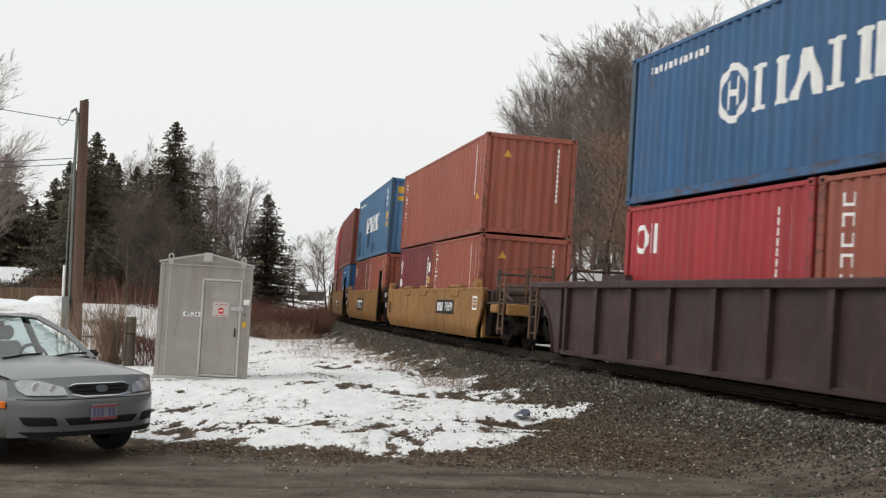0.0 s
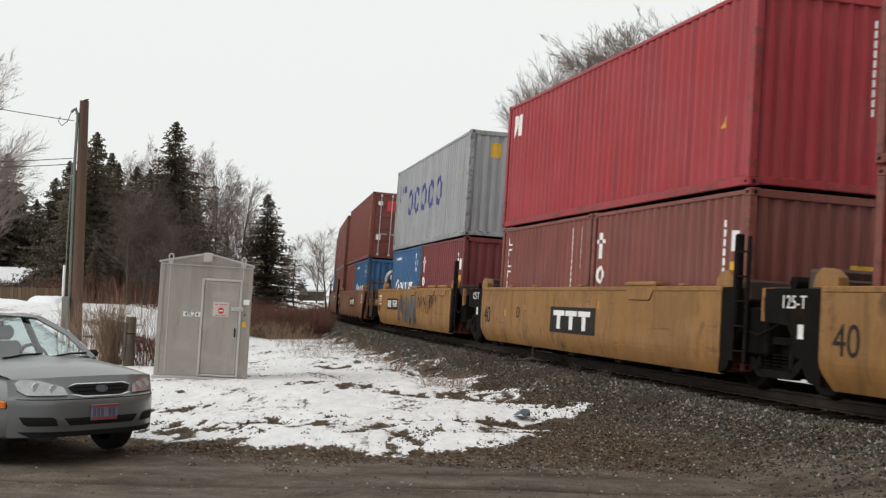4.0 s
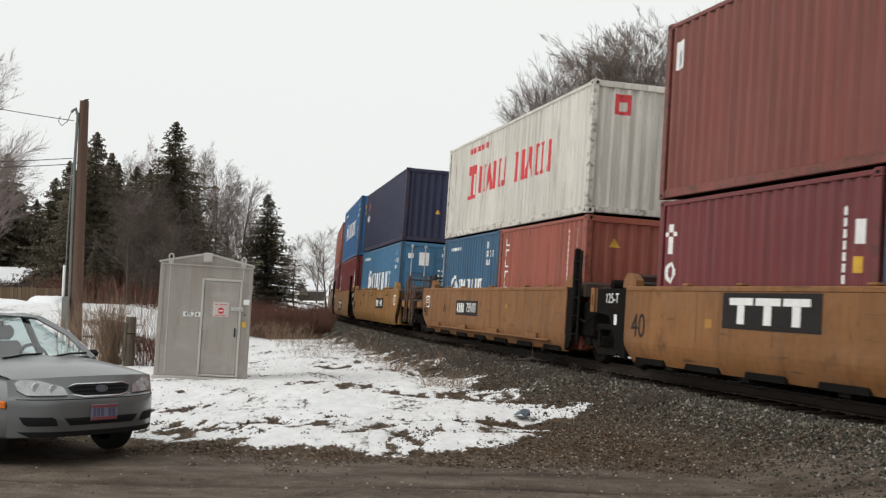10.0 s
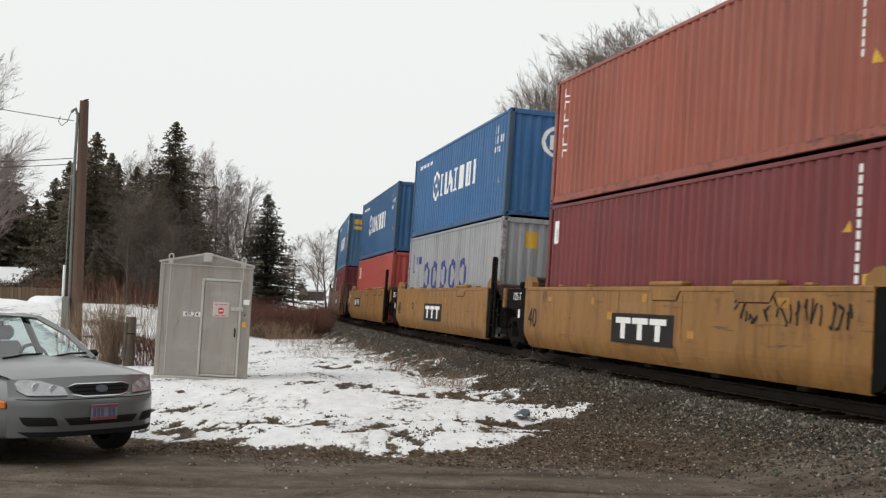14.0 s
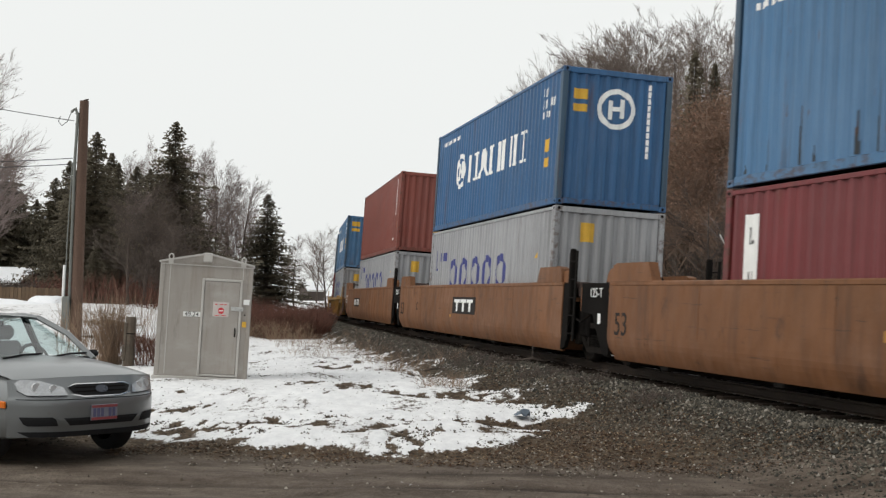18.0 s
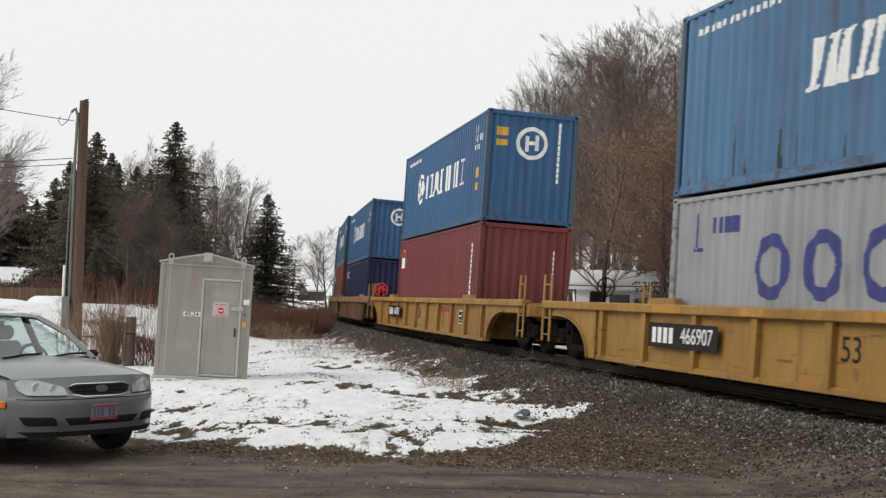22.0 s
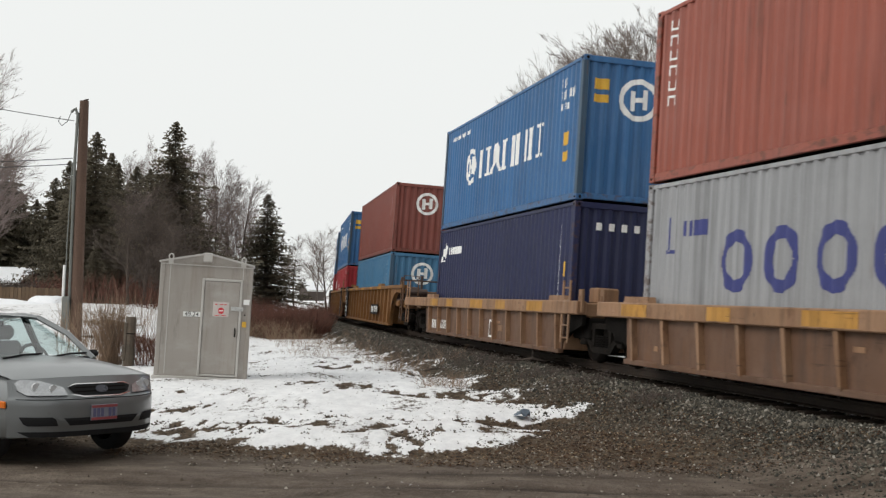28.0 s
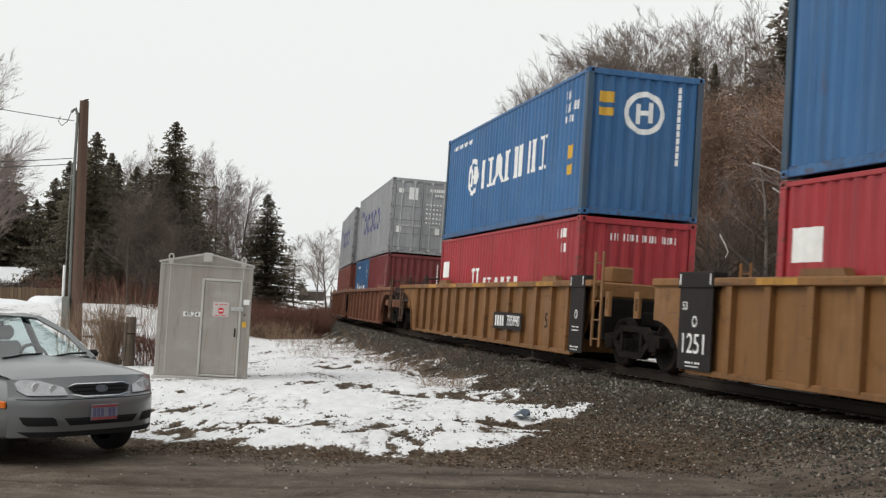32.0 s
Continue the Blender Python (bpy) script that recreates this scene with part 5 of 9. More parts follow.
            if panels:
                for sy in (-1, 1):
                    w0, w1 = (edge - 0.08, edge + 0.75) if out > 0 else (edge - 0.10, edge + 0.98)
                    part("end_panel", Shape().box(w0 + 0.03, w1 - 0.03, min(sy * 1.43, sy * 1.45), max(sy * 1.43, sy * 1.45), bot + 0.05, top - 0.12), BLACK, c, "black painted end panel")
                    if out < 0:
                        arch = [(edge - 1.05 + 0.98 * math.sin(math.pi * k / 16), bot + 0.75 * math.cos(math.pi * k / 16)) for k in range(9)]
                        part("end_web", Shape().prism([(edge - 0.06, bot), (edge - 0.06, top - 0.12), (edge - 1.05, top - 0.12)] + arch, sy * 1.34, sy * 1.40), m, c)
                    part("chord_saddle", Shape().cbox(w0, w1, min(sy * 1.24, sy * 1.475), max(sy * 1.24, sy * 1.475), top - chord - 0.03, top + 0.09, 0.015), BLACK, c)
                    for tx in (w0 + 0.06, w1 - 0.09):
                        part("white_tick", Shape().box(tx, tx + 0.03, min(sy * 1.475, sy * 1.479), max(sy * 1.475, sy * 1.479), top - chord + 0.02, top + 0.06), WHITE, c)
                if out < 0:
                    put_text(c, "1251", edge + 0.42, 0.52, 0.42, WHITE, -1.456)
                    put_text(c, "53", edge + 0.12, 1.08, 0.17, WHITE, -1.456)
                mx = edge + (0.33 if out > 0 else 0.44)
                part("stencil_print", graphic(dashes(mx - 0.24, mx + 0.24, 0.24, 0.27, 5) + dashes(mx - 0.24, mx + 0.18, 0.19, 0.21, 6) + (dashes(mx - 0.2, mx + 0.2, 0.55, 0.575, 5) + dashes(mx - 0.2, mx + 0.2, 0.61, 0.635, 4) if out > 0 else []) + ring(mx, 0.86, 0.075, 0.085, 0.025), "flat", 1.456, grow=0), WHITE, c)
            if out > 0:
                for sy in (-1, 1):
                    part("step_ladder", ladder(edge + (1.35 if panels else 0.3), 0.3, 2.0 if panels else 1.5, sy * 1.42, 5), m, c)
            else:
                truck(c, reach)
                part("brake_valve", shared(("brake_valve",), lambda: Shape().cbox(-0.2, 0.2, -0.4, 0.1, 1.0, 1.35, 0.04).tube((-0.1, -0.5, 1.15), (-0.1, -0.9, 1.15), 0.09, 10), FRAME_DARK), m, c).location = (edge - 0.8, 0, 0)
    if number:
        if colour == "rusty":
            part("company_mark", graphic(dashes(c0 + 0.35, c0 + 1.15, 0.24, 0.48, 4, 0.35), "flat", 1.336, grow=0), WHITE, c)
            put_text(c, number, c0 + 2.1, 0.36, 0.34, WHITE, -1.336)
        else:
            number_plate(c, number, c1 - 4.45 if panels else c0 + (3.5 if colour == "lemon" else 3.0), 0.62, -1.427)
    if mark == "red":
        part("company_mark", graphic([rect(2.4, 3.1, 0.72, 0.85), rect(2.68, 2.82, 0.3, 0.715), rect(3.2, 3.9, 0.72, 0.85), rect(3.48, 3.62, 0.3, 0.715), rect(4.0, 4.15, 0.3, 0.85, 0.5)], "flat", 1.336, grow=0), FADEDRED, c, "faded red company mark")
        part("data_panel", Shape().box(4.72, 5.18, -1.338, -1.33, 0.42, 0.8), BLACK, c)
        part("data_panel_frame", graphic([rect(4.735, 5.165, 0.435, 0.785), rect(4.76, 5.14, 0.46, 0.76)] + dashes(4.8, 5.1, 0.52, 0.54, 3) + dashes(4.8, 5.1, 0.62, 0.66, 3), "flat", 1.341, grow=0), WHITE, c)
    if mark == "window":
        part("data_panel_frame", graphic([rect(0.55, 1.15, 0.2, 0.62), rect(0.6, 1.1, 0.25, 0.57), rect(0.83, 0.87, 0.251, 0.569)], "flat", 1.336, grow=0), WHITE, c)
    if size:
        put_text(c, size, c0 + 7.75 if colour == "lemon" else c1 - 1.75, 0.62 if colour == "lemon" else 0.68, 0.44, BLACK, -1.336)
    patches(c, rng, c0 + 0.8, c1 - 0.8, -1.334, [m, WELL["soot"], m], 3, 0.25, 0.7)
    return c


# ---- the train, from its leading car to its last: where each load's front end stands at the start ----
STD, HC, FLOOR = 2.591, 2.896, 0.2
F20 = 6.058
J5, J3 = 7.85, 9.83
TRAIN = []       # (object, distance of its centre along the track at the start, height above the rail)


def load(front_at, bottoms, top):
    """Stack containers: one forty-foot or two twenty-foot ones below, one above."""
    mid = front_at - 6.096
    if len(bottoms) == 1:
        k, h, st, *fr = bottoms[0]
        TRAIN.append((container(k, h, st, *fr), mid, FLOOR))
        base = FLOOR + h
    else:
        for (k, st), dx in zip(bottoms, (-3.067, 3.067)):
            TRAIN.append((container(k, STD, st, "wall", F20), mid + dx, FLOOR))
        base = FLOOR + STD
    k, h, st, *fr = top
    TRAIN.append((container(k, h, st, *fr), mid, base + 0.028))
    return mid


def five_pack(fronts, loads, colour, looks, number, build, **kw):
    n = len(fronts)
    for i, (f, (bots, top)) in enumerate(zip(fronts, loads)):
        mid = load(f, bots, top)
        first, last = i == 0, i == n - 1
        TRAIN.append((build(i, first, last, number if first or last else "", **looks[i]), mid, 0.0))


def plate5(colour):
    def build(i, first, last, number, **kw):
        c0, c1 = -6.75, 5.85
        front, rear = ("joint", 7.4), ("joint", -8.3)
        if first:
            c1, front = 7.6, ("coupler", 10.2)
        if last:
            c0, rear = -7.6, ("coupler", -10.2)
        return smooth_car(hash_of(colour, i), colour, c0, c1, front, rear, number=number, **kw)
    return build


def plate3(colour):
    def build(i, first, last, number, **kw):
        c0, c1 = -9.7, 7.55
        front, rear = ("joint", 8.7), ("joint", -11.0)
        if first:
            c1, front = 7.9, ("coupler", 10.2)
        if last:
            c0, rear = -9.7, ("coupler", -12.0)
        return smooth_car(hash_of(colour, i) + 7, colour, c0, c1, front, rear, top=1.46, half=8.6, number=number, size="53", **kw)
    return build


def hash_of(text, i):
    return sum(ord(ch) for ch in text) * 31 + i


def low5(colour):
    def build(i, first, last, number, **kw):
        front, rear = ("joint", 7.5), ("joint", -8.15)
        if first:
            front = ("coupler", 10.4)
        if last:
            rear = ("coupler", -10.2)
        return ribbed_car(hash_of(colour, i), colour, -6.45, 6.2, front, rear, 1.11, 0.26, 11, number=number, mark="window" if last else "", **kw)
    return build


def rib3(colour):
    def build(i, first, last, number, **kw):
        front, rear = ("joint", 8.7), ("joint", -10.9)
        if first:
            front = ("coupler", 11.9)
        if last:
            rear = ("coupler", -11.6)
        return ribbed_car(hash_of(colour, i), colour, -8.3 if not last else -8.6, 6.55 if not first else 8.2, front, rear, 1.5, 0.12, 15, number=number, panels=True, size="53", **kw)
    return build


# the car ahead of the first pack
TRAIN.append((ribbed_car(5, "purple", -8.6, 8.6, ("coupler", 11.0), ("coupler", -10.9), 1.48, 0.13, 12), load(11.62, [("red", "slashlogo"), ("triton", "vert")], ("blue", STD, "ring40")), 0.0))
five_pack([-10.42, -26.15, -42.30, -57.42, -73.50],
          [([("wine", "word20"), ("triton", "vert")], ("triton", STD, "vert")),
           ([("maroon", "yellab"), ("triton", "vert")], ("faded", HC, "senpatch")),
           ([("maroon", "nums"), ("bright", "ring20")], ("maroon", HC, "plainlab")),
           ([("maroon", "vert"), ("maroon", "word20")], ("red", HC, "wlogo")),
           ([("blue", "ring20"), ("wine", "word20")], ("grey", HC, "rings40"))],
          "yellow", [dict(mark=False, number_x=3.25), dict(mark_x=-0.57, mark_z=0.78), dict(letter="C", mark_x=-0.12, mark_z=0.74), dict(letter="D", mark_x=-0.3, mark_z=0.74), dict(mark=False, graffiti=1, number_x=-4.0)], "743699", plate5("yellow"))
five_pack([-93.76, -109.14, -124.51, -140.14, -155.70],
          [([("maroon", "nums"), ("blue", "ring20")], ("maroon", HC, "nums", "doors")),
           ([("maroon", "nums"), ("maroon", "nums")], ("maroon", HC, "plainlab")),
           ([("blue", "ring20"), ("blue", "ring20")], ("maroon", HC, "yellab")),
           ([("wine", "word20"), ("blue", "ring20")], ("maroon", HC, "yellab")),
           ([("teal", "ring20"), ("triton", "vert")], ("white", STD, "redword"))],
          "pink", [dict(mark=False, letter="B", letter_x=6.8, number_x=2.0), dict(letter="C", mark_x=1.7, mark_z=1.02, graffiti=2), dict(letter="D", mark_x=1.5, mark_z=1.02), dict(mark_x=-2.1, mark_z=1.04), dict(mark=False, letter="A", number_x=-2.1)], "759101",
          lambda i, f, l, n, **kw: plate5("pink" if i == 0 else "ochre")(i, f, l, n, **kw))
five_pack([-175.62, -191.33, -207.0, -222.73, -238.80],
          [([("pale", HC, "ring40", "doors")], ("ink", STD, "star")),
           ([("wine", HC, "tex40")], ("bright", HC, "ring40")),
           ([("wine", HC, "yellab")], ("triton", STD, "vert")),
           ([("grey", HC, "rings40")], ("bright", STD, "ring40")),
           ([("coral", STD, "slashlogo")], ("blue", STD, "ring40"))],
          "yellow", [dict(mark=False, letter="A", number_x=2.67), dict(), dict(graffiti=2), dict(letter="D"), dict(mark=False, letter="B", number_x=-3.5)], "74405", plate5("yellow"))
five_pack([-260.34, -280.10, -299.40],
          [([("wine", STD, "gvert")], ("faded", HC, "slant40")),
           ([("grey", HC, "rings40")], ("blue", HC, "ring40")),
           ([("grey", STD, "rings40")], ("maroon", HC, "plainlab"))],
          "ochre", [dict(mark=False, ears=False, number_x=2.65), dict(letter="C", ears=False), dict(mark=False, ears=False, number_x=-4.3)], "732205",
          plate3("umber"))
TRAIN.append((ribbed_car(11, "lemon", -8.65, 7.9, ("coupler", 11.9), ("coupler", -11.9), 1.10, 0.15, 10, "466907", size="53", arch=True, mark="red"),
              load(-323.40, [("grey", STD, "rings40")], ("faded", HC, "slant40")), 0.0))
TRAIN.append((ribbed_car(12, "lemon", -8.65, 7.9, ("coupler", 11.9), ("coupler", -11.4), 1.10, 0.15, 10, "466907", size="53", arch=True, mark="red"),
              load(-347.40, [("wine", HC, "boxlogo")], ("blue", HC, "ring40")), 0.0))
five_pack([-369.40, -384.95, -400.50, -416.30, -432.05],
          [([("navy", STD, "redword_navy")], ("blue", STD, "ring40")),
           ([("wine", HC, "boxlogo")], ("teal", STD, "ring40")),
           ([("grey", HC, "rings40")], ("navy", HC, "navymini")),
           ([("grey", HC, "rings40")], ("triton", HC, "vert")),
           ([("navy", HC, "horse")], ("bright", HC, "ring40"))],
          "rusty", [dict(), dict(), dict(), dict(), dict()], "62003", low5("rusty"))
five_pack([-453.70, -473.30, -493.0],
          [([("pale", STD, "ringbare")], ("maroon", STD, "ringbare")),
           ([("red", STD, "bars_red40")], ("bright", HC, "ring40")),
           ([("red", STD, "bars_red40")], ("bright", HC, "ring40"))],
          "tan", [dict(), dict(), dict()], "785990", rib3("tan"))
five_pack([-516.10, -531.80],
          [([("blue", "ring20"), ("wine", "nums")], ("grey", HC, "rings40door", "doors")),
           ([("maroon", STD, "nums")], ("grey", HC, "rings40door"))],
          "oxide", [dict(), dict()], "", lambda i, f, l, n, **kw: ribbed_car(40 + i, "oxide", -6.6, 6.6, ("coupler", 10.3) if f else ("joint", 7.7), ("joint", -8.0) if f else ("coupler", -10.3), 1.45, 0.13, 10))
# a red hose reel on the leading platform of the low-sided pack
REEL = thing("hose_reel", "red steel hose reel on a well car platform", "reel")
part("drum", Shape().tube((-0.11, 0, 0.42), (0.11, 0, 0.42), 0.13, 16), SIGNRED, REEL)
for sx in (-0.13, 0.13):
    wheel = Shape()
    wheel.pipe([(sx, 0.27 * math.cos(2 * math.pi * k / 20), 0.42 + 0.27 * math.sin(2 * math.pi * k / 20)) for k in range(21)], 0.026, 6)
    wheel.tube((sx - 0.012, 0, 0.42), (sx + 0.012, 0, 0.42), 0.15, 16)
    for k in range(6):
        a = math.pi * k / 3
        wheel.tube((sx, 0, 0.42), (sx, 0.27 * math.cos(a), 0.42 + 0.27 * math.sin(a)), 0.018, 5)
    part("flange", wheel, SIGNRED, REEL)
    part("stand", Shape().box(sx * 1.35 - 0.015, sx * 1.35 + 0.015, -0.2, 0.2, 0.0, 0.04).box(sx * 1.35 - 0.012, sx * 1.35 + 0.012, -0.03, 0.03, 0.04, 0.44), FRAME_DARK, REEL)
TRAIN.append((REEL, -368.75, (0, -0.66, 1.05)))


# ---- ground: one sheet from the road to the horizon ----
def step(a, b, x):
    t = np.clip((x - a) / (b - a), 0, 1)
    return t * t * (3 - 2 * t)


def lateral(x, y):
    """Distance from the track's centre line (positive away from the tripod) and where along it."""
    shp = np.shape(x)
    px, py = np.ravel(x), np.ravel(y)
    sel = np.arange(0, len(TX), 4)
    best = np.full(px.shape, 1e9)
    arg = np.zeros(px.shape, int)
    for i in sel:
        d = (px - TX[i]) ** 2 + (py - TY[i]) ** 2
        w = d < best
        best[w] = d[w]
        arg[w] = i
    th = TTH[arg]
    dx, dy = px - TX[arg], py - TY[arg]
    l = dx * np.cos(th) + dy * np.sin(th)
    s = TS[arg] + dx * np.sin(th) - dy * np.cos(th)
    far = np.sqrt(best) > np.abs(l) + 3
    l = np.where(far, np.sign(l) * np.sqrt(best), l)
    return l.reshape(shp), s.reshape(shp)


cloud_noise = noise.noise


def clump(x, y, seed=0.0):
    """Layered noise that decides where the snow is trodden to mud."""
    out = np.empty(np.shape(x))
    flat = out.ravel()
    for i, (a, b) in enumerate(zip(np.ravel(x).tolist(), np.ravel(y).tolist())):
        flat[i] = cloud_noise(Vector((a * 1.5 + seed, b * 0.55, seed))) + 0.7 * cloud_noise(Vector((a * 4.1, b * 1.3 + seed, 3.0))) + 0.5 * cloud_noise(Vector((a * 11.0, b * 3.2, 7.0 + seed)))
    return flat.reshape(np.shape(x))


def bareness(x, y, c):
    """How much mud shows through the snow, 0 to 1."""
    tread = np.exp(-((y - 15.9 - 0.10 * c) / 1.3) ** 2) * 0.50
    lane = np.exp(-((y - 17.0 - 0.3 * c) / 0.42) ** 2) * step(-1.3, -0.2, x) * 0.75
    lane = lane + np.exp(-((y - 20.6 + 0.7 * x - 0.5 * c) / 0.7) ** 2) * step(-1.6, -0.4, x) * 0.75
    lane = lane + np.exp(-((y - 25.4 + 1.2 * x - 0.5 * c) / 0.9) ** 2) * step(-4.2, -2.2, x) * 0.6
    rim = 0.30 * (1 - step(13.2, 14.3, y))
    return 0.92 * step(0.42, 0.92, c + 0.9 * tread + lane + rim + 0.11) * (1 - step(21, 24, y) * (x < -5))


def ground_z(x, y):
    x, y = np.asarray(x, float), np.asarray(y, float)
    l, s = lateral(x, y)
    a = np.abs(l)
    near = -0.18 + 0.06 * step(14, 24, y) - 0.45 * step(26, 120, y)
    near = near + step(-6.5, -13, x) * step(24, 46, y) * 1.15
    far = -0.25 + 2.7 * step(4.5, 24, l) + 2.5 * step(30, 120, l)
    far = np.where(y < -5, 0.0, far)
    z = np.where(l < 0, near, far)
    bed = rail_z(s) - 0.185
    shoulder = 1 - step(1.75, 3.7, a)
    z = z * (1 - shoulder) + bed * shoulder
    z = z * (1 - 0.999 * step(250, 900, np.hypot(x, y)))
    return z


def axis(fine_lo, fine_hi, d, far, grow=1.16):
    out = list(np.arange(fine_lo, fine_hi + 1e-6, d))
    g = d
    while out[-1] < far:
        g *= grow
        out.append(out[-1] + g)
    g = d
    lo = [fine_lo]
    while lo[-1] > -far:
        g *= grow
        lo.append(lo[-1] - g)
    return np.array(lo[:0:-1] + out)


SURFACE = []


def surface_z(x, y, which=2):
    """Height of the built ground at many places, between its grid lines (which=3: its snow cover)."""
    gx, gy, Z = SURFACE[0], SURFACE[1], SURFACE[which]
    i = np.clip(np.searchsorted(gx, x) - 1, 0, len(gx) - 2)
    j = np.clip(np.searchsorted(gy, y) - 1, 0, len(gy) - 2)
    u, w = (x - gx[i]) / (gx[i + 1] - gx[i]), (y - gy[j]) / (gy[j + 1] - gy[j])
    return (Z[j, i] * (1 - u) + Z[j, i + 1] * u) * (1 - w) + (Z[j + 1, i] * (1 - u) + Z[j + 1, i + 1] * u) * w


def build_ground():
    gx, gy = axis(-8, 9, 0.075, 2500), axis(10.2, 32, 0.085, 2500)
    X, Y = np.meshgrid(gx, gy, indexing="xy")
    Z = ground_z(X, Y)
    l, s = lateral(X, Y)
    rng = np.random.RandomState(3)
    bumps = np.zeros_like(X)
    for k in range(26):
        w = rng.uniform(0.7, 6.0)
        t, ph = rng.uniform(0, 6.28), rng.uniform(0, 6.28)
        bumps += np.sin((X * math.cos(t) + Y * math.sin(t)) * w + ph) / (w + 0.6)
    bumps *= 0.020
    C = np.zeros_like(X)
    zone = (np.abs(X) < 14) & (Y > 9) & (Y < 60)
    C[zone] = clump(X[zone], Y[zone])
    bare = np.where(zone, bareness(X, Y, C), 0)
    road = 1 - step(12.5, 13.6, Y + 0.12 * np.sin(X * 1.7) + 0.25 * bumps * 20)
    road = road * (1 - step(6, 9, X))
    ruts = -0.035 * np.exp(-((Y - 11.25 - 0.03 * X) / 0.16) ** 2) - 0.02 * np.exp(-((Y - 10.7 - 0.05 * X) / 0.22) ** 2)
    amount = step(0, 0.6, 1 - road * 0.75) * (1 - 0.6 * (1 - step(1.6, 3.4, np.abs(l))))
    Z = Z + bumps * amount * (np.hypot(X, Y) < 60) + ruts * road
    edge = Y - (13.2 + np.maximum(0, X + 0.5) ** 1.3 + 0.4 * np.maximum(0, -0.9 - X)) + bumps * 6 + C * 0.9
    snow = step(-0.5, 0.6, edge) * step(2.3, 3.8, np.abs(l) + bumps * 4 + C * 1.3)
    snow = snow * (1 - bare * (l < 0))
    snow = np.where(l > 0, step(1.2, 1.9, l) * 0.95, snow)
    snow = np.where(np.abs(l) < 0.66, 0.95, snow)
    snow = np.where((Y > 60) & (l < 0), snow * 0.85, snow)
    snow = snow * (1 - 0.5 * step(150, 500, np.hypot(X, Y)))
    gravel = (1 - step(2.5, 3.6, np.abs(l) + bumps * 4 + C * 0.6)) * (0.72 + 0.28 * step(-0.5, 0.4, C))
    rut = (np.exp(-((Y - 11.22 - 0.02 * X - 0.04 * np.sin(X * 2.1)) / 0.11) ** 2) * (0.8 + 0.2 * np.sin(X * 0.9 + 0.6)) + 0.8 * np.exp(-((Y - 11.95 - 0.05 * X) / 0.12) ** 2) * step(-1.5, 0.5, X) * (1 - step(1.2, 2.6, X)) + 0.6 * np.exp(-((Y - 12.2) / 0.25) ** 2) * (1 - step(-4.6, -2.8, X))) * road
    Z = Z + (0.045 * snow - 0.012 * bare * (l < 0) + 0.018 * C * (1 - road) * step(2.4, 3.4, np.abs(l))) * (Y < 80)
    SURFACE.extend((gx, gy, Z, snow))
    ny, nx = X.shape
    v = np.stack([X, Y, Z], -1).reshape(-1, 3)
    i = (np.arange(ny - 1)[:, None] * nx + np.arange(nx - 1)[None, :]).ravel()
    f = np.stack([i, i + 1, i + nx + 1, i + nx], 1)
    me = bpy.data.meshes.new("ground")
    me.from_pydata(v.tolist(), [], f.tolist())
    for nm, a in (("snow_cover", snow), ("gravel_cover", gravel), ("road_cover", road), ("rut_cover", rut)):
        at = me.attributes.new(nm, "FLOAT", "POINT")
        at.data.foreach_set("value", a.ravel().astype(np.float32))
    me.polygons.foreach_set("use_smooth", [True] * len(me.polygons))
    me.materials.append(ground_material())
    return tagged(new("ground", me), "patchy trampled snow over brown mud and gravel", "ground", kind="structure")


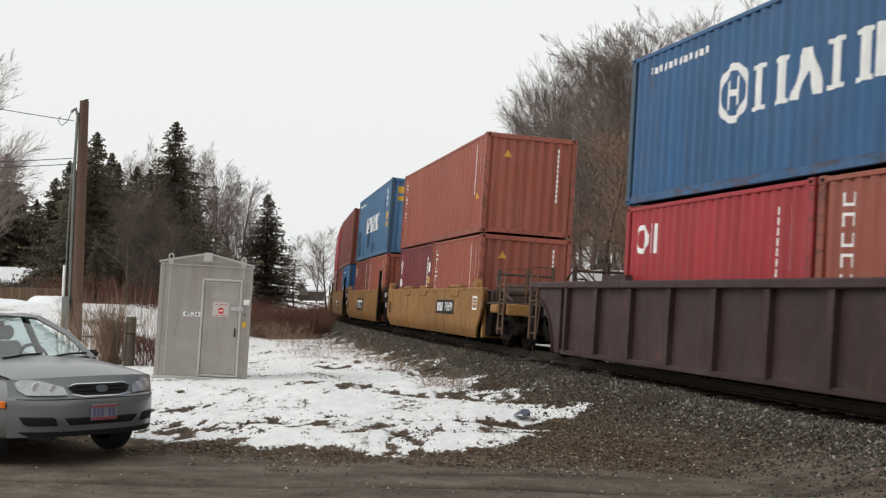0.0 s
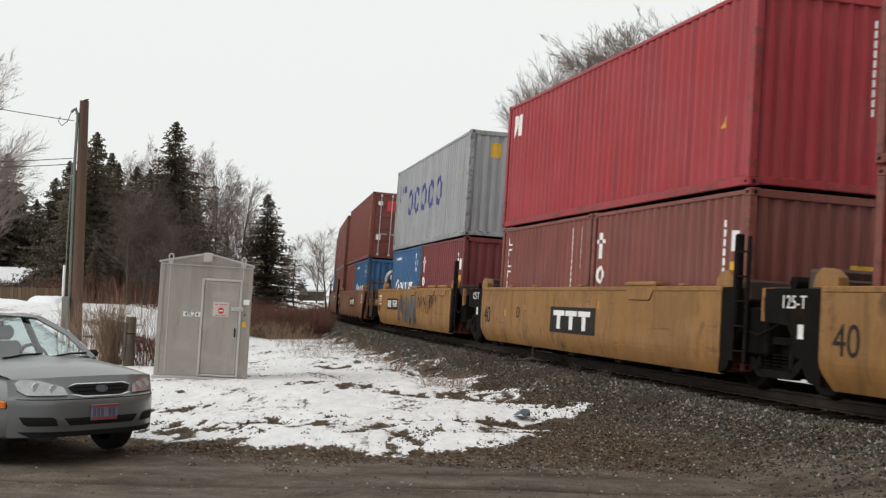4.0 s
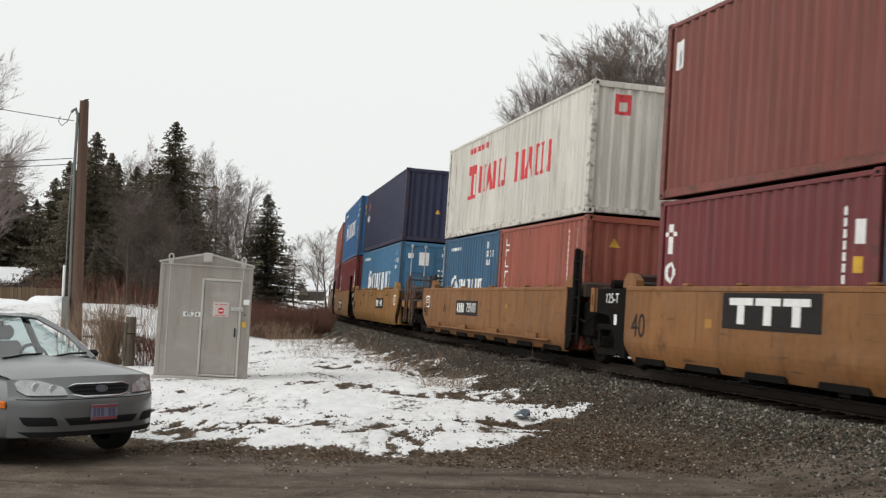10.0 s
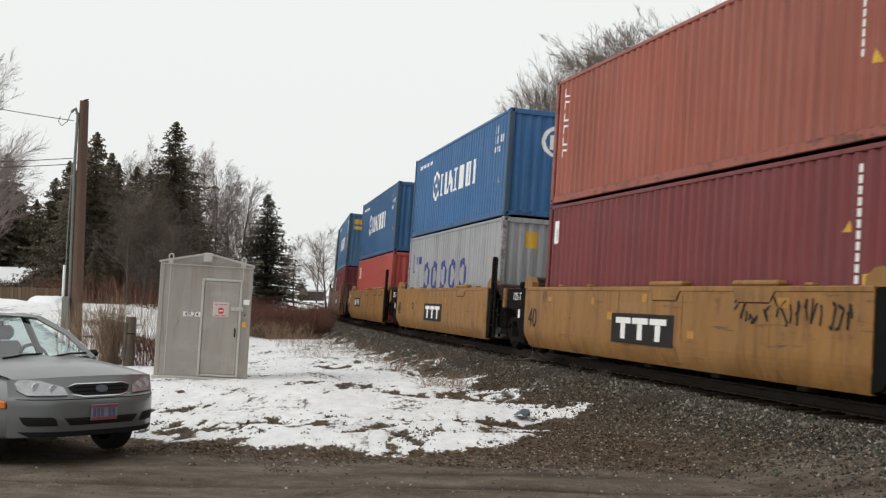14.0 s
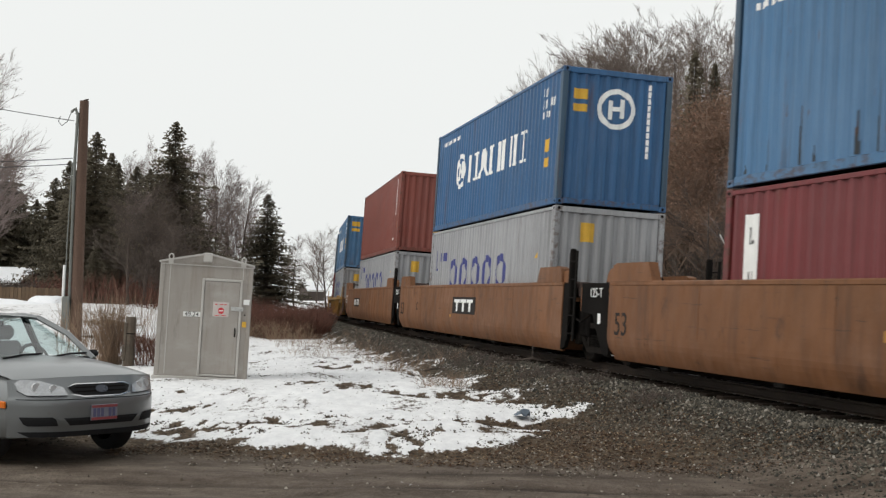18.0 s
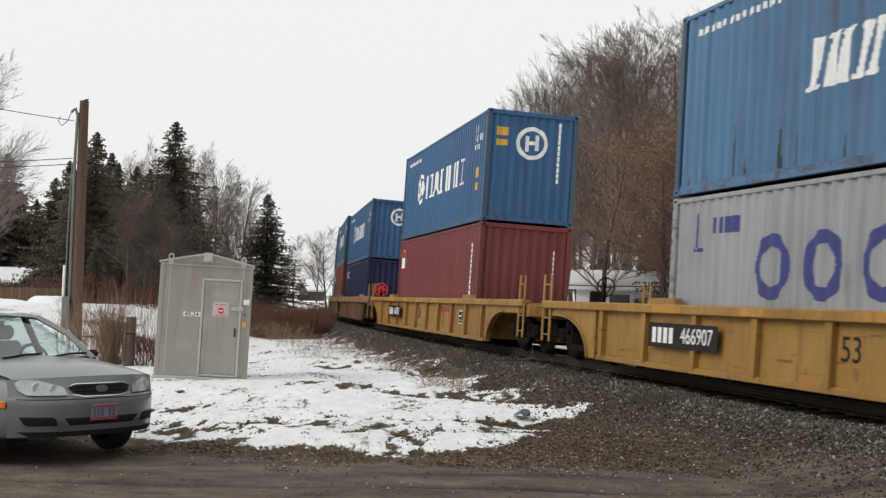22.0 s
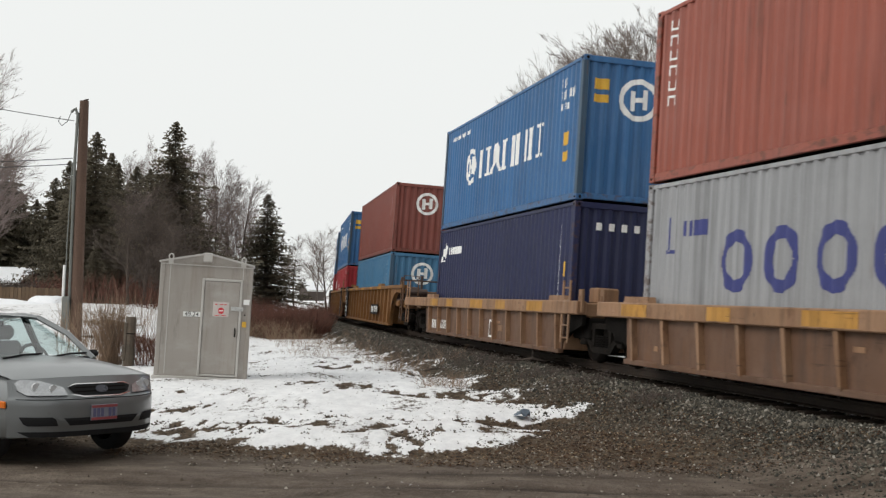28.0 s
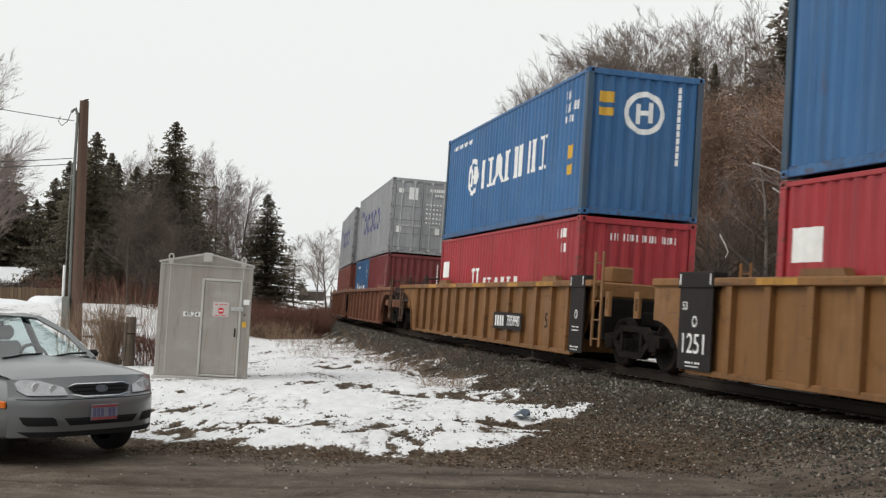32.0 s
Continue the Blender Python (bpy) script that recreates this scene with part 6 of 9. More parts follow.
def ground_material():
    m = bpy.data.materials.new("snow_mud_and_gravel")
    m.use_nodes = True
    n, l = m.node_tree.nodes, m.node_tree.links
    b = n["Principled BSDF"]
    tc = n.new("ShaderNodeTexCoord")

    def noise_node(scale, detail=6, rough=0.6, stretch=(1, 1, 1)):
        mp = n.new("ShaderNodeMapping")
        mp.inputs["Scale"].default_value = stretch
        l.new(tc.outputs["Object"], mp.inputs["Vector"])
        t = n.new("ShaderNodeTexNoise")
        t.inputs["Scale"].default_value, t.inputs["Detail"].default_value, t.inputs["Roughness"].default_value = scale, detail, rough
        l.new(mp.outputs["Vector"], t.inputs["Vector"])
        return t.outputs["Fac"]

    def ramp(src, stops):
        r = n.new("ShaderNodeValToRGB")
        els = r.color_ramp.elements
        while len(els) < len(stops):
            els.new(0.5)
        for e, (p, c) in zip(els, stops):
            e.position, e.color = p, (*c, 1)
        l.new(src, r.inputs["Fac"])
        return r.outputs["Color"]

    def mix(f, a, c):
        x = n.new("ShaderNodeMix")
        x.data_type = "RGBA"
        l.new(f, x.inputs["Factor"])
        l.new(a, x.inputs["A"])
        l.new(c, x.inputs["B"])
        return x.outputs["Result"]

    def math_node(op, a, c, clamp=False):
        x = n.new("ShaderNodeMath")
        x.operation, x.use_clamp = op, clamp
        for i, q in enumerate((a, c)):
            if isinstance(q, (int, float)):
                x.inputs[i].default_value = q
            else:
                l.new(q, x.inputs[i])
        return x.outputs[0]

    def attr(name):
        a = n.new("ShaderNodeAttribute")
        a.attribute_name = name
        return a.outputs["Fac"]

    soil = ramp(noise_node(6.0, 10, 0.8), [(0.32, (0.030, 0.022, 0.015)), (0.5, (0.092, 0.066, 0.044)), (0.68, (0.185, 0.142, 0.100))])
    stones = n.new("ShaderNodeTexVoronoi")
    stones.inputs["Scale"].default_value = 26
    l.new(tc.outputs["Object"], stones.inputs["Vector"])
    grit = ramp(stones.outputs["Color"], [(0.15, (0.022, 0.018, 0.013)), (0.55, (0.055, 0.047, 0.036)), (0.9, (0.115, 0.103, 0.084))])
    mud = ramp(noise_node(1.8, 12, 0.80, (0.7, 1.2, 1)), [(0.36, (0.060, 0.045, 0.034)), (0.5, (0.112, 0.088, 0.069)), (0.64, (0.175, 0.144, 0.116))])
    wetmud = ramp(noise_node(9.0, 6, 0.7), [(0.3, (0.022, 0.015, 0.011)), (0.7, (0.05, 0.036, 0.027))])
    white = ramp(noise_node(5.0, 9, 0.75, (1, 0.45, 1)), [(0.28, (0.64, 0.64, 0.65)), (0.62, (0.84, 0.84, 0.84))])
    base = mix(attr("gravel_cover"), soil, grit)
    base = mix(attr("road_cover"), base, mud)
    base = mix(attr("rut_cover"), base, wetmud)
    # bare patches: broad, streaked by tyres, and fine clods
    patch = math_node("ADD", math_node("MULTIPLY", noise_node(0.9, 6, 0.65, (1, 0.4, 1)), 0.7), math_node("MULTIPLY", noise_node(9.0, 10, 0.8, (1, 0.35, 1)), 0.75))
    bare = n.new("ShaderNodeMapRange")
    bare.inputs["From Min"].default_value, bare.inputs["From Max"].default_value = 0.795, 0.855
    l.new(patch, bare.inputs["Value"])
    ragged = math_node("ADD", math_node("MULTIPLY", math_node("SUBTRACT", noise_node(3.2, 6, 0.65, (1, 0.45, 1)), 0.5), 1.7), math_node("MULTIPLY", math_node("SUBTRACT", noise_node(20.0, 8, 0.75, (1, 0.35, 1)), 0.5), 1.6))
    thin = math_node("MULTIPLY", math_node("SUBTRACT", math_node("ADD", attr("snow_cover"), ragged), 0.44), 7.0, True)
    cover = math_node("MULTIPLY", thin, math_node("SUBTRACT", 1.0, bare.outputs[0]), True)
    col = mix(cover, base, white)
    l.new(col, b.inputs["Base Color"])
    wet = n.new("ShaderNodeMapRange")
    wet.inputs["To Min"].default_value, wet.inputs["To Max"].default_value = 0.95, 0.82
    l.new(attr("road_cover"), wet.inputs["Value"])
    l.new(wet.outputs[0], b.inputs["Roughness"])
    b.inputs["Specular IOR Level"].default_value = 0.15
    bp = n.new("ShaderNodeBump")
    bp.inputs["Strength"].default_value, bp.inputs["Distance"].default_value = 0.55, 0.04
    h = math_node("ADD", math_node("MULTIPLY", cover, math_node("ADD", 0.3, math_node("MULTIPLY", noise_node(11, 7, 0.7, (1, 0.5, 1)), 0.8))), math_node("MULTIPLY", math_node("SUBTRACT", 1.15, cover), math_node("ADD", noise_node(9, 8, 0.7), math_node("MULTIPLY", stones.outputs["Distance"], 0.6))))
    l.new(h, bp.inputs["Height"])
    l.new(bp.outputs[0], b.inputs["Normal"])
    return m


build_ground()


# ---- rails and ties ----
def sweep(profile, offset, s0, s1, ds):
    """A rail profile (across, up) carried along the track."""
    s = Shape()
    k, v, f = len(profile), [], []
    cnt = int((s1 - s0) / ds) + 1
    for i in range(cnt):
        m = track_pose(s0 + ds * i)
        v += [m @ Vector((0, offset + a, b)) for a, b in profile]
    for i in range(cnt - 1):
        for j in range(k):
            a, b = i * k, (i + 1) * k
            f.append((a + j, a + (j + 1) % k, b + (j + 1) % k, b + j))
    return s.add(v, f)


RAIL = [(-0.07, -0.17), (0.07, -0.17), (0.07, -0.155), (0.012, -0.135), (0.012, -0.045), (0.036, -0.035), (0.036, -0.004), (0.028, 0.0), (-0.028, 0.0), (-0.036, -0.004), (-0.036, -0.035), (-0.012, -0.045), (-0.012, -0.135), (-0.07, -0.155)]
TRACK = tagged(new("railway_track"), "rusty steel rails on dark timber ties in grey ballast", "railway track", kind="structure")
for off in (-0.7535, 0.7535):
    part("rail", sweep(RAIL, off, -560, 560, 2.0), RAILTOP, TRACK)
tie_mesh = Shape().cbox(-0.11, 0.11, -1.22, 1.22, -0.35, -0.19, 0.012).mesh("tie", TIE)
plate_mesh = Shape().cbox(-0.1, 0.1, -0.17, 0.17, -0.192, -0.168, 0.004).mesh("tie_plate", STEEL)
rest = Shape()
for i in range(-560, 560):
    s = i * 0.54
    if -60 < s < 14:
        o = part("tie", tie_mesh, TIE, TRACK)
        o.matrix_local = track_pose(s) @ Matrix.Rotation(random.uniform(-0.02, 0.02), 4, "Z")
    else:
        m = track_pose(s)
        rest.add([m @ Vector((x, y, z)) for x in (-0.11, 0.11) for y in (-1.22, 1.22) for z in (-0.35, -0.19)], [(0, 1, 3, 2), (4, 6, 7, 5), (0, 4, 5, 1), (2, 3, 7, 6), (1, 5, 7, 3)])
tagged(part("distant_ties", rest, TIE, TRACK), kind="stuff")


def pebbles(name, places, sizes, material, seed, flat=0.7):
    """Many small angular stones in one mesh."""
    rng = np.random.RandomState(seed)
    base = np.array([(1, 0, 0), (-1, 0, 0), (0, 1, 0), (0, -1, 0), (0, 0, 1), (0, 0, -1), (0.6, 0.6, 0.5), (-0.6, 0.5, -0.5)], float)
    tri = np.array([(0, 6, 4), (6, 2, 4), (2, 1, 4), (1, 3, 4), (3, 0, 4), (0, 2, 6), (2, 0, 5), (2, 7, 1), (7, 2, 5), (1, 7, 5), (3, 1, 5), (0, 3, 5)])
    n = len(places)
    v = base[None] * rng.uniform(0.65, 1.25, (n, 8, 3)) * sizes[:, None, None]
    v[:, :, 2] *= flat
    a = rng.uniform(0, 6.28, n)
    c, s = np.cos(a)[:, None], np.sin(a)[:, None]
    x = v[:, :, 0] * c - v[:, :, 1] * s
    y = v[:, :, 0] * s + v[:, :, 1] * c
    v = np.stack([x, y, v[:, :, 2]], -1) + places[:, None, :]
    f = (tri[None] + (np.arange(n) * 8)[:, None, None]).reshape(-1, 3)
    me = bpy.data.meshes.new(name)
    me.from_pydata(v.reshape(-1, 3).tolist(), [], f.tolist())
    me.materials.append(material)
    return new(name, me)


def ballast():
    rng = np.random.RandomState(8)
    n = 78000
    s = 16 - 78 * rng.uniform(0, 1, n) ** 1.7
    l = -1.12 - 3.0 * rng.beta(1.15, 2.3, n)
    x = np.interp(s, TS, TX) + l * np.cos(np.interp(s, TS, TTH))
    y = np.interp(s, TS, TY) + l * np.sin(np.interp(s, TS, TTH))
    size = (0.011 + 0.022 * rng.uniform(0, 1, n) ** 2.2) * (1 - 0.35 * np.clip((-2.1 - l) / 1.2, 0, 1)) * (1 + 0.9 * (rng.uniform(0, 1, n) > 0.985))
    z = surface_z(x, y) + size * 0.2
    return pebbles("ballast", np.stack([x, y, z], 1), size, STONE, 9, 0.95)


tagged(ballast(), "grey crushed-stone ballast on the track's shoulder", "ballast", kind="stuff")


# ---- clods, grit and stones lying about ----
def scatter(n, box, seed, keep):
    rng = np.random.RandomState(seed)
    x, y = rng.uniform(box[0], box[1], n), rng.uniform(box[2], box[3], n)
    k = keep(x, y, rng)
    return x[k], y[k], rng


CLOD = by_island(mat("muddy_clods", (0.062, 0.046, 0.032), 0.95, 0, 0.3, 6, 60, 0.2),
                 [(0.0, (0.026, 0.020, 0.014)), (0.6, (0.078, 0.060, 0.043)), (1.0, (0.17, 0.13, 0.095))])
GRIT = by_island(mat("road_grit", (0.125, 0.102, 0.08), 0.9, 0, 0.3, 6, 60, 0.2),
                 [(0.0, (0.030, 0.022, 0.016)), (0.5, (0.095, 0.074, 0.054)), (0.85, (0.17, 0.145, 0.115)), (1.0, (0.40, 0.37, 0.32))])
LUMP = by_island(mat("snow_lumps", (0.8, 0.8, 0.8), 0.9, 0, 0.05, 6, 60, 0.2), [(0.0, (0.66, 0.66, 0.67)), (1.0, (0.84, 0.84, 0.84))])


def trodden(x, y, rng):
    """Clods gather where the snow is trodden through, a few lie elsewhere."""
    b = bareness(x, y, clump(x, y))
    return rng.random_sample(x.shape) < 0.006 + 0.42 * b + 0.45 * np.exp(-((y - 15.2) / 1.3) ** 2) * (clump(x, y, 2.0) > 0.34)


def roadside(x, y, rng):
    """Grit lies along the road's edge and all over the soil beside the ballast, away from the parked car."""
    c = clump(x, y, 5.0)
    edge = (np.abs(y - 13.35 + 0.4 * c) < 0.85 + 0.3 * c) | (rng.random_sample(x.shape) < 0.07)
    soil = (x > 0.6 + 0.5 * c + 0.15 * (y - 13)) & (y > 12.2 + 0.25 * c)
    clear = (x > -3.4) | (y < 12.2)
    return (edge | soil) & clear & (surface_z(x, y, 3) < 0.45) & (rng.random_sample(x.shape) < 0.62 + 0.5 * c)


def littered(x, y, rng):
    """Dead leaves and straw gather on the soil between the road, the snow and the ballast."""
    c = clump(x, y, 9.0)
    l, _ = lateral(x, y)
    soil = (x > -0.3 + 0.4 * c + 0.1 * (y - 13)) & (y > 12.4 + 0.3 * c) & (l < -2.1 - 0.5 * c)
    rim = np.abs(y - 13.3 + 0.3 * c) < 0.45
    return (soil | rim) & (surface_z(x, y, 3) < 0.35) & (x > -3.6) & (rng.random_sample(x.shape) < 0.62 + 0.5 * c)


def crumbs(x, y, rng):
    """Lumps of snow lie at the snow's ragged rims."""
    c = clump(x, y)
    b = bareness(x, y, c)
    return (b > 0.05) & (b < 0.6) & (x < 1.2 - 0.1 * (y - 14)) & (rng.random_sample(x.shape) < 0.5)


for args, nm, lb, ct, sz, m_, lift, flat in (
        ((95000, (-6.5, 2.4, 13.5, 30), 21, trodden), "mud_clods", "dark mud clods strewn over trampled snow", "mud clods", (0.005, 0.021), CLOD, 0.25, 0.9),
        ((12000, (-6.5, 2.2, 14.2, 27), 27, crumbs), "snow_lumps", "broken white snow lumps among trodden mud", "snow", (0.006, 0.022), LUMP, 0.15, 0.6),
        ((70000, (-7, 7.5, 10.6, 17.5), 22, roadside), "road_gravel", "loose gravel and grit along the road's edge", "gravel", (0.005, 0.020), GRIT, 0.1, 0.85)):
    gx_, gy_, rg = scatter(*args)
    size_ = rg.uniform(*sz, len(gx_)) * (0.55 + 0.9 * rg.random_sample(len(gx_)) ** 3)
    tagged(pebbles(nm, np.stack([gx_, gy_, surface_z(gx_, gy_) + lift * size_], 1), size_, m_, 23, flat), lb, ct, kind="stuff")


LITTER = by_island(mat("dead_leaf_litter", (0.10, 0.06, 0.04), 0.95, 0, 0.25, 6, 60, 0.0, spec=0.1),
                   [(0.0, (0.032, 0.020, 0.014)), (0.45, (0.088, 0.050, 0.032)), (0.8, (0.15, 0.10, 0.062)), (1.0, (0.29, 0.22, 0.145))])


def leaf_litter():
    """Curled dead leaves and bits of straw lying on the verge."""
    x, y, rng = scatter(120000, (-3.6, 8.0, 12.4, 26.0), 31, littered)
    z = surface_z(x, y) + rng.uniform(0.003, 0.014, len(x))
    a, ln, w = rng.uniform(0, 6.28, len(x)), rng.uniform(0.012, 0.040, len(x)), rng.uniform(0.004, 0.014, len(x))
    tilt = rng.uniform(-0.4, 0.9, len(x)) * ln
    ca, sa = np.cos(a), np.sin(a)
    ends = [(-ln, 0, 0 * z), (0, w, tilt), (ln, 0, 0.3 * tilt), (0, -w, 0.8 * tilt)]
    v = np.stack([np.stack([x + p * ca - q * sa, y + p * sa + q * ca, z + h], 1) for p, q, h in ends], 1)
    me = bpy.data.meshes.new("leaf_litter")
    me.from_pydata(v.reshape(-1, 3).tolist(), [], (np.arange(len(x))[:, None] * 4 + np.arange(4)).tolist())
    me.materials.append(LITTER)
    return tagged(new("leaf_litter", me), "brown dead leaves and straw strewn over the verge", "leaf litter", kind="stuff")


leaf_litter()


# ---- trees ----
BARK = mat("grey_brown_bark", (0.085, 0.066, 0.055), 0.9, 0, 0.35, 5, 40, 0.3)
GREYBARK = mat("pale_grey_bark", (0.20, 0.175, 0.155), 0.9, 0, 0.3, 5, 40, 0.2)
TWIG = mat("brown_twigs", (0.185, 0.147, 0.127), 0.9, 0, 0.3, 1.5, 40, 0.0)
PALETWIG = mat("frosted_pale_twigs", (0.22, 0.175, 0.162), 0.9, 0, 0.3, 1.5, 40, 0.0)
BIRCH = mat("white_birch_bark", (0.55, 0.53, 0.50), 0.8, 0, 0.3, 8, 50, 0.1, (0.05, 0.045, 0.04), 0.3, 9)
NEEDLE = island(mat("dark_spruce_needles", (0.135, 0.116, 0.082), 0.85, 0, 0.35, 1.0, 30, 0.0), 0.45)
DRYLEAF = island(mat("rusty_brown_dry_leaves", (0.27, 0.165, 0.115), 0.9, 0, 0.35, 1.0, 30, 0.0), 0.4)
OLIVE = island(mat("dull_olive_foliage", (0.095, 0.080, 0.048), 0.9, 0, 0.35, 1.0, 30, 0.0), 0.4)
RUSTTWIG = mat("rusty_brown_twigs", (0.22, 0.15, 0.11), 0.9, 0, 0.3, 1.5, 40, 0.0)
DARKLEAF = island(mat("withered_dark_leaves", (0.125, 0.092, 0.072), 0.9, 0, 0.35, 1.0, 30, 0.0), 0.4)
STRAW = island(mat("dry_tan_stalks", (0.22, 0.15, 0.10), 0.9, 0, 0.3, 2, 40, 0.0), 0.35)
REDTWIG = island(mat("reddish_brown_shoots", (0.135, 0.060, 0.042), 0.9, 0, 0.3, 2, 40, 0.0), 0.35)
SNOWM = mat("lying_snow", (0.80, 0.81, 0.83), 0.9, 0, 0.06, 2, 30, 0.2)


def stick(s, p, q, r, r2, n=3):
    """A tapered twig without end caps."""
    d = q - p
    a = d.orthogonal().normalized()
    b = d.cross(a).normalized()
    v = []
    for c, rad in ((p, r), (q, r2)):
        for i in range(n):
            t = 2 * math.pi * i / n
            v.append(c + rad * (math.cos(t) * a + math.sin(t) * b))
    s.add(v, [(i, (i + 1) % n, n + (i + 1) % n, n + i) for i in range(n)])


def grow(s, rng, p, d, length, r, level, tips, up=0.08, forks=(0, 6, 6, 4), least=0.006):
    """One nearly straight limb in bends, with its own side limbs leaving at a narrow angle."""
    n = 4 if level == 1 else 2 if level < 4 else 1
    pts, start = [p], d
    for i in range(n):
        lift = up if level < 4 else up * 0.4
        d = (d + Vector((rng.gauss(0, 0.035), rng.gauss(0, 0.035), rng.gauss(lift, 0.03)))).normalized()
        q = pts[-1] + d * (length / n)
        stick(s, pts[-1], q, r * (1 - i / n * 0.7), r * (1 - (i + 1) / n * 0.7))
        pts.append(q)
    if level >= 4:
        tips.append(pts[-1])
        return
    for k in range(forks[level]):
        t = rng.uniform(0.12, 1.0)
        i = min(int(t * n), n - 1)
        q = pts[i].lerp(pts[i + 1], t * n - i)
        side = Vector((rng.gauss(0, 1), rng.gauss(0, 1), rng.gauss(0, 1)))
        side = (side - start * side.dot(start)).normalized()
        nd = (start * rng.uniform(0.9, 1.3) + side * rng.uniform(0.35, 0.75) + Vector((0, 0, 2.5 * up))).normalized()
        grow(s, rng, q, nd, length * rng.uniform(0.42, 0.68) * (1.15 - 0.4 * t), max(r * 0.42, least), level + 1, tips, up, forks, least)


TOP = {}


def bare_tree(seed, h, name="bare_tree", label="leafless tree with fine brown twigs", bark=None, twig=None, leaves=0, leaf=None, limbs=13, spread=0.6, up=0.0, forks=(0, 6, 6, 4), least=0.006):
    rng = random.Random(seed)
    t = thing(name, label, "tree", "leafless trees")
    tr, cr, tips = Shape(), Shape(), []
    p, d, n = Vector((0, 0, -0.3)), Vector((0, 0, 1)), 9
    pts, r0 = [p], 0.011 * h + 0.03
    for i in range(n):
        d = (d + Vector((rng.gauss(0, 0.05), rng.gauss(0, 0.05), 0.1))).normalized()
        q = pts[-1] + d * (h * 0.92 / n)
        stick(tr, pts[-1], q, r0 * (1 - i / n * 0.92), r0 * (1 - (i + 1) / n * 0.92), 7)
        pts.append(q)
    for k in range(limbs):
        f = 0.22 + 0.76 * (k + rng.random()) / limbs
        i = min(int(f * n), n - 1)
        q = pts[i].lerp(pts[i + 1], f * n - i)
        a = rng.uniform(0, 6.28)
        nd = Vector((math.cos(a) * spread, math.sin(a) * spread, rng.uniform(0.55, 1.1))).normalized()
        grow(cr, rng, q, nd, h * rng.uniform(0.26, 0.4) * (1.15 - 0.6 * f), r0 * 0.5 * (1.1 - f), 1, tips, up, forks, least)
    part("trunk", tr, bark or BARK, t, smooth=True)
    TOP[t.name] = sorted(q[2] for q in cr.v)[int(len(cr.v) * 0.998)]
    part("crown", cr, twig or TWIG, t)
    if leaves:
        lf = Shape()
        for _ in range(leaves):
            c = rng.choice(tips) + Vector((rng.gauss(0, 0.22), rng.gauss(0, 0.22), rng.gauss(0, 0.22)))
            u = Vector((rng.gauss(0, 1), rng.gauss(0, 1), rng.gauss(0, 1))).normalized() * rng.uniform(0.014, 0.032)
            w = u.orthogonal() * rng.uniform(0.5, 1.0)
            lf.add([c - u, c + w * 0.6, c + u, c - w * 0.6], [(0, 1, 2, 3)])
        tagged(part("dry_leaves", lf, leaf or DRYLEAF, t), kind="stuff")
    return t


def conifer(seed, h, width, label="tall dark green spruce with drooping boughs", gap=0.0, density=1.0):
    """A spruce of many separate boughs at uneven heights, each with small drooping sprays."""
    rng = random.Random(seed)
    t = thing("spruce_tree", label, "tree", "spruces")
    tr, cr = Shape(), Shape()
    stick(tr, Vector((0, 0, -0.3)), Vector((0, 0, h * 0.98)), 0.012 * h + 0.04, 0.012, 7)
    for _ in range(int(84 * h * density)):
        f = 1 - (1 - rng.random() ** 0.9) * (0.97 - gap)
        a = rng.uniform(0, 6.28)
        ragged = 0.86 + 0.55 * noise.noise(Vector((1.3 * math.cos(a) + seed, 1.3 * math.sin(a), f * 9.0)))
        ln = (width * 1.12 * (1 - f) ** 0.92 * rng.uniform(0.6, 1.15) + 0.05) * ragged
        out, side = Vector((math.cos(a), math.sin(a), 0)), Vector((-math.sin(a), math.cos(a), 0))
        base = Vector((0, 0, f * h))
        rise = 0.45 if f > 0.82 else rng.uniform(-0.22, 0.12)
        m = max(2, int(ln / 0.17))
        for k in range(m):
            u = (k + rng.random()) / m
            c = base + out * (ln * u) + Vector((0, 0, ln * (rise * u - 0.30 * u * u + 0.22 * u ** 3)))
            w = (0.30 * (1 - u) + 0.10) * min(1, 0.12 + 0.8 * ln)
            e = min(1, 0.35 + 0.8 * ln)
            for sg in (-1, 1):
                tip = c + out * rng.uniform(0.02, 0.16) * e + side * sg * w * rng.uniform(0.4, 1.3) + Vector((0, 0, rng.uniform(-0.15, 0.05) * e))
                cr.add([c - out * 0.03, tip + out * 0.03, tip - out * 0.06 - Vector((0, 0, 0.05))], [(0, 1, 2)])
            d = c + side * rng.uniform(-0.09, 0.09) + out * rng.uniform(-0.04, 0.06) - Vector((0, 0, rng.uniform(0.06, 0.24) * e))
            cr.add([c - out * 0.045, c + out * 0.045, d], [(0, 1, 2)])
    for k in range(10):
        a, z = k * 2.4, h * (0.955 + 0.0045 * k)
        o = Vector((math.cos(a), math.sin(a), 0.7)) * (0.16 - 0.012 * k)
        cr.add([Vector((0, 0, z - 0.05)), Vector((0, 0, z + 0.04)), Vector((0, 0, z)) + o], [(0, 1, 2)])
    part("trunk", tr, BARK, t)
    part("crown", cr, NEEDLE, t)
    return t


def place(u, d):
    """A spot at a bearing (sideways per metre of depth) and depth, on the ground."""
    x, y = u * d, d
    return x, y, float(ground_z(x, y))


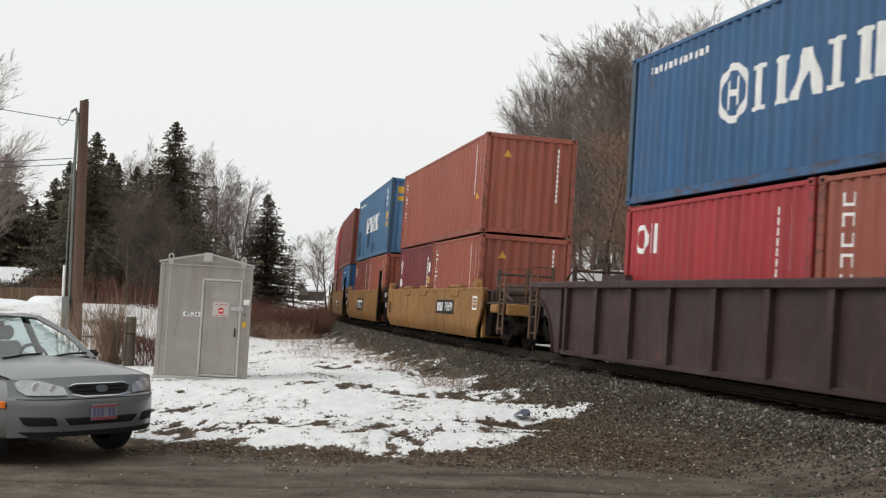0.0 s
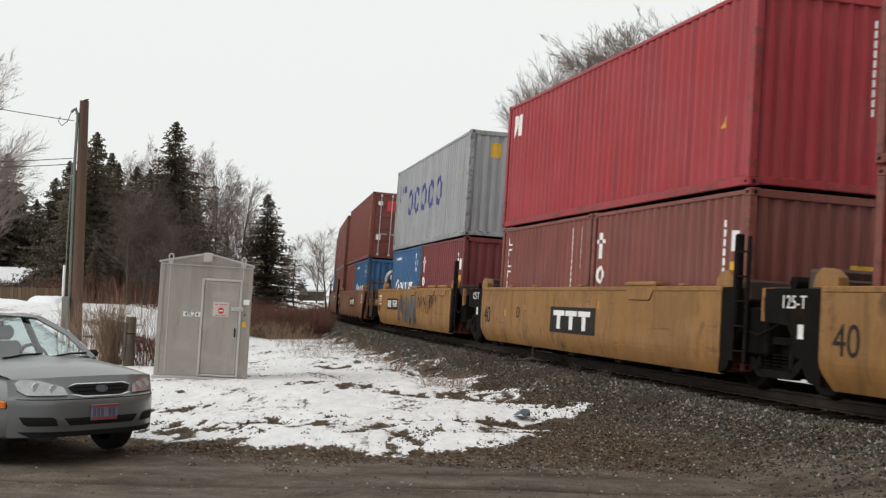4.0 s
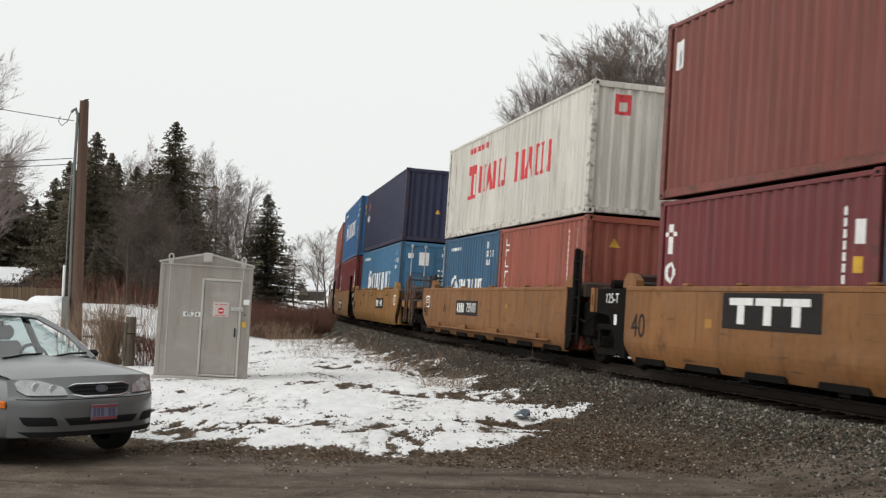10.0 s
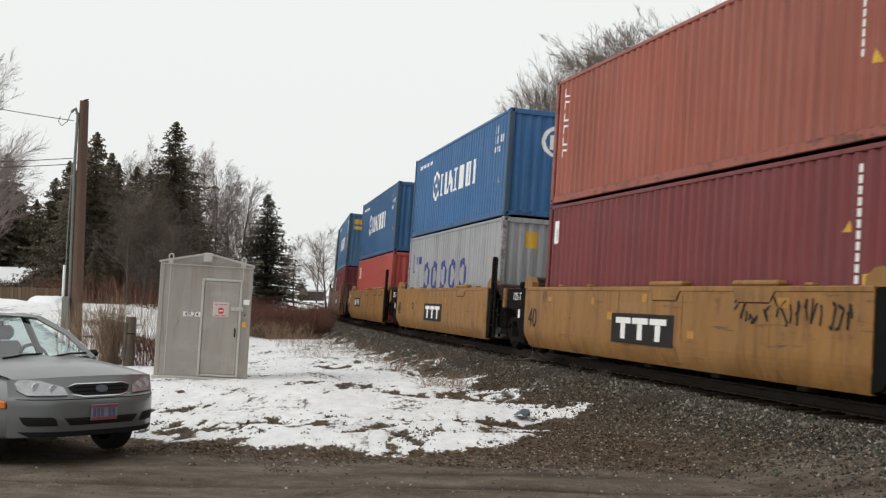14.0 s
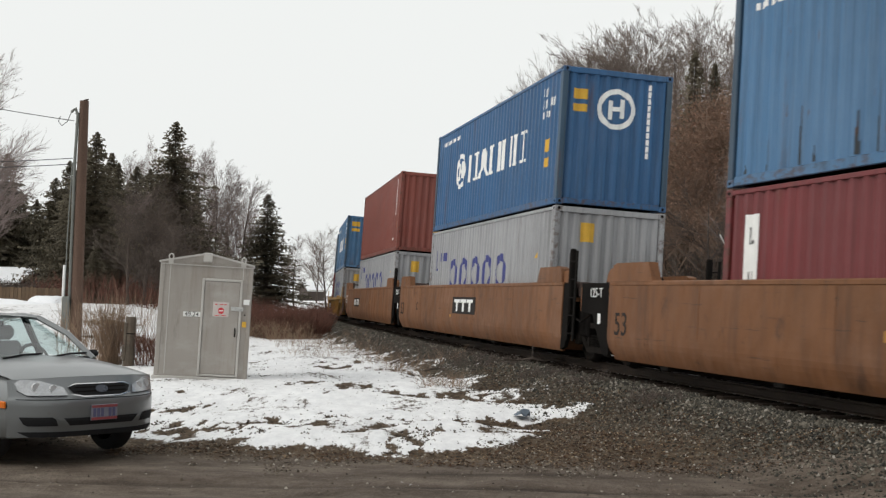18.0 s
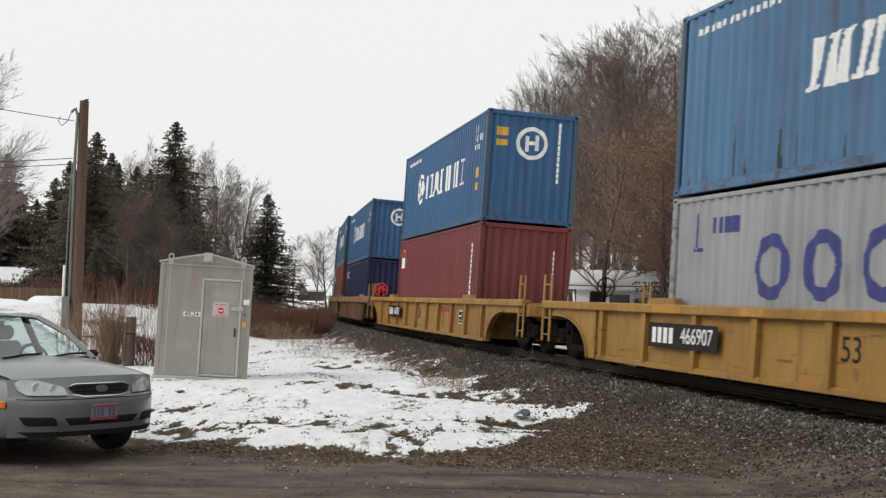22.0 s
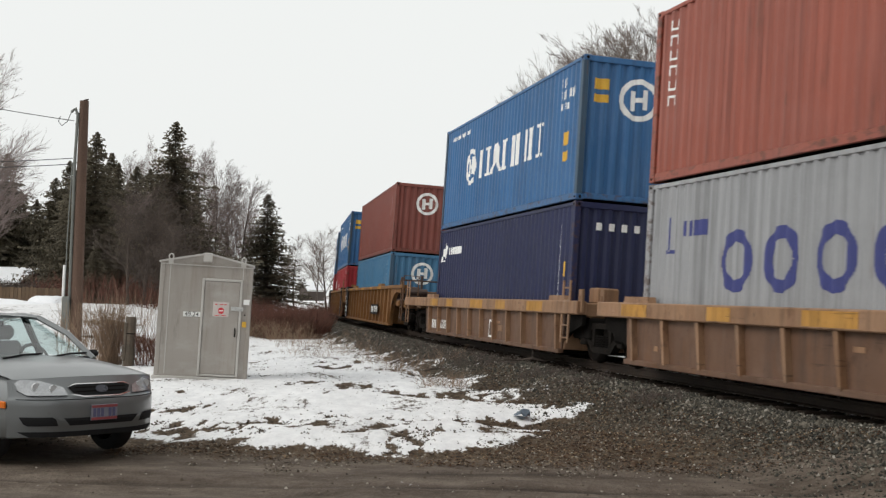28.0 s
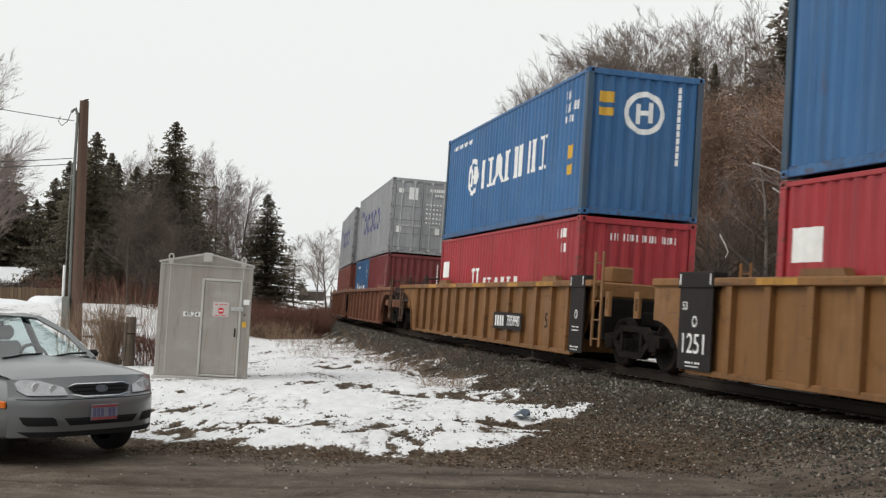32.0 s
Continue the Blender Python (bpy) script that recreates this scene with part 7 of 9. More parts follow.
def plant(proto, used, u, d, h, h0, turn, wide=1.0):
    """Stand a tree of height h at a bearing and depth; the prototype itself is used first."""
    x, y, z = place(u, d)
    k = h / TOP.get(proto.name, h0)
    m = Matrix.Translation((x, y, z - 0.05)) @ Matrix.Rotation(turn, 4, "Z") @ Matrix.Diagonal((k * wide, k * wide, k, 1))
    if proto not in used:
        used.add(proto)
        proto.matrix_basis = m
        return proto
    o = copy_thing(proto, Matrix.Identity(4))
    o.matrix_basis = m
    return o


def top_height(u, d, lift):
    """Height above its foot of a tree whose top stands lift (rise per metre of depth) over the eye."""
    return EYE + lift * d - place(u, d)[2]


USED = set()
SPRUCES = [conifer(1, 10, 3.1), conifer(2, 10, 2.6), conifer(3, 10, 3.7, "broad dark green spruce with ragged boughs")]
BROWNS = [bare_tree(20 + k, 10, limbs=19 + k % 3, spread=0.66, up=0.035, forks=(0, 7, 5, 3), least=0.0066) for k in range(4)]
PALES = [bare_tree(30 + k, 10, "birch_tree", "leafless pale birch with fine frosted twigs", BARK, PALETWIG, limbs=18, spread=0.5, up=0.02, forks=(0, 7, 6, 4), least=0.0058) for k in range(2)]
LEAFY = [bare_tree(40, 8, label="small tree holding rusty brown dry leaves", leaves=14000, leaf=DRYLEAF, twig=RUSTTWIG, limbs=18, spread=0.8, forks=(0, 6, 6, 3)),
         bare_tree(41, 8, label="small tree with dull olive and brown foliage", leaves=3000, leaf=OLIVE, limbs=16, spread=0.8),
         bare_tree(42, 8, label="small dark brown tree with withered leaves, some shade painted in", twig=BARK, leaves=4200, leaf=DARKLEAF, limbs=16, spread=0.8)]
SLIM = bare_tree(50, 10, label="slim leafless tree with a pale grey trunk", bark=GREYBARK, twig=PALETWIG, limbs=9, spread=0.9, forks=(0, 3, 4, 3), least=0.006)
F = 2146.4
# spruces: bearing, depth, top's rise
for k, (px, py, d, j, w) in enumerate([
        (305, 212, 62, 0, 1.4), (472, 342, 76, 1, 1.75), (165, 230, 54, 2, 1.15), (118, 282, 62, 0, 1.2), (192, 268, 60, 1, 1.4), (262, 296, 66, 2, 1.0),
        (225, 318, 70, 0, 1.4), (150, 258, 60, 0, 1.5), (95, 312, 60, 2, 1.2), (238, 292, 64, 0, 1.3), (62, 350, 62, 0, 1.4), (130, 300, 56, 2, 1.1), (205, 285, 58, 0, 1.2), (85, 352, 66, 2, 0.8), (48, 372, 64, 1, 1.4), (8, 268, 60, 0, 1.5), (34, 335, 62, 0, 1.4), (-10, 330, 68, 0, 1.4), (345, 330, 74, 1, 1.1), (60, 395, 74, 2, 1.2), (140, 325, 72, 2, 1.1), (232, 345, 76, 2, 1.1), (285, 330, 80, 2, 1.0), (350, 372, 84, 2, 1.0), (400, 410, 88, 2, 1.0), (15, 410, 70, 2, 1.2), (190, 340, 56, 2, 1.0), (250, 380, 58, 2, 0.9), (105, 330, 64, 2, 1.0), (215, 410, 52, 2, 0.9), (170, 420, 51, 2, 0.9), (300, 430, 58, 2, 0.9), (345, 440, 62, 2, 0.9),
        (1400, -12, 52, 0, 1.7), (1226, 84, 50, 1, 0.9), (1262, 108, 50, 1, 0.8), (1420, 78, 47, 1, 1.0), (1330, 230, 56, 2, 0.8), (1180, 300, 58, 0, 0.9)]):
    u, lift = (px - 784) / F, (527 + 0.0229 * (px - 784) - py) / F
    plant(SPRUCES[j], USED, u, d, top_height(u, d, lift), 10, k * 1.7, w)
# leafless trees beyond the line and round the yard
for k, (px, py, d, j) in enumerate([
        (944, 190, 84, 1), (1080, 58, 72, 3), (1112, 50, 70, 0), (1145, 40, 66, 1), (1170, 34, 64, 2), (975, 118, 80, 2), (1000, 98, 78, 1), (1026, 92, 76, 3), (1052, 72, 74, 2), (956, 165, 82, 3), (962, 140, 80, 0), (966, 150, 86, 1), (988, 88, 74, 2), (1012, 108, 84, 3), (1040, 76, 70, 0), (1066, 62, 76, 1), (1098, 48, 66, 2), (1128, 42, 64, 3),
        (1188, 28, 60, 1), (1214, 36, 66, 2), (1250, 12, 58, 3), (1303, 12, 56, 1), (1352, -8, 52, 3),
        (1432, -14, 54, 0), (1466, -24, 48, 1), (1530, -34, 52, 3), (1562, -22, 47, 0), (1600, -30, 50, 1), (1640, -30, 48, 2), (940, 215, 92, 2),
        (1085, 150, 56, 1), (1205, 120, 52, 3), (1265, 130, 50, 2), (1380, 90, 46, 0), (1575, 40, 43, 3), (1000, 190, 64, 0), (1050, 180, 60, 2),
        (580, 396, 128, 0), (562, 424, 140, 1), (522, 414, 92, 2), (510, 440, 100, 3), (598, 420, 150, 2)]):
    u, lift = (px - 784) / F, (527 + 0.0229 * (px - 784) - py) / F
    plant(BROWNS[j], USED, u, d, top_height(u, d, lift), 9.6, k * 2.3, 0.85 if 900 < px < 1060 else 1.05)
for k, (px, py, d, j) in enumerate([
        (270, 236, 72, 0), (245, 268, 68, 1), (338, 252, 74, 0), (366, 262, 78, 1), (384, 300, 72, 0), (404, 310, 80, 1), (426, 308, 76, 0), (440, 345, 84, 1),
        (322, 262, 70, 1), (-62, 85, 36, 0), (-20, 215, 50, 1), (215, 300, 66, 0), (235, 330, 58, 1), (200, 345, 56, 0)]):
    u, lift = (px - 784) / F, (527 + 0.0229 * (px - 784) - py) / F
    plant(PALES[j], USED, u, d, top_height(u, d, lift), 9.6, k * 1.9)
# low trees right of px 1240 hold the wood's shade in their leaf colour
for k, (px, py, d, j) in enumerate([
        (1075, 230, 50, 0), (1120, 270, 56, 1), (1170, 215, 45, 0), (1225, 220, 46, 0), (1275, 175, 44, 0), (1320, 165, 46, 0), (1360, 185, 42, 0), (1410, 200, 43, 0), (1455, 170, 44, 0),
        (1500, 175, 41, 0), (1545, 150, 42, 0), (1600, 160, 42, 0), (1395, 150, 44, 0), (1475, 140, 43, 0), (1300, 150, 45, 0), (1035, 290, 56, 1), (1250, 300, 40, 2), (1340, 330, 39, 2), (1440, 340, 38, 2), (1530, 330, 38, 2), (1290, 380, 39, 2), (1390, 390, 38, 2), (1490, 390, 38, 2), (990, 330, 64, 0), (215, 345, 56, 2), (248, 335, 60, 2), (275, 370, 58, 2), (230, 400, 54, 2), (265, 430, 53, 2), (320, 420, 56, 2), (175, 400, 55, 2), (258, 315, 50, 2), (288, 345, 49, 2), (228, 350, 48, 2), (325, 350, 52, 2), (310, 390, 47, 2), (200, 560, 27, 0), (243, 588, 26.6, 2)]):
    u, lift = (px - 784) / F, (527 + 0.0229 * (px - 784) - py) / F
    plant(LEAFY[j], USED, u, d, top_height(u, d, lift), 7.7, k * 2.1, 1.25)

for k, (px, py, d) in enumerate([(1472, 20, 38), (1510, 150, 37), (1544, 250, 37), (1352, 200, 38.5)]):
    u, lift = (px - 784) / F, (527 + 0.0229 * (px - 784) - py) / F
    plant(SLIM, USED, u, d, top_height(u, d, lift), 9.6, k * 2.6)

# white fallen limbs among the trees
for pts in ([(1366, 332), (1400, 352), (1432, 366), (1462, 388)], [(1274, 415), (1283, 432), (1289, 446), (1284, 456)], [(1330, 287), (1370, 300), (1400, 316), (1418, 340)]):
    s = Shape()
    w = [Vector(((px - 784) / F * 37, 37.0, EYE + (527 + 0.0229 * (px - 784) - py) / F * 37)) for px, py in pts]
    for i, (p, q) in enumerate(zip(w, w[1:])):
        stick(s, p, q, 0.024 - 0.005 * i, 0.020 - 0.005 * i, 6)
    o = part("broken_branch", s, BIRCH, None)
    tagged(o, "bent white broken branch hanging among the trees", "branch", "broken branches")


# ---- thickets and dry weeds ----
def thicket(name, label, spots, n, lo, hi, material, seed, fan=0.35, r=0.006, forks=2, category="bush"):
    rng = random.Random(seed)
    s = Shape()
    for _ in range(n):
        cx, cy, rad = rng.choice(spots)
        a, k = rng.uniform(0, 6.28), rad * math.sqrt(rng.random())
        x, y = cx + k * math.cos(a), cy + k * math.sin(a)
        p = Vector((x, y, float(rng.uniform(-0.03, 0.0)) + GZ(x, y)))
        h = rng.uniform(lo, hi)
        d = Vector((rng.gauss(0, fan), rng.gauss(0, fan), 1)).normalized()
        q = p + d * h * 0.6
        stick(s, p, q, r, r * 0.7)
        for _ in range(forks):
            d2 = (d + Vector((rng.gauss(0, fan * 1.3), rng.gauss(0, fan * 1.3), rng.uniform(-0.1, 0.2)))).normalized()
            stick(s, q, q + d2 * h * rng.uniform(0.3, 0.6), r * 0.7, r * 0.3)
    o = new(name, s.mesh(name, material))
    return tagged(o, label, category, kind="stuff")


GZ_CACHE = {}


def GZ(x, y):
    k = (round(x * 2), round(y * 2))
    if k not in GZ_CACHE:
        GZ_CACHE[k] = float(ground_z(k[0] / 2, k[1] / 2))
    return GZ_CACHE[k]


thicket("red_brown_thicket", "dense reddish-brown leafless bushes at the snow's edge", [(-7.3, 47, 0.9), (-6.3, 47, 1.0), (-5.5, 47.5, 0.9), (-5.4, 51, 0.8), (-7.6, 52, 1.6), (-6.7, 56, 1.4), (-5.7, 50, 0.7), (-5.9, 47, 0.6)], 3300, 0.35, 1.35, REDTWIG, 51, 0.45, 0.009, 3)
thicket("dry_weeds", "ragged tan grass and stems among the red brush", [(-7.0, 45.5, 1.0), (-7.6, 46.5, 0.8), (-5.6, 45.0, 0.8)], 420, 0.25, 1.0, STRAW, 57, 0.5, 0.007, 2, "weeds")
thicket("red_brown_thicket", "low reddish-brown brush below the dark trees", [(-9, 50, 2.5), (-12.5, 50, 2.5), (-15.5, 51, 2.2), (-11, 56, 3.0), (-8.2, 60, 3.0)], 1300, 0.5, 1.4, REDTWIG, 52, 0.3, 0.011, 3)
thicket("dry_weeds", "tall dry tan weeds standing in the snow", [(-7.6, 26.5, 0.7), (-6.9, 27.5, 0.8), (-6.0, 27.0, 0.5), (-8.2, 28.5, 0.8), (-7.15, 26.2, 0.22), (-7.15, 26.2, 0.2), (-7.1, 26.2, 0.2), (-7.3, 26.3, 0.25), (-6.95, 26.3, 0.2)], 400, 0.5, 1.6, STRAW, 53, 0.2, 0.006, 3, "weeds")
thicket("seedy_weeds", "dark red-brown seed heads of weeds beside a post", [(-6.15, 25.9, 0.25), (-6.3, 25.8, 0.2), (-5.95, 26.0, 0.2)], 80, 0.5, 0.95, REDTWIG, 61, 0.35, 0.006, 5, "weeds")
thicket("dry_weeds", "thin dry grass and stalks along the ballast's foot", [(-2.2, 34, 0.8), (-2.8, 37, 0.9), (-3.4, 41, 1.0), (-1.4, 30, 0.6), (-0.8, 26.5, 0.6), (-4.0, 45, 1.0), (0.1, 22.5, 0.5), (-3.4, 33, 0.9), (-4.2, 38, 1.0), (-5.0, 42, 1.0), (-0.2, 28, 0.8)], 1100, 0.1, 0.40, STRAW, 54, 0.5, 0.004, 2, "weeds")
thicket("dry_weeds", "dark dead stems and twigs on the ballast slope", [(1.3, 25.5, 0.6), (0.4, 28.5, 0.7), (2.0, 22.5, 0.6), (-0.6, 31.5, 0.8), (2.4, 20.5, 0.5), (-1.6, 36, 0.9), (3.0, 17.5, 0.5), (-0.2, 29.5, 0.8), (-1.1, 33.5, 0.8), (-2.1, 38.5, 0.9), (-2.8, 42, 1.0), (-3.6, 46, 1.1), (0.7, 26.5, 0.7)], 1500, 0.07, 0.30, BARK, 56, 0.9, 0.006, 3, "weeds")
thicket("dark_brush", "dark leafless brush along the far side of the line", [(8 + 1.4 * k, 40 + (k % 3) * 2.0, 2.0) for k in range(9)] + [(3.2, 58, 2.5), (1.5, 62, 3.0)], 3000, 0.7, 2.2, BARK, 55, 0.35, 0.012, 3)


# ---- things in the yard ----
ALU = mat("dull_aluminium_sheet", (0.335, 0.308, 0.278), 0.5, 0.3, 0.12, 1.2, 50, 0.05, GRIME, 0.25, 1.6, 5, shift=True)
layer(ALU, (0.20, 0.155, 0.12), (4, 4, 0.3), 1.6, 0.50, 0.75, 0.55)
layer(ALU, (0.50, 0.49, 0.47), (0.8, 1, 1.5), 1.3, 0.5, 0.75, 0.5)
ALUTRIM = mat("bright_aluminium_trim", (0.50, 0.48, 0.45), 0.42, 0.5, 0.06, 3, 50, 0.04)
FADEDSIGN = mat("sun_faded_sign_white", (0.52, 0.47, 0.44), 0.6, 0, 0.1, 6, 60, 0.03, GRIME, 0.2, 8)
GREENGREY = mat("grey_green_conduit_paint", (0.165, 0.172, 0.158), 0.6, 0.1, 0.15, 4, 50, 0.05, GRIME, 0.25, 3)


def cabinet():
    """A lineside equipment house: sheet walls, gable roof, framed door with its fittings."""
    c = thing("equipment_cabinet", "grey aluminium lineside equipment cabinet with gabled roof, leaning slightly", "equipment cabinet")
    w, dp, h = 0.91, 0.9, 2.27
    part("base_skid", Shape().cbox(-w - 0.05, w + 0.02, -dp - 0.05, dp + 0.02, -0.06, 0.06, 0.015), ALUTRIM, c)
    part("front_wall", Shape().box(-w + 0.06, w - 0.06, -dp, -dp + 0.03, 0.06, h), ALU, c)
    part("rear_wall", Shape().box(-w + 0.06, w - 0.06, dp - 0.03, dp, 0.06, h), ALU, c)
    for sx in (-1, 1):
        part("side_wall", Shape().box(sx * w - 0.015, sx * w + 0.015, -dp + 0.04, dp - 0.04, 0.06, h), ALU, c)
        for sy in (-1, 1):
            part("corner_angle", Shape().cbox(sx * (w - 0.035) - 0.045, sx * (w - 0.035) + 0.045, sy * (dp - 0.03) - 0.045, sy * (dp - 0.03) + 0.045, 0.06, h, 0.01), ALU, c)
    part("panel_seam", Shape().box(-0.73, -0.715, -dp - 0.008, -dp, 0.1, h - 0.02), ALUTRIM, c)
    part("panel_seam", Shape().box(0.715, 0.73, -dp - 0.008, -dp, 0.1, h - 0.02), ALUTRIM, c)
    part("gable", Shape().prism([(-w, h), (w, h), (0.08, h + 0.16), (-0.08, h + 0.16)], -dp - 0.012, -dp + 0.02, "y"), ALU, c)
    part("gable", Shape().prism([(-w, h), (w, h), (0.08, h + 0.16), (-0.08, h + 0.16)], dp - 0.02, dp + 0.012, "y"), ALU, c)
    for sx in (-1, 1):
        part("roof_slope", Shape().prism([(sx * (w + 0.04), h - 0.03), (sx * (w + 0.04), h + 0.005), (0, h + 0.205), (0, h + 0.17)], -dp - 0.05, dp + 0.05, "y"), ALUTRIM, c)
        eye = Shape()
        n = 12
        for i in range(n):
            a, b = 2 * math.pi * i / n, 2 * math.pi * (i + 1) / n
            eye.tube((sx * 0.72 + 0.045 * math.cos(a), -dp - 0.02, h + 0.09 + 0.055 * math.sin(a)), (sx * 0.72 + 0.045 * math.cos(b), -dp - 0.02, h + 0.09 + 0.055 * math.sin(b)), 0.014, 6)
        part("lifting_eye", eye.cbox(sx * 0.72 - 0.05, sx * 0.72 + 0.05, -dp - 0.03, -dp, h - 0.06, h + 0.045, 0.008), ALUTRIM, c)
    part("ridge_vent", Shape().cbox(-0.09, 0.09, -dp - 0.06, -dp - 0.01, h + 0.02, h + 0.2, 0.015), ALUTRIM, c)
    part("drip_edge", Shape().box(-w, w, -dp - 0.035, -dp, h - 0.06, h - 0.045), ALUTRIM, c)
    # the door and its frame
    x0, x1, z0, z1 = -0.03, 0.68, 0.12, 1.93
    for nm, b in (("door_frame", (x0 - 0.05, x0, z0 - 0.04, z1 + 0.05)), ("door_frame", (x1, x1 + 0.05, z0 - 0.04, z1 + 0.05)), ("door_frame", (x0, x1, z1, z1 + 0.05)), ("door_frame", (x0, x1, z0 - 0.04, z0))):
        part(nm, Shape().cbox(b[0], b[1], -dp - 0.035, -dp, b[2], b[3], 0.006), ALUTRIM, c)
    d = part("door", Shape().cbox(x0 + 0.006, x1 - 0.006, -dp - 0.022, -dp - 0.002, z0 + 0.006, z1 - 0.006, 0.006), ALU, c)
    for z in (0.28, 0.95, 1.75):
        part("hinge", Shape().tube((x0 - 0.02, -dp - 0.04, z - 0.07), (x0 - 0.02, -dp - 0.04, z + 0.07), 0.016, 8), ALUTRIM, d)
    part("handle", Shape().cbox(x1 - 0.07, x1 - 0.045, -dp - 0.06, -dp - 0.02, 0.86, 1.04, 0.008), FRAME_DARK, d, "dark pull handle")
    part("hasp_box", Shape().cbox(x1 - 0.16, x1 + 0.09, -dp - 0.06, -dp - 0.022, 1.37, 1.45, 0.01), FRAME_GALV, d)
    part("padlock", Shape().cbox(x1 - 0.02, x1 + 0.04, -dp - 0.085, -dp - 0.06, 1.375, 1.44, 0.008), FRAME_GALV, d)
    sg = part("warning_sign", Shape().cbox(0.16, 0.48, -dp - 0.03, -dp - 0.022, 1.24, 1.53, 0.004), FADEDSIGN, d, "white warning sign with a red no-entry disc")
    part("disc", Shape().tube((0.325, -dp - 0.036, 1.36), (0.325, -dp - 0.03, 1.36), 0.062, 24), SIGNRED, sg)
    part("bar", Shape().box(0.285, 0.365, -dp - 0.04, -dp - 0.036, 1.348, 1.372), WHITE, sg)
    part("caption", graphic(dashes(0.2, 0.44, 1.472, 1.49, 8, 0.3) + dashes(0.2, 0.44, 1.262, 1.275, 9, 0.3), "flat", dp + 0.032, grow=0), SIGNRED, sg)
    nb = part("number_plaque", Shape().cbox(-0.42, -0.08, -dp - 0.014, -dp, 1.215, 1.31, 0.004), WHITE, c, "white plaque with dark milepost figures")
    tx = part("lettering", lettering("49.24", 0.125, FRAME_DARK), FRAME_DARK, nb)
    tx.location = (-0.25, -dp - 0.018, 1.262)
    part("white_notice", Shape().box(0.76, 0.88, -dp - 0.052, -dp - 0.048, 1.5, 1.6), WHITE, c)
    part("yellow_sticker", Shape().box(0.755, 0.84, -dp - 0.052, -dp - 0.048, 1.06, 1.17), SIGNYEL, c)
    part("latch_eye", Shape().tube((0.8, -dp - 0.07, 1.30), (0.8, -dp - 0.045, 1.30), 0.018, 8), FRAME_DARK, c)
    x, y = -4.665, 23.8
    c.matrix_basis = Matrix.Translation((x, y, -0.10)) @ Matrix.Rotation(radians(9.5), 4, "Z") @ Matrix.Rotation(radians(2.0), 4, "Y") @ Matrix.Diagonal((0.938, 0.952, 0.972, 1))
    return c


cabinet()

POLEWOOD = mat("weathered_brown_pole_timber", (0.112, 0.068, 0.049), 0.9, 0, 0.3, 2, 40, 0.3, (0.06, 0.045, 0.03), 0.3, 1.2, 8)
WIRE = mat("black_cable", (0.03, 0.03, 0.03), 0.6, 0, 0.1, 5, 50, 0)


def utility_pole():
    p = thing("utility_pole", "weathered brown timber utility pole with service conduit and wires", "utility pole")
    s = Shape()
    stick(s, Vector((0, 0, -0.3)), Vector((0.02, 0, 6.6)), 0.165, 0.12, 14)
    s.add([Vector((0.02 + 0.12 * math.cos(2 * math.pi * i / 14), 0.12 * math.sin(2 * math.pi * i / 14), 6.6 + 0.06 * math.cos(2 * math.pi * i / 14))) for i in range(14)], [tuple(range(14))])
    part("pole_shaft", s, POLEWOOD, p)
    part("service_conduit", Shape().pipe([(-0.185, -0.07, 0.6), (-0.165, -0.07, 4.9), (-0.125, -0.07, 6.2), (-0.19, -0.07, 6.38), (-0.30, -0.07, 6.28)], 0.042, 8), GREENGREY, p, "grey-green conduit with a bent weatherhead")
    part("drip_loop", Shape().pipe([(-0.30, -0.07, 6.28), (-0.40, -0.07, 6.02), (-0.55, -0.07, 5.90), (-0.66, -0.04, 6.02), (-0.62, 0.0, 6.16)], 0.011, 6), WIRE, p)
    part("second_conduit", Shape().pipe([(-0.32, -0.1, 0.2), (-0.28, -0.1, 3.0), (-0.22, -0.08, 4.9)], 0.018, 8), GREENGREY, p)
    part("guy_guard", Shape().tube((-0.36, -0.12, 0.05), (-0.33, -0.12, 2.1), 0.036, 8), WHITE, p, "white plastic guard tube")
    part("meter_box", Shape().cbox(-0.34, -0.14, -0.22, -0.02, 0.35, 1.25, 0.02), GREENGREY, p)
    for z in (6.25, 5.95):
        part("insulator", lathe([(0.0, -0.05), (0.035, -0.05), (0.045, -0.02), (0.03, 0.0), (0.045, 0.02), (0.035, 0.05), (0, 0.05)], 10), FRAME_DARK, p).location = (-0.16, 0, z)
    x, y = -9.92, 33.0
    p.matrix_basis = Matrix.Translation((x, y, GZ(x, y)))
    for za, zb, sag, n in ((6.05, 9.5, 0.30, 1), (5.02, 5.5, 0.2, 2), (4.86, 5.34, 0.2, 3)):
        s = Shape()
        a, b = Vector((x - 0.25, y, GZ(x, y) + za)), Vector((x - 14, y + 6, GZ(x, y) + zb))
        pts = []
        for i in range(15):
            t = i / 14
            q = a.lerp(b, t)
            q.z -= sag * 4 * t * (1 - t)
            pts.append(tuple(q))
        w = part("overhead_wire", s.pipe(pts, 0.011, 5), WIRE, None)
        tagged(w, "thin dark overhead service wire running from the pole", "wire", "overhead wires")


utility_pole()

OLDWOOD = mat("old_grey_brown_timber", (0.105, 0.084, 0.064), 0.9, 0, 0.3, 3, 40, 0.35)
post = thing("wooden_post", "short weathered timber post standing among dry weeds", "post")
part("post_shaft", Shape().tube((0.0, 0.0, -0.3), (0.01, 0.0, 1.12), 0.118, 12, 0.105).cbox(-0.10, -0.04, -0.115, -0.07, 0.2, 1.0, 0.01), OLDWOOD, post)
part("wire_band", Shape().tube((0.003, 0, 0.76), (0.003, 0, 0.78), 0.119, 12), FRAME_DARK, post)
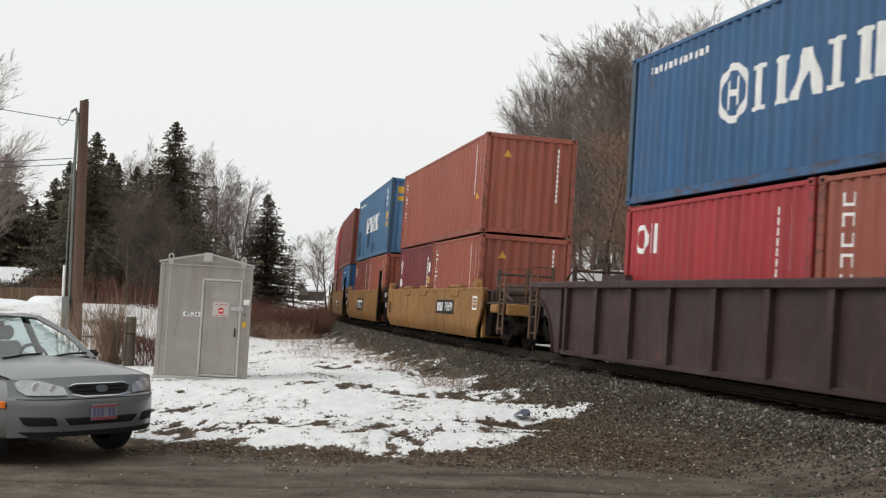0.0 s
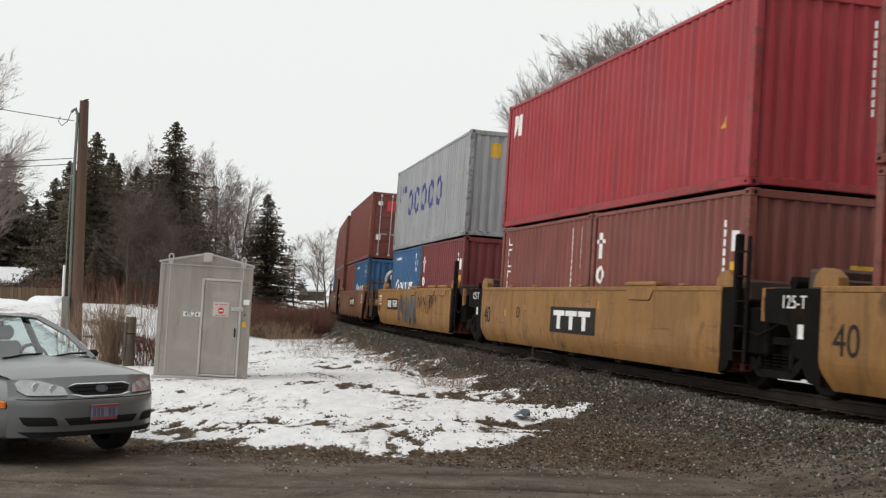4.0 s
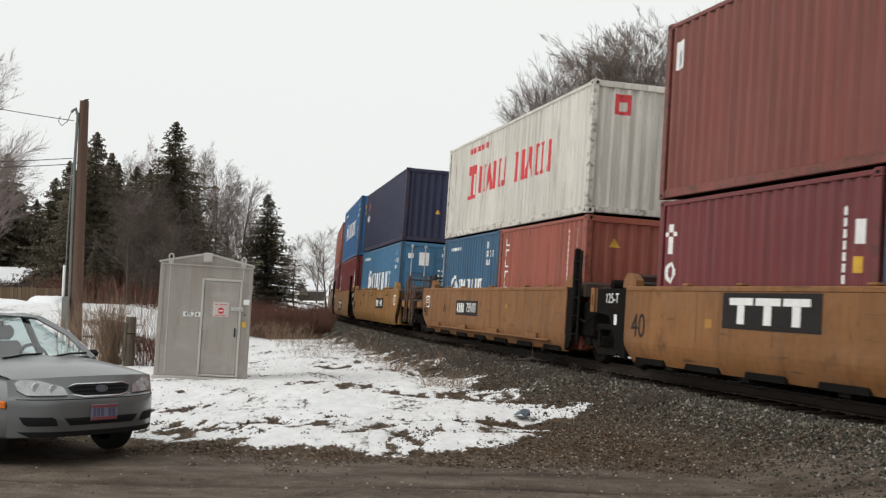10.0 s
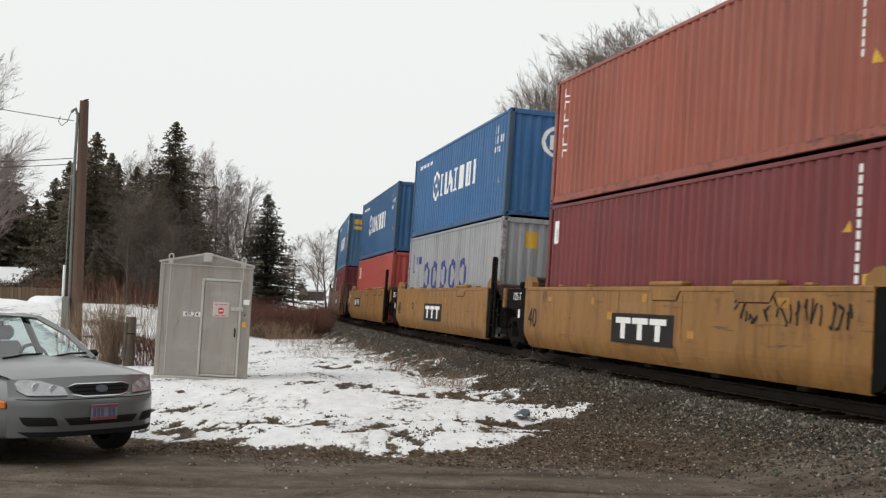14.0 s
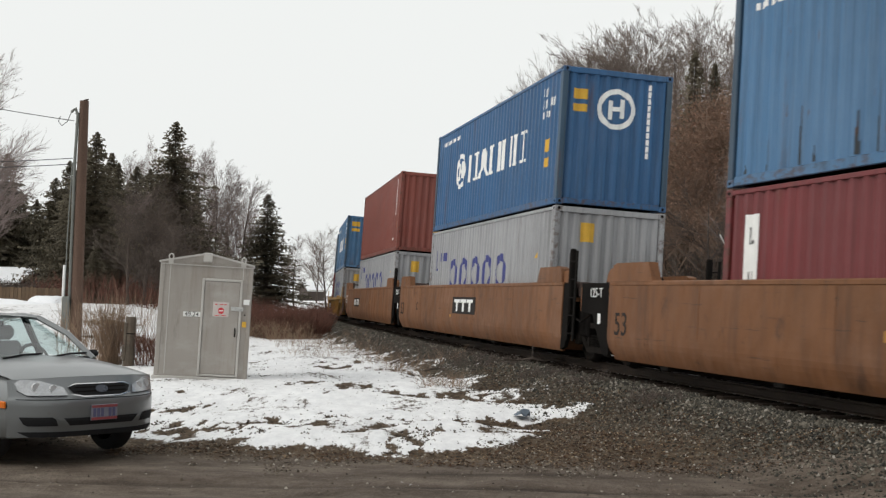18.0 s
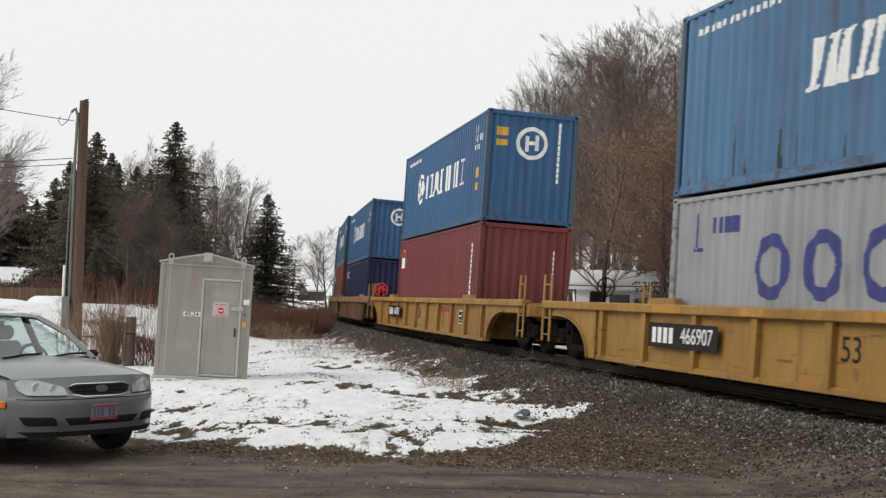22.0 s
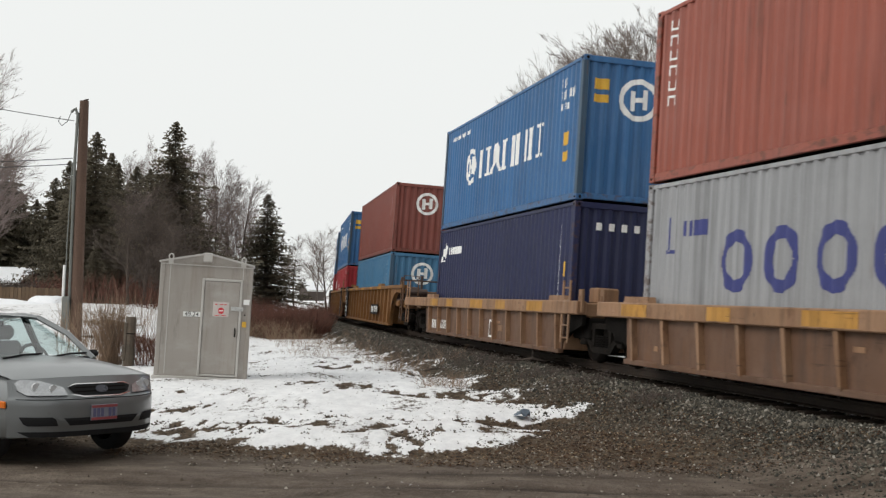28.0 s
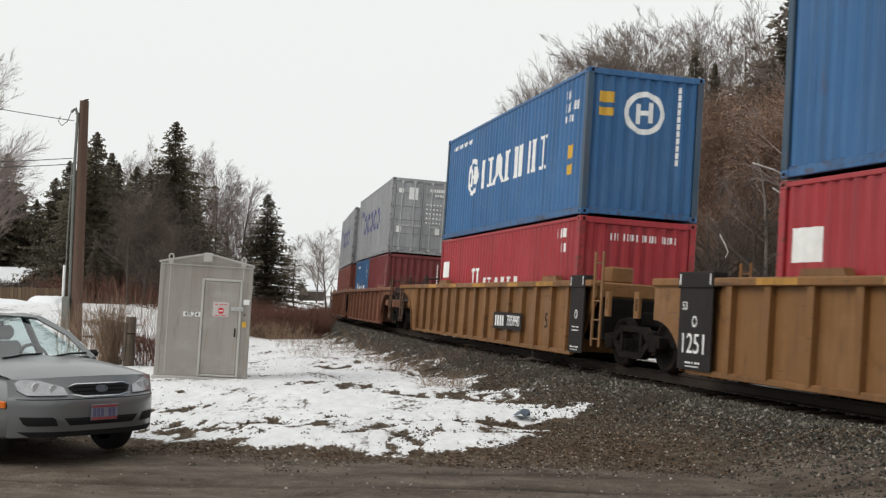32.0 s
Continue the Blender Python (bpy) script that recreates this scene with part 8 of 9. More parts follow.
post.matrix_basis = Matrix.Translation((-6.58, 25.6, GZ(-6.58, 25.6))) @ Matrix.Rotation(radians(2), 4, "Y")

FENCEWOOD = mat("brown_fence_board", (0.135, 0.090, 0.056), 0.85, 0, 0.25, 3, 40, 0.2, rand=0.2)
fence = thing("board_fence", "brown vertical board fence behind a bank of snow", "fence")
fence.matrix_basis = Matrix.Translation((-13.8, 46.0, 0.58)) @ Matrix.Rotation(radians(8), 4, "Z")
board = Shape().cbox(-0.065, 0.065, -0.012, 0.012, 0.0, 1.0, 0.005).mesh("board", FENCEWOOD)
for k in range(53):
    o = part("board", board, FENCEWOOD, fence)
    o.location = (-8.0 + 0.14 * k, random.uniform(-0.006, 0.006), random.uniform(-0.02, 0.02))
for z in (0.2, 0.8):
    part("fence_rail", Shape().cbox(-8.1, -0.6, 0.016, 0.05, z - 0.04, z + 0.04, 0.006), FENCEWOOD, fence)
for k in range(4):
    part("fence_post", Shape().cbox(-0.05, 0.05, 0.052, 0.15, -0.3, 1.05, 0.008), FENCEWOOD, fence).location = (-8.0 + 2.1 * k, 0, 0)


def mound(name, label, x, y, rx, ry, h, seed, z=None, material=None, steep=2.2):
    rng = random.Random(seed)
    s, n, k = Shape(), 22, 7
    v, f = [], []
    for j in range(k + 1):
        for i in range(n):
            a, r = 2 * math.pi * i / n, j / k
            w = 1 + 0.12 * math.sin(3 * a + seed) + 0.06 * rng.gauss(0, 1)
            v.append((rx * r * w * math.cos(a), ry * r * w * math.sin(a), h * (1 - r ** steep) + rng.gauss(0, 0.012) - (0.06 if j == k else 0)))
    for j in range(k):
        for i in range(n):
            f.append((j * n + i, j * n + (i + 1) % n, (j + 1) * n + (i + 1) % n, (j + 1) * n + i))
    o = new(name, s.add(v, f).mesh(name, material or SNOWM, True))
    o.location = (x, y, GZ(x, y) if z is None else z)
    return tagged(o, label, "snow")


mound("snow_bank", "ploughed bank of white snow before a fence", -16.5, 43.5, 3.0, 1.2, 0.22, 4)
mound("snow_bank", "smooth heap of snow before a fence", -14.55, 45.0, 0.85, 0.7, 0.30, 5, None, None, 5.0)
mound("snow_bank", "low drift of snow beside the pole", -10.6, 36, 2.4, 1.3, 0.16, 6)

SIDING = mat("pale_house_siding", (0.42, 0.40, 0.37), 0.8, 0, 0.1, 2, 40, 0.1)
BROWNSIDE = mat("brown_house_siding", (0.075, 0.058, 0.050), 0.8, 0, 0.1, 2, 40, 0.1)
GLASSDARK = mat("dark_window_glass", (0.03, 0.035, 0.04), 0.1, 0, 0.1, 2, 40, 0.0, spec=0.8)


def house(label, x, y, z, w, d, h, pitch, turn, wall, windows=2, name="house"):
    c = thing(name, label, "house")
    part("wall", Shape().box(-w / 2, w / 2, -d / 2, d / 2, 0, h), wall, c)
    r = pitch
    part("gable", Shape().prism([(-d / 2, h), (d / 2, h), (0, h + r)], -w / 2, w / 2, "x"), wall, c)
    for sy in (-1, 1):
        part("roof", Shape().prism([(sy * (d / 2 + 0.35), h - 0.12), (sy * (d / 2 + 0.35), h + 0.02), (0, h + r + 0.16), (0, h + r + 0.02)], -w / 2 - 0.3, w / 2 + 0.3, "x"), BROWNSIDE, c)
        part("roof_snow", Shape().prism([(sy * (d / 2 + 0.33), h + 0.025), (sy * (d / 2 + 0.33), h + 0.13), (0, h + r + 0.30), (0, h + r + 0.165)], -w / 2 - 0.28, w / 2 + 0.28, "x"), SNOWM, c)
    for k in range(windows):
        wx = -w / 2 + w * (k + 0.5) / windows
        f = part("window", Shape().cbox(wx - 0.5, wx + 0.5, -d / 2 - 0.05, -d / 2, h * 0.45, h * 0.85, 0.02), WHITE, c)
        part("pane", Shape().box(wx - 0.42, wx + 0.42, -d / 2 - 0.06, -d / 2 - 0.052, h * 0.48, h * 0.82), GLASSDARK, f)
    part("eave_board", Shape().box(-w / 2 - 0.3, w / 2 + 0.3, -d / 2 - 0.37, -d / 2 - 0.34, h - 0.16, h - 0.02), WHITE, c)
    c.matrix_basis = Matrix.Translation((x, y, z)) @ Matrix.Rotation(radians(turn), 4, "Z")
    return c


house("low house with a snow-covered roof behind a fence", -24.9, 57, 0.25, 11, 7, 1.5, 0.5, 6, SIDING, 3)
thicket("dark_brush", "rounded dark bush before a low house", [(-17.4, 50, 0.7), (-18.2, 50.3, 0.5)], 420, 0.5, 1.0, BARK, 58, 0.5, 0.014, 3)
house("distant brown house with snow on its gabled roof", -22.0, 205, -0.6, 3.0, 3.6, 2.9, 1.2, 30, BROWNSIDE, 0)
house("small white shed with a snow-covered roof", 7.6, 52, 0.3, 3.6, 2.6, 1.9, 0.4, -8, WHITE, 1, "shed")

# ---- litter on the slope ----
SCRAP = mat("crumpled_blue_sheet", (0.085, 0.110, 0.140), 0.6, 0, 0.3, 9, 60, 0.3)
scrap = Shape()
rs = random.Random(77)
grid = [[(0.07 * i + rs.uniform(-0.02, 0.02), 0.12 * j + rs.uniform(-0.03, 0.03), 0.05 + rs.uniform(-0.03, 0.08)) for i in range(4)] for j in range(4)]
for j in range(3):
    for i in range(3):
        scrap.add([grid[j][i], grid[j][i + 1], grid[j + 1][i + 1], grid[j + 1][i]], [(0, 1, 2, 3)])
rag = part("plastic_scrap", scrap, SCRAP, None)
rag.location = (1.08, 17.3, GZ(1.08, 17.3) + 0.02)
tagged(rag, "crumpled blue-grey scrap of sheet lying on dirt", "scrap")
for k, (bx, by, turn, ln) in enumerate(((0.6, 24.6, 12, 2.6), (1.3, 25.2, 8, 1.8), (-0.3, 26.2, 20, 1.6), (-1.2, 28.6, 30, 1.4))):
    rb = random.Random(90 + k)
    s = Shape()
    d = Vector((math.cos(radians(turn)), math.sin(radians(turn)), 0.0))
    pts = [Vector((0, 0, 0.05)) + d * (ln * i / 6) + Vector((rb.gauss(0, 0.03), rb.gauss(0, 0.06), abs(rb.gauss(0.05, 0.05)))) for i in range(7)]
    for i, (p, q) in enumerate(zip(pts, pts[1:])):
        stick(s, p, q, 0.022 - 0.002 * i, 0.020 - 0.002 * i, 5)
        e = Vector((rb.gauss(0.3, 0.3), rb.gauss(0, 0.5), rb.uniform(0.1, 0.5))).normalized() * rb.uniform(0.2, 0.5)
        stick(s, q, q + e, 0.010, 0.003, 4)
    o = part("fallen_branch", s, BARK, None)
    o.location = (bx, by, GZ(bx, by) + 0.03)
    tagged(o, "dark fallen branch with side twigs on the ballast slope", "branch", "fallen branches")


# ---- the parked car ----
def glass(name, tint=(0.72, 0.82, 0.82)):
    """A thin pane: mostly clear, with a mirror sheen."""
    m = bpy.data.materials.new(name)
    m.use_nodes = True
    n, l = m.node_tree.nodes, m.node_tree.links
    clear, gloss, mx = n.new("ShaderNodeBsdfTransparent"), n.new("ShaderNodeBsdfGlossy"), n.new("ShaderNodeMixShader")
    clear.inputs["Color"].default_value = (*tint, 1)
    gloss.inputs["Roughness"].default_value = 0.03
    mx.inputs["Fac"].default_value = 0.2
    l.new(clear.outputs[0], mx.inputs[1])
    l.new(gloss.outputs[0], mx.inputs[2])
    l.new(mx.outputs[0], n["Material Output"].inputs["Surface"])
    return m


CARPAINT = {
    "grey": mat("metallic_grey_car_paint", (0.180, 0.190, 0.193), 0.38, 0.45, 0.06, 2, 200, 0.0, GRIME, 0.12, 3, 1, 0.5),
    "silver": mat("silver_car_paint", (0.30, 0.30, 0.30), 0.35, 0.4, 0.06, 2, 200, 0.0),
    "dark": mat("dark_car_paint", (0.06, 0.06, 0.065), 0.35, 0.3, 0.06, 2, 200, 0.0),
}
for m_ in CARPAINT.values():
    m_.node_tree.nodes["Principled BSDF"].inputs["Coat Weight"].default_value = 0.5
    m_.node_tree.nodes["Principled BSDF"].inputs["Coat Roughness"].default_value = 0.12
CARGLASS = glass("car_window_glass", (0.80, 0.90, 0.90))
RUBBER = mat("tyre_rubber", (0.022, 0.022, 0.023), 0.85, 0, 0.2, 8, 80, 0.2)
PLASTIC = mat("black_plastic_trim", (0.016, 0.016, 0.017), 0.7, 0, 0.15, 8, 80, 0.1, spec=0.15)
LAMPBOWL = mat("lamp_bowl", (0.52, 0.53, 0.54), 0.4, 0.0, 0.1, 12, 60, 0.0)
BADGE = mat("dull_blue_badge", (0.07, 0.075, 0.09), 0.3, 0.4, 0.1, 12, 60, 0.0)
PLATEWHITE = mat("faded_plate_white", (0.20, 0.20, 0.24), 0.6, 0, 0.1, 12, 60, 0.0)
PLATERED = mat("faded_plate_red", (0.26, 0.06, 0.065), 0.6, 0, 0.1, 12, 60, 0.0)
PLATEBLUE = mat("faded_plate_blue", (0.10, 0.10, 0.18), 0.6, 0, 0.1, 12, 60, 0.0)
CHROME = mat("bright_chrome", (0.6, 0.6, 0.6), 0.18, 0.95, 0.05, 8, 80, 0.0)
LAMPWHITE = mat("headlamp_reflector", (0.46, 0.47, 0.48), 0.2, 0.5, 0.15, 12, 60, 0.1)
AMBER = mat("amber_lens", (0.65, 0.16, 0.02), 0.25, 0, 0.1, 12, 60, 0.0)
SEAT = mat("grey_seat_cloth", (0.16, 0.16, 0.165), 0.95, 0, 0.15, 10, 80, 0.1)


def lerp_rows(rows, x):
    """Linear look-up in rows sorted by falling x."""
    for a, b in zip(rows, rows[1:]):
        if b[0] <= x <= a[0]:
            t = (a[0] - x) / (a[0] - b[0]) if a[0] != b[0] else 0
            t = t * t * (3 - 2 * t) * 0.4 + t * 0.6
            return [p + (q - p) * t for p, q in zip(a, b)]
    return rows[-1]


# x, half width, bottom, bumper line, shoulder height, top at the edge, crown
BODY = [(1.86, 0.842, 0.27, 0.48, 0.77, 0.855, 0.02), (1.55, 0.85, 0.24, 0.48, 0.80, 0.885, 0.03), (1.05, 0.85, 0.22, 0.48, 0.83, 0.925, 0.03), (0.86, 0.85, 0.22, 0.48, 0.84, 0.94, 0.02), (0.0, 0.85, 0.22, 0.48, 0.87, 0.97, 0.0),
        (-1.2, 0.85, 0.18, 0.48, 0.89, 0.98, 0.0), (-1.7, 0.84, 0.2, 0.48, 0.88, 0.98, 0.03), (-2.05, 0.79, 0.24, 0.48, 0.86, 0.97, 0.03), (-2.18, 0.66, 0.3, 0.48, 0.78, 0.87, 0.02)]


def car_body():
    s = Shape()
    xs = sorted(set([1.86 - 0.0625 * i for i in range(65)] + [r[0] for r in BODY]), reverse=True)
    v, f = [], []
    for x in xs:
        _, w, zb, zm, zs, zt, cr = lerp_rows(BODY, max(x, -2.18))
        arch = 0.0
        for wx in (1.31, -1.30):
            if abs(x - wx) < 0.36:
                arch = max(arch, 0.31 + math.sqrt(0.36 ** 2 - (x - wx) ** 2))
        lo = max(zb, arch)
        mid = max(zm, lo + 0.02)
        half = [(0.0, zb if not arch else min(lo, 0.62)), (0.62 * w, lo), (0.93 * w, lo), (0.985 * w, lo + 0.03), (1.0 * w, mid), (0.995 * w, max(0.5 * (mid + zs), lo + 0.04)), (0.97 * w, zs), (0.90 * w, zs + 0.7 * (zt - zs)), (0.80 * w, zt), (0.5 * w, zt + 0.7 * cr), (0.0, zt + cr)]
        ring_ = [(x, y, z) for y, z in half] + [(x, -y, z) for y, z in half[-2:0:-1]]
        v += ring_
    n = 20
    for i in range(len(xs) - 1):
        for j in range(n):
            f.append((i * n + j, i * n + (j + 1) % n, (i + 1) * n + (j + 1) % n, (i + 1) * n + j))
    f += [tuple(range(n)), tuple(range((len(xs) - 1) * n, len(xs) * n))]
    return s.add(v, f)


def patch_strip(rows):
    """A smooth sheet through rows of points of equal length."""
    s = Shape()
    k = len(rows[0])
    v = [p for r in rows for p in r]
    f = [(i * k + j, i * k + j + 1, (i + 1) * k + j + 1, (i + 1) * k + j) for i in range(len(rows) - 1) for j in range(k - 1)]
    return s.add(v, f)


def nose_x(y, z):
    """How far forward the nose reaches at a place of its front."""
    a = min(abs(y) / 0.842, 1)
    back = max(0, 0.36 - z) * 0.35 + max(0, z - 0.56) * 0.55 + (0.012 if z > 0.575 else 0)
    return 2.20 - 0.34 * a ** 3.4 - back * (1 - 0.6 * a ** 6)


def lifted(z):
    """The front's own heights, from its lip to the hood's edge."""
    return float(np.interp(z, (0.235, 0.325, 0.39, 0.56, 0.60, 0.75), (0.285, 0.405, 0.475, 0.635, 0.685, 0.865)))


def nose_skin():
    ys = [0.842 * math.sin(math.pi / 2 * k / 12) for k in range(-12, 13)]
    zs = [0.235, 0.27, 0.32, 0.36, 0.42, 0.5, 0.56, 0.574, 0.577, 0.62, 0.67, 0.71, 0.735, 0.75]
    return patch_strip([[(nose_x(y, z), y, lifted(z) - 0.03 * abs(y / 0.842) ** 3 * (z > 0.6)) for y in ys] for z in zs])


def hood_skin():
    rows = []
    for k in range(11):
        t = k / 10
        row = []
        for j in range(-10, 11):
            y = 0.80 * j / 10
            x0 = nose_x(y, 0.75) - 0.004
            x = x0 + (0.90 + 0.10 * (1 - (j / 10) ** 2) - x0) * t
            z = 0.867 - 0.03 * abs(j / 10) ** 3 + (0.105 * t ** 0.75) + 0.045 * (1 - (j / 10) ** 2) * min(1, 3 * t)
            row.append((x, y * (1 + 0.03 * t), z))
        rows.append(row)
    return patch_strip(rows)


def on_nose(poly, lift=0.012, n=10):
    """A piece laid on the rounded nose: a polygon in (y, z), filled as one sheet."""
    ys = [p[0] for p in poly]
    lo, hi = min(ys), max(ys)
    rows = []
    for i in range(n + 1):
        y = lo + (hi - lo) * min(max(i / n, 1e-3), 1 - 1e-3)
        sp = spans([poly], y)
        if sp:
            a, b = sp[0][0], sp[-1][1]
            rows.append([(nose_x(y, z) + lift, y, lifted(z)) for z in (a, (2 * a + b) / 3, (a + 2 * b) / 3, b)])
    return patch_strip(rows)


def car(name, label, paint_key, pose_m, detail=True, snow=False):
    c = thing(name, label, "car", "parked cars")
    pm = CARPAINT[paint_key]
    part("body", car_body(), pm, c, smooth=True)
    part("front_bumper", nose_skin(), pm, c, smooth=True)
    part("hood", hood_skin(), pm, c, smooth=True)
    # cabin: base and roof outlines
    bw, tw = 0.80, 0.58
    zb, zt = 0.96, 1.425
    wsb, wst, rwt, rwb = 0.88, -0.05, -0.98, -1.62

    def cross(x, w, z, bow, n=9):
        return [(x + bow * (1 - (2 * i / (n - 1) - 1) ** 2), w * (2 * i / (n - 1) - 1), z) for i in range(n)]
    rows = [cross(wsb + (wst - wsb) * t, bw + (tw - bw) * t - 0.03, zb + 0.0 + (zt - 0.04 - zb) * (t ** 0.9), 0.20 - 0.08 * t) for t in (0, 0.25, 0.5, 0.75, 1)]
    part("windshield", patch_strip(rows), CARGLASS, c, "tinted windshield", True).visible_shadow = False
    rows = [[(wst + 0.10 + (rwt - wst - 0.10) * t, tw * (2 * i / 8 - 1) * 1.03, zt + 0.035 * (1 - (2 * i / 8 - 1) ** 2) + 0.03 * math.sin(math.pi * t) - 0.035) for i in range(9)] for t in [k / 8 for k in range(9)]]
    part("roof", patch_strip(rows), pm, c, "", True)
    rows = [cross(rwb + (rwt - rwb) * t, bw + (tw - bw) * t - 0.05, zb + 0.02 + (zt - 0.06 - zb) * t, -0.1) for t in (0, 0.5, 1)]
    part("rear_window", patch_strip(rows), CARGLASS, c, "", True).visible_shadow = False
    for sy in (-1, 1):
        part("a_pillar", Shape().pipe([(wsb + 0.0, sy * (bw - 0.03), zb), (0.48, sy * 0.69, 1.225), (wst + 0.1, sy * (tw + 0.005), zt - 0.035)], 0.032, 8), pm, c)
        part("roof_rail", Shape().pipe([(wst + 0.1, sy * (tw + 0.005), zt - 0.035), (-0.3, sy * (tw + 0.02), zt - 0.012), (rwt, sy * tw, zt - 0.04), (rwb, sy * (bw - 0.04), zb)], 0.03, 8), pm, c)
        part("b_pillar", Shape().pipe([(-0.25, sy * (bw + 0.005), zb), (-0.3, sy * (tw + 0.02), zt - 0.02)], 0.04, 6), PLASTIC, c)
        for x0, x1, t0, t1 in ((0.74, -0.22, -0.10, -0.28), (-0.28, -1.25, -0.32, -0.85)):
            part("side_window", Shape().add([(x0, sy * (bw - 0.01), zb), (x1, sy * (bw - 0.005), zb + 0.01), (t1, sy * (tw + 0.01), zt - 0.05), (t0, sy * (tw + 0.01), zt - 0.05)], [(0, 1, 2, 3)]), CARGLASS, c).visible_shadow = False
        m = part("door_mirror", Shape().cbox(0.64, 0.74, sy * 0.89 - 0.06, sy * 0.89 + 0.06, 0.97, 1.05, 0.03), PLASTIC, c)
        for wx in (1.31, -1.30):
            w = part("wheel", Shape().tube((wx, sy * 0.60, 0.31), (wx, sy * 0.70, 0.31), 0.16, 14), FRAME_DARK, c)
            part("tyre", lathe([(0.20, -0.09), (0.29, -0.095), (0.312, -0.06), (0.312, 0.06), (0.29, 0.095), (0.20, 0.09), (0.20, -0.09)], 28), RUBBER, w, smooth=True).location = (wx, sy * 0.72, 0.31)
            rim = lathe([(0.0, 0.05), (0.06, 0.06), (0.08, 0.03), (0.17, 0.035), (0.20, 0.07), (0.205, -0.05)], 24)
            o = part("rim", rim, FRAME_GALV, w)
            o.location = (wx, sy * 0.73, 0.31)
            o.rotation_euler = (0, 0, 0 if sy > 0 else math.pi)
    part("interior", Shape().cbox(-1.3, 0.85, -0.7, 0.7, 0.35, 0.80, 0.08).cbox(0.55, 0.98, -0.72, 0.72, 0.8, 0.99, 0.05), PLASTIC, c)
    for sy in (-0.36, 0.36):
        st = part("seat", Shape().cbox(-0.42, -0.22, sy - 0.24, sy + 0.24, 0.5, 1.12, 0.07).cbox(-0.38, -0.26, sy - 0.13, sy + 0.13, 1.13, 1.30, 0.05), SEAT, c)
    part("steering_wheel", lathe([(0.17, -0.012), (0.19, 0.0), (0.17, 0.012), (0.15, 0.0), (0.17, -0.012)], 18), PLASTIC, c).matrix_local = Matrix.Translation((0.35, 0.36, 0.95)) @ Matrix.Rotation(radians(60), 4, "Y") @ Matrix.Rotation(radians(90), 4, "X")
    if detail:
        for sy in (-1, 1):
            pl = [(0.375, 0.605), (0.39, 0.665), (0.60, 0.722), (0.75, 0.733), (0.80, 0.70), (0.79, 0.645), (0.72, 0.605)]
            hd = part("headlight", on_nose([(sy * y, z) for y, z in pl], 0.008, 16), LAMPWHITE, c, "clear headlight with pale reflector")
            for cy, cz, r in ((0.50, 0.655, 0.04), (0.64, 0.668, 0.045)):
                part("reflector_bowl", Shape().tube((nose_x(cy, cz) - 0.02, sy * cy, lifted(cz)), (nose_x(cy, cz) + 0.012, sy * cy, lifted(cz)), r, 14), LAMPBOWL, hd)
            part("headlight_rim", on_nose([(sy * 0.37, 0.600), (sy * 0.72, 0.600), (sy * 0.79, 0.638), (sy * 0.79, 0.644), (sy * 0.72, 0.605), (sy * 0.375, 0.605)], 0.009, 18), PLASTIC, c)
            part("side_marker", Shape().cbox(1.70, 1.83, sy * 0.852 - 0.02, sy * 0.852 + 0.005, 0.56, 0.63, 0.008), AMBER, c, "amber side marker lamp")
            part("fog_recess", on_nose([(sy * 0.47, 0.318), (sy * 0.74, 0.318), (sy * 0.78, 0.398), (sy * 0.51, 0.398)], 0.008), PLASTIC, c)
            part("bumper_crease", on_nose([(sy * 0.36, 0.315), (sy * 0.44, 0.315), (sy * 0.50, 0.415), (sy * 0.46, 0.415)], 0.014), pm, c)
        g = part("grille", on_nose([(-0.36, 0.668), (-0.31, 0.612), (-0.2, 0.598), (0.2, 0.598), (0.31, 0.612), (0.36, 0.668), (0.28, 0.690), (-0.28, 0.690)], 0.010, 18), PLASTIC, c, "black grille in a thin chrome ring")
        part("chrome_ring", on_nose([(-0.37, 0.670), (-0.28, 0.690), (0.28, 0.690), (0.37, 0.670), (0.29, 0.699), (-0.29, 0.699)], 0.016, 20), CHROME, g)
        part("chrome_ring", on_nose([(-0.35, 0.612), (-0.22, 0.588), (0.22, 0.588), (0.35, 0.612), (0.30, 0.612), (0.2, 0.597), (-0.2, 0.597), (-0.30, 0.612)], 0.016, 20), CHROME, g)
        for z in (0.632, 0.664):
            part("slat", on_nose([(-0.29, z - 0.005), (0.29, z - 0.005), (0.29, z + 0.005), (-0.29, z + 0.005)], 0.016, 12), FRAME_DARK, g)
        part("badge", on_nose(oval(0, 0.65, 0.075, 0.03, 20), 0.026, 12), BADGE, c, "plain oval badge")
        part("bumper_groove", on_nose([(-0.80, 0.570), (0.80, 0.570), (0.80, 0.576), (-0.80, 0.576)], 0.004, 20), PLASTIC, c)
        part("lower_intake", on_nose([(-0.42, 0.318), (0.42, 0.318), (0.46, 0.385), (-0.46, 0.385)], 0.008, 16), PLASTIC, c)
        part("bumper_lip", on_nose([(-0.76, 0.235), (0.76, 0.235), (0.78, 0.275), (-0.78, 0.275)], 0.010, 18), PLASTIC, c)
        plate = part("licence_plate", Shape().cbox(2.208, 2.222, -0.155, 0.155, 0.435, 0.59, 0.004), PLATEWHITE, c, "white, blue and red licence plate with plain bars")
        part("plate_band", Shape().box(2.223, 2.225, -0.15, 0.15, 0.56, 0.585), PLATERED, plate)
        part("plate_band", Shape().box(2.223, 2.225, -0.15, 0.15, 0.44, 0.465), PLATERED, plate)
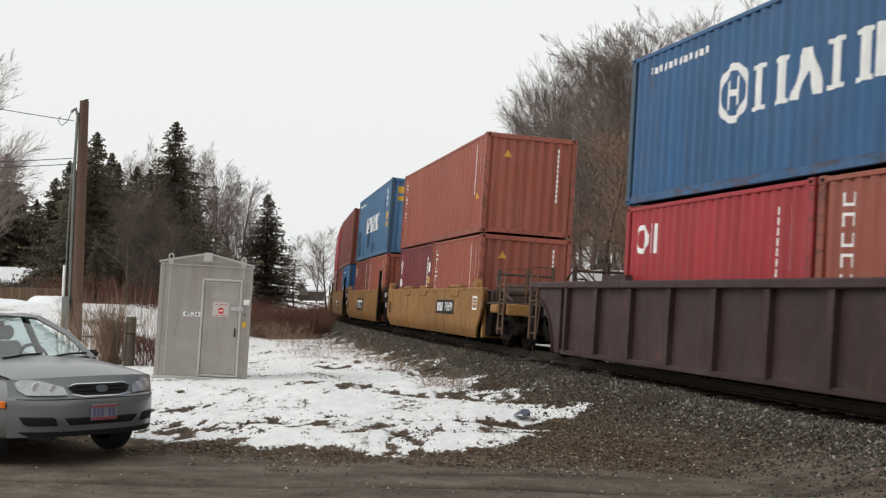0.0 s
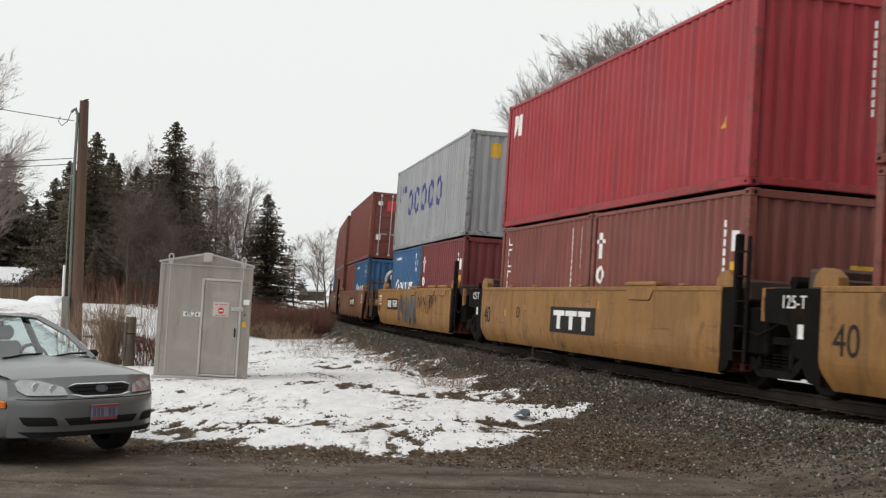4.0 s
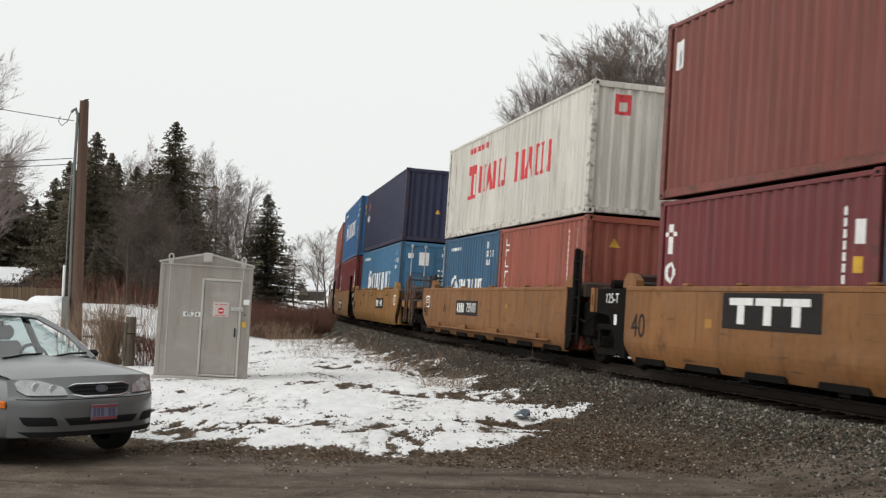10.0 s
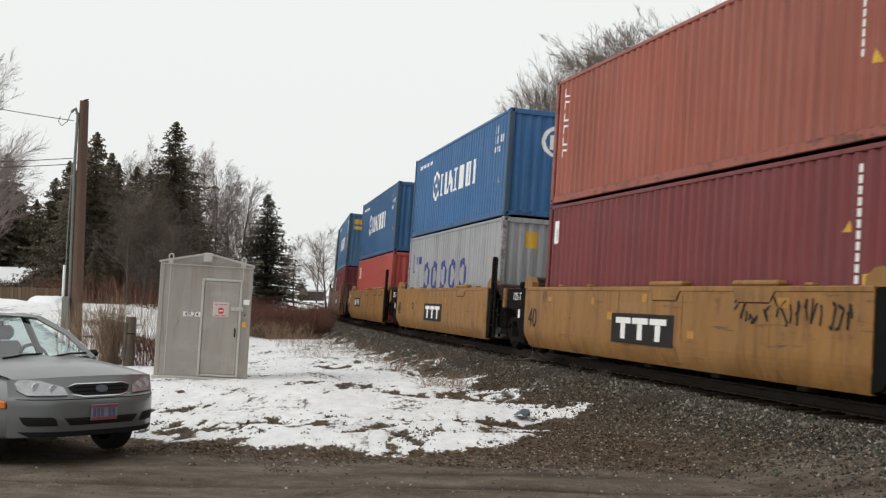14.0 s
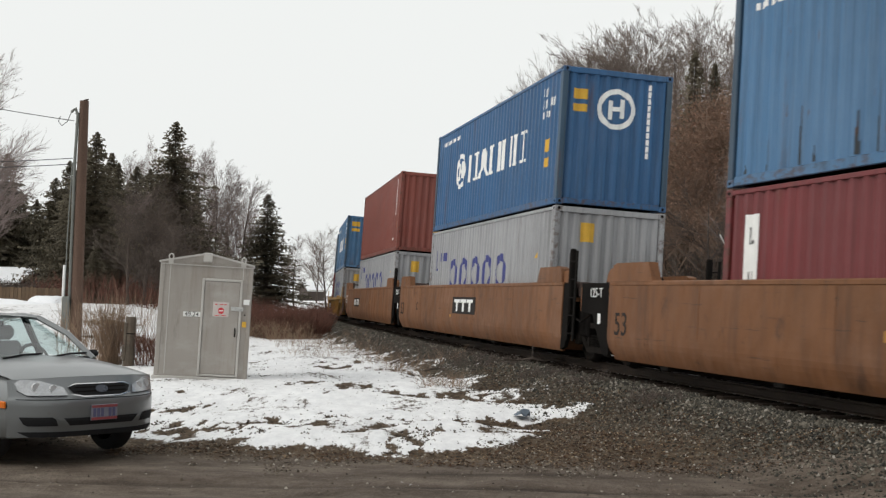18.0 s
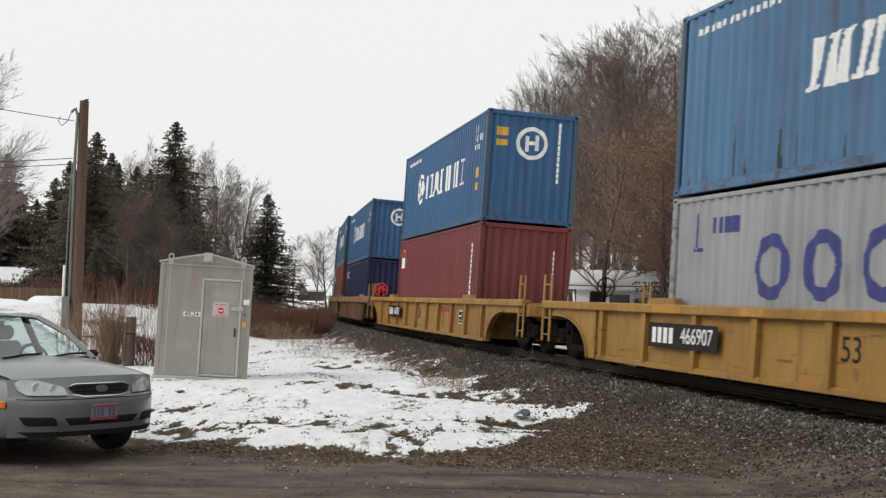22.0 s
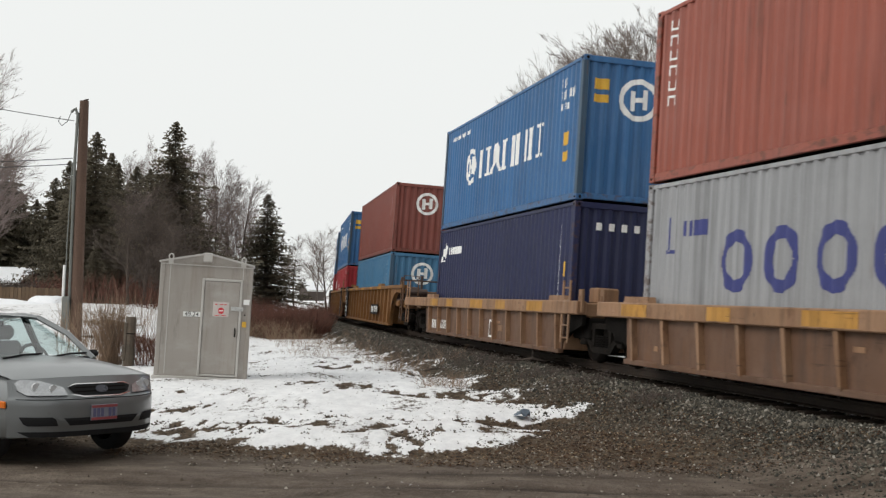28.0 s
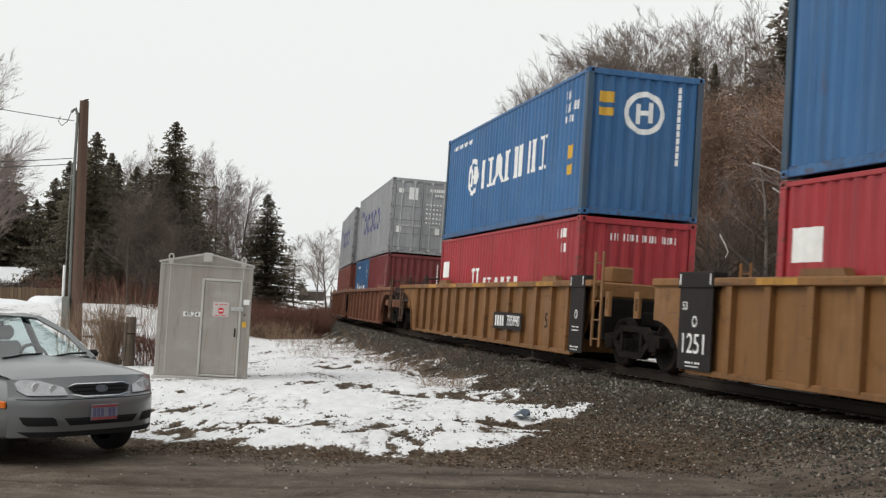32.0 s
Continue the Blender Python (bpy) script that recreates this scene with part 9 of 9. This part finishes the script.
        for k in range(6):
            if k != 3:
                part("plate_bar", Shape().box(2.223, 2.226, -0.13 + 0.045 * k, -0.10 + 0.045 * k, 0.47, 0.555), PLATEBLUE, plate)
        for sy in (0.1, -0.45):
            part("wiper", Shape().pipe([(1.07, sy, 1.0), (1.01, sy + 0.28, 1.03), (0.91, sy + 0.55, 1.03)], 0.012, 5), PLASTIC, c)
        part("mirror_stalk", Shape().box(-0.1, 0.1, -0.12, 0.12, 1.30, 1.36), PLASTIC, c)
    if snow:
        part("roof_snow", Shape().cbox(-0.95, 0.4, -0.6, 0.6, 1.48, 1.62, 0.06), SNOWM, c)
        part("hood_snow", Shape().prism([(1.0, 0.94), (2.0, 0.77), (2.0, 0.86), (1.0, 1.05)], -0.7, 0.7), SNOWM, c)
    c.matrix_basis = pose_m
    return c


car("parked_car", "dusty metallic grey sedan parked at the road's edge, nose out", "grey", Matrix.Translation((-5.06, 13.62, -0.18)) @ Matrix.Rotation(radians(-39.7), 4, "Z"))
for x, y, turn, col in ((13.6, 41.0, 160, "silver"), (17.4, 43.0, 170, "dark")):
    car("parked_car", "snow-topped car parked among trees beyond the line", col, Matrix.Translation((x, y, float(ground_z(x, y)) + 0.15)) @ Matrix.Rotation(radians(turn), 4, "Z") @ Matrix.Diagonal((1.15, 1.1, 1.2, 1)), False, True)


# ---- what moves: the train rolls along the curve at a steady pace, its wheels turning ----
def motions():
    times = [float(k) for k in range(33)]
    for ob, at, up in TRAIN:
        lift = Matrix.Translation(up if isinstance(up, tuple) else (0, 0, up))
        walk(ob, [(t, track_pose(at + SPEED * t) @ lift) for t in times])
    first = WHEELSETS[0]
    rows = []
    for k in range(32 * FPS + 1):
        t = k / FPS
        rows.append((t, Matrix.Rotation(SPEED * t / WHEEL_R % (2 * math.pi), 4, "Y")))
    walk(first, rows)
    keys = first.animation_data
    for w in WHEELSETS[1:]:
        w.rotation_mode = "QUATERNION"
        w.animation_data_create()
        w.animation_data.action = keys.action
        w.animation_data.action_slot = keys.action_slot


motions()
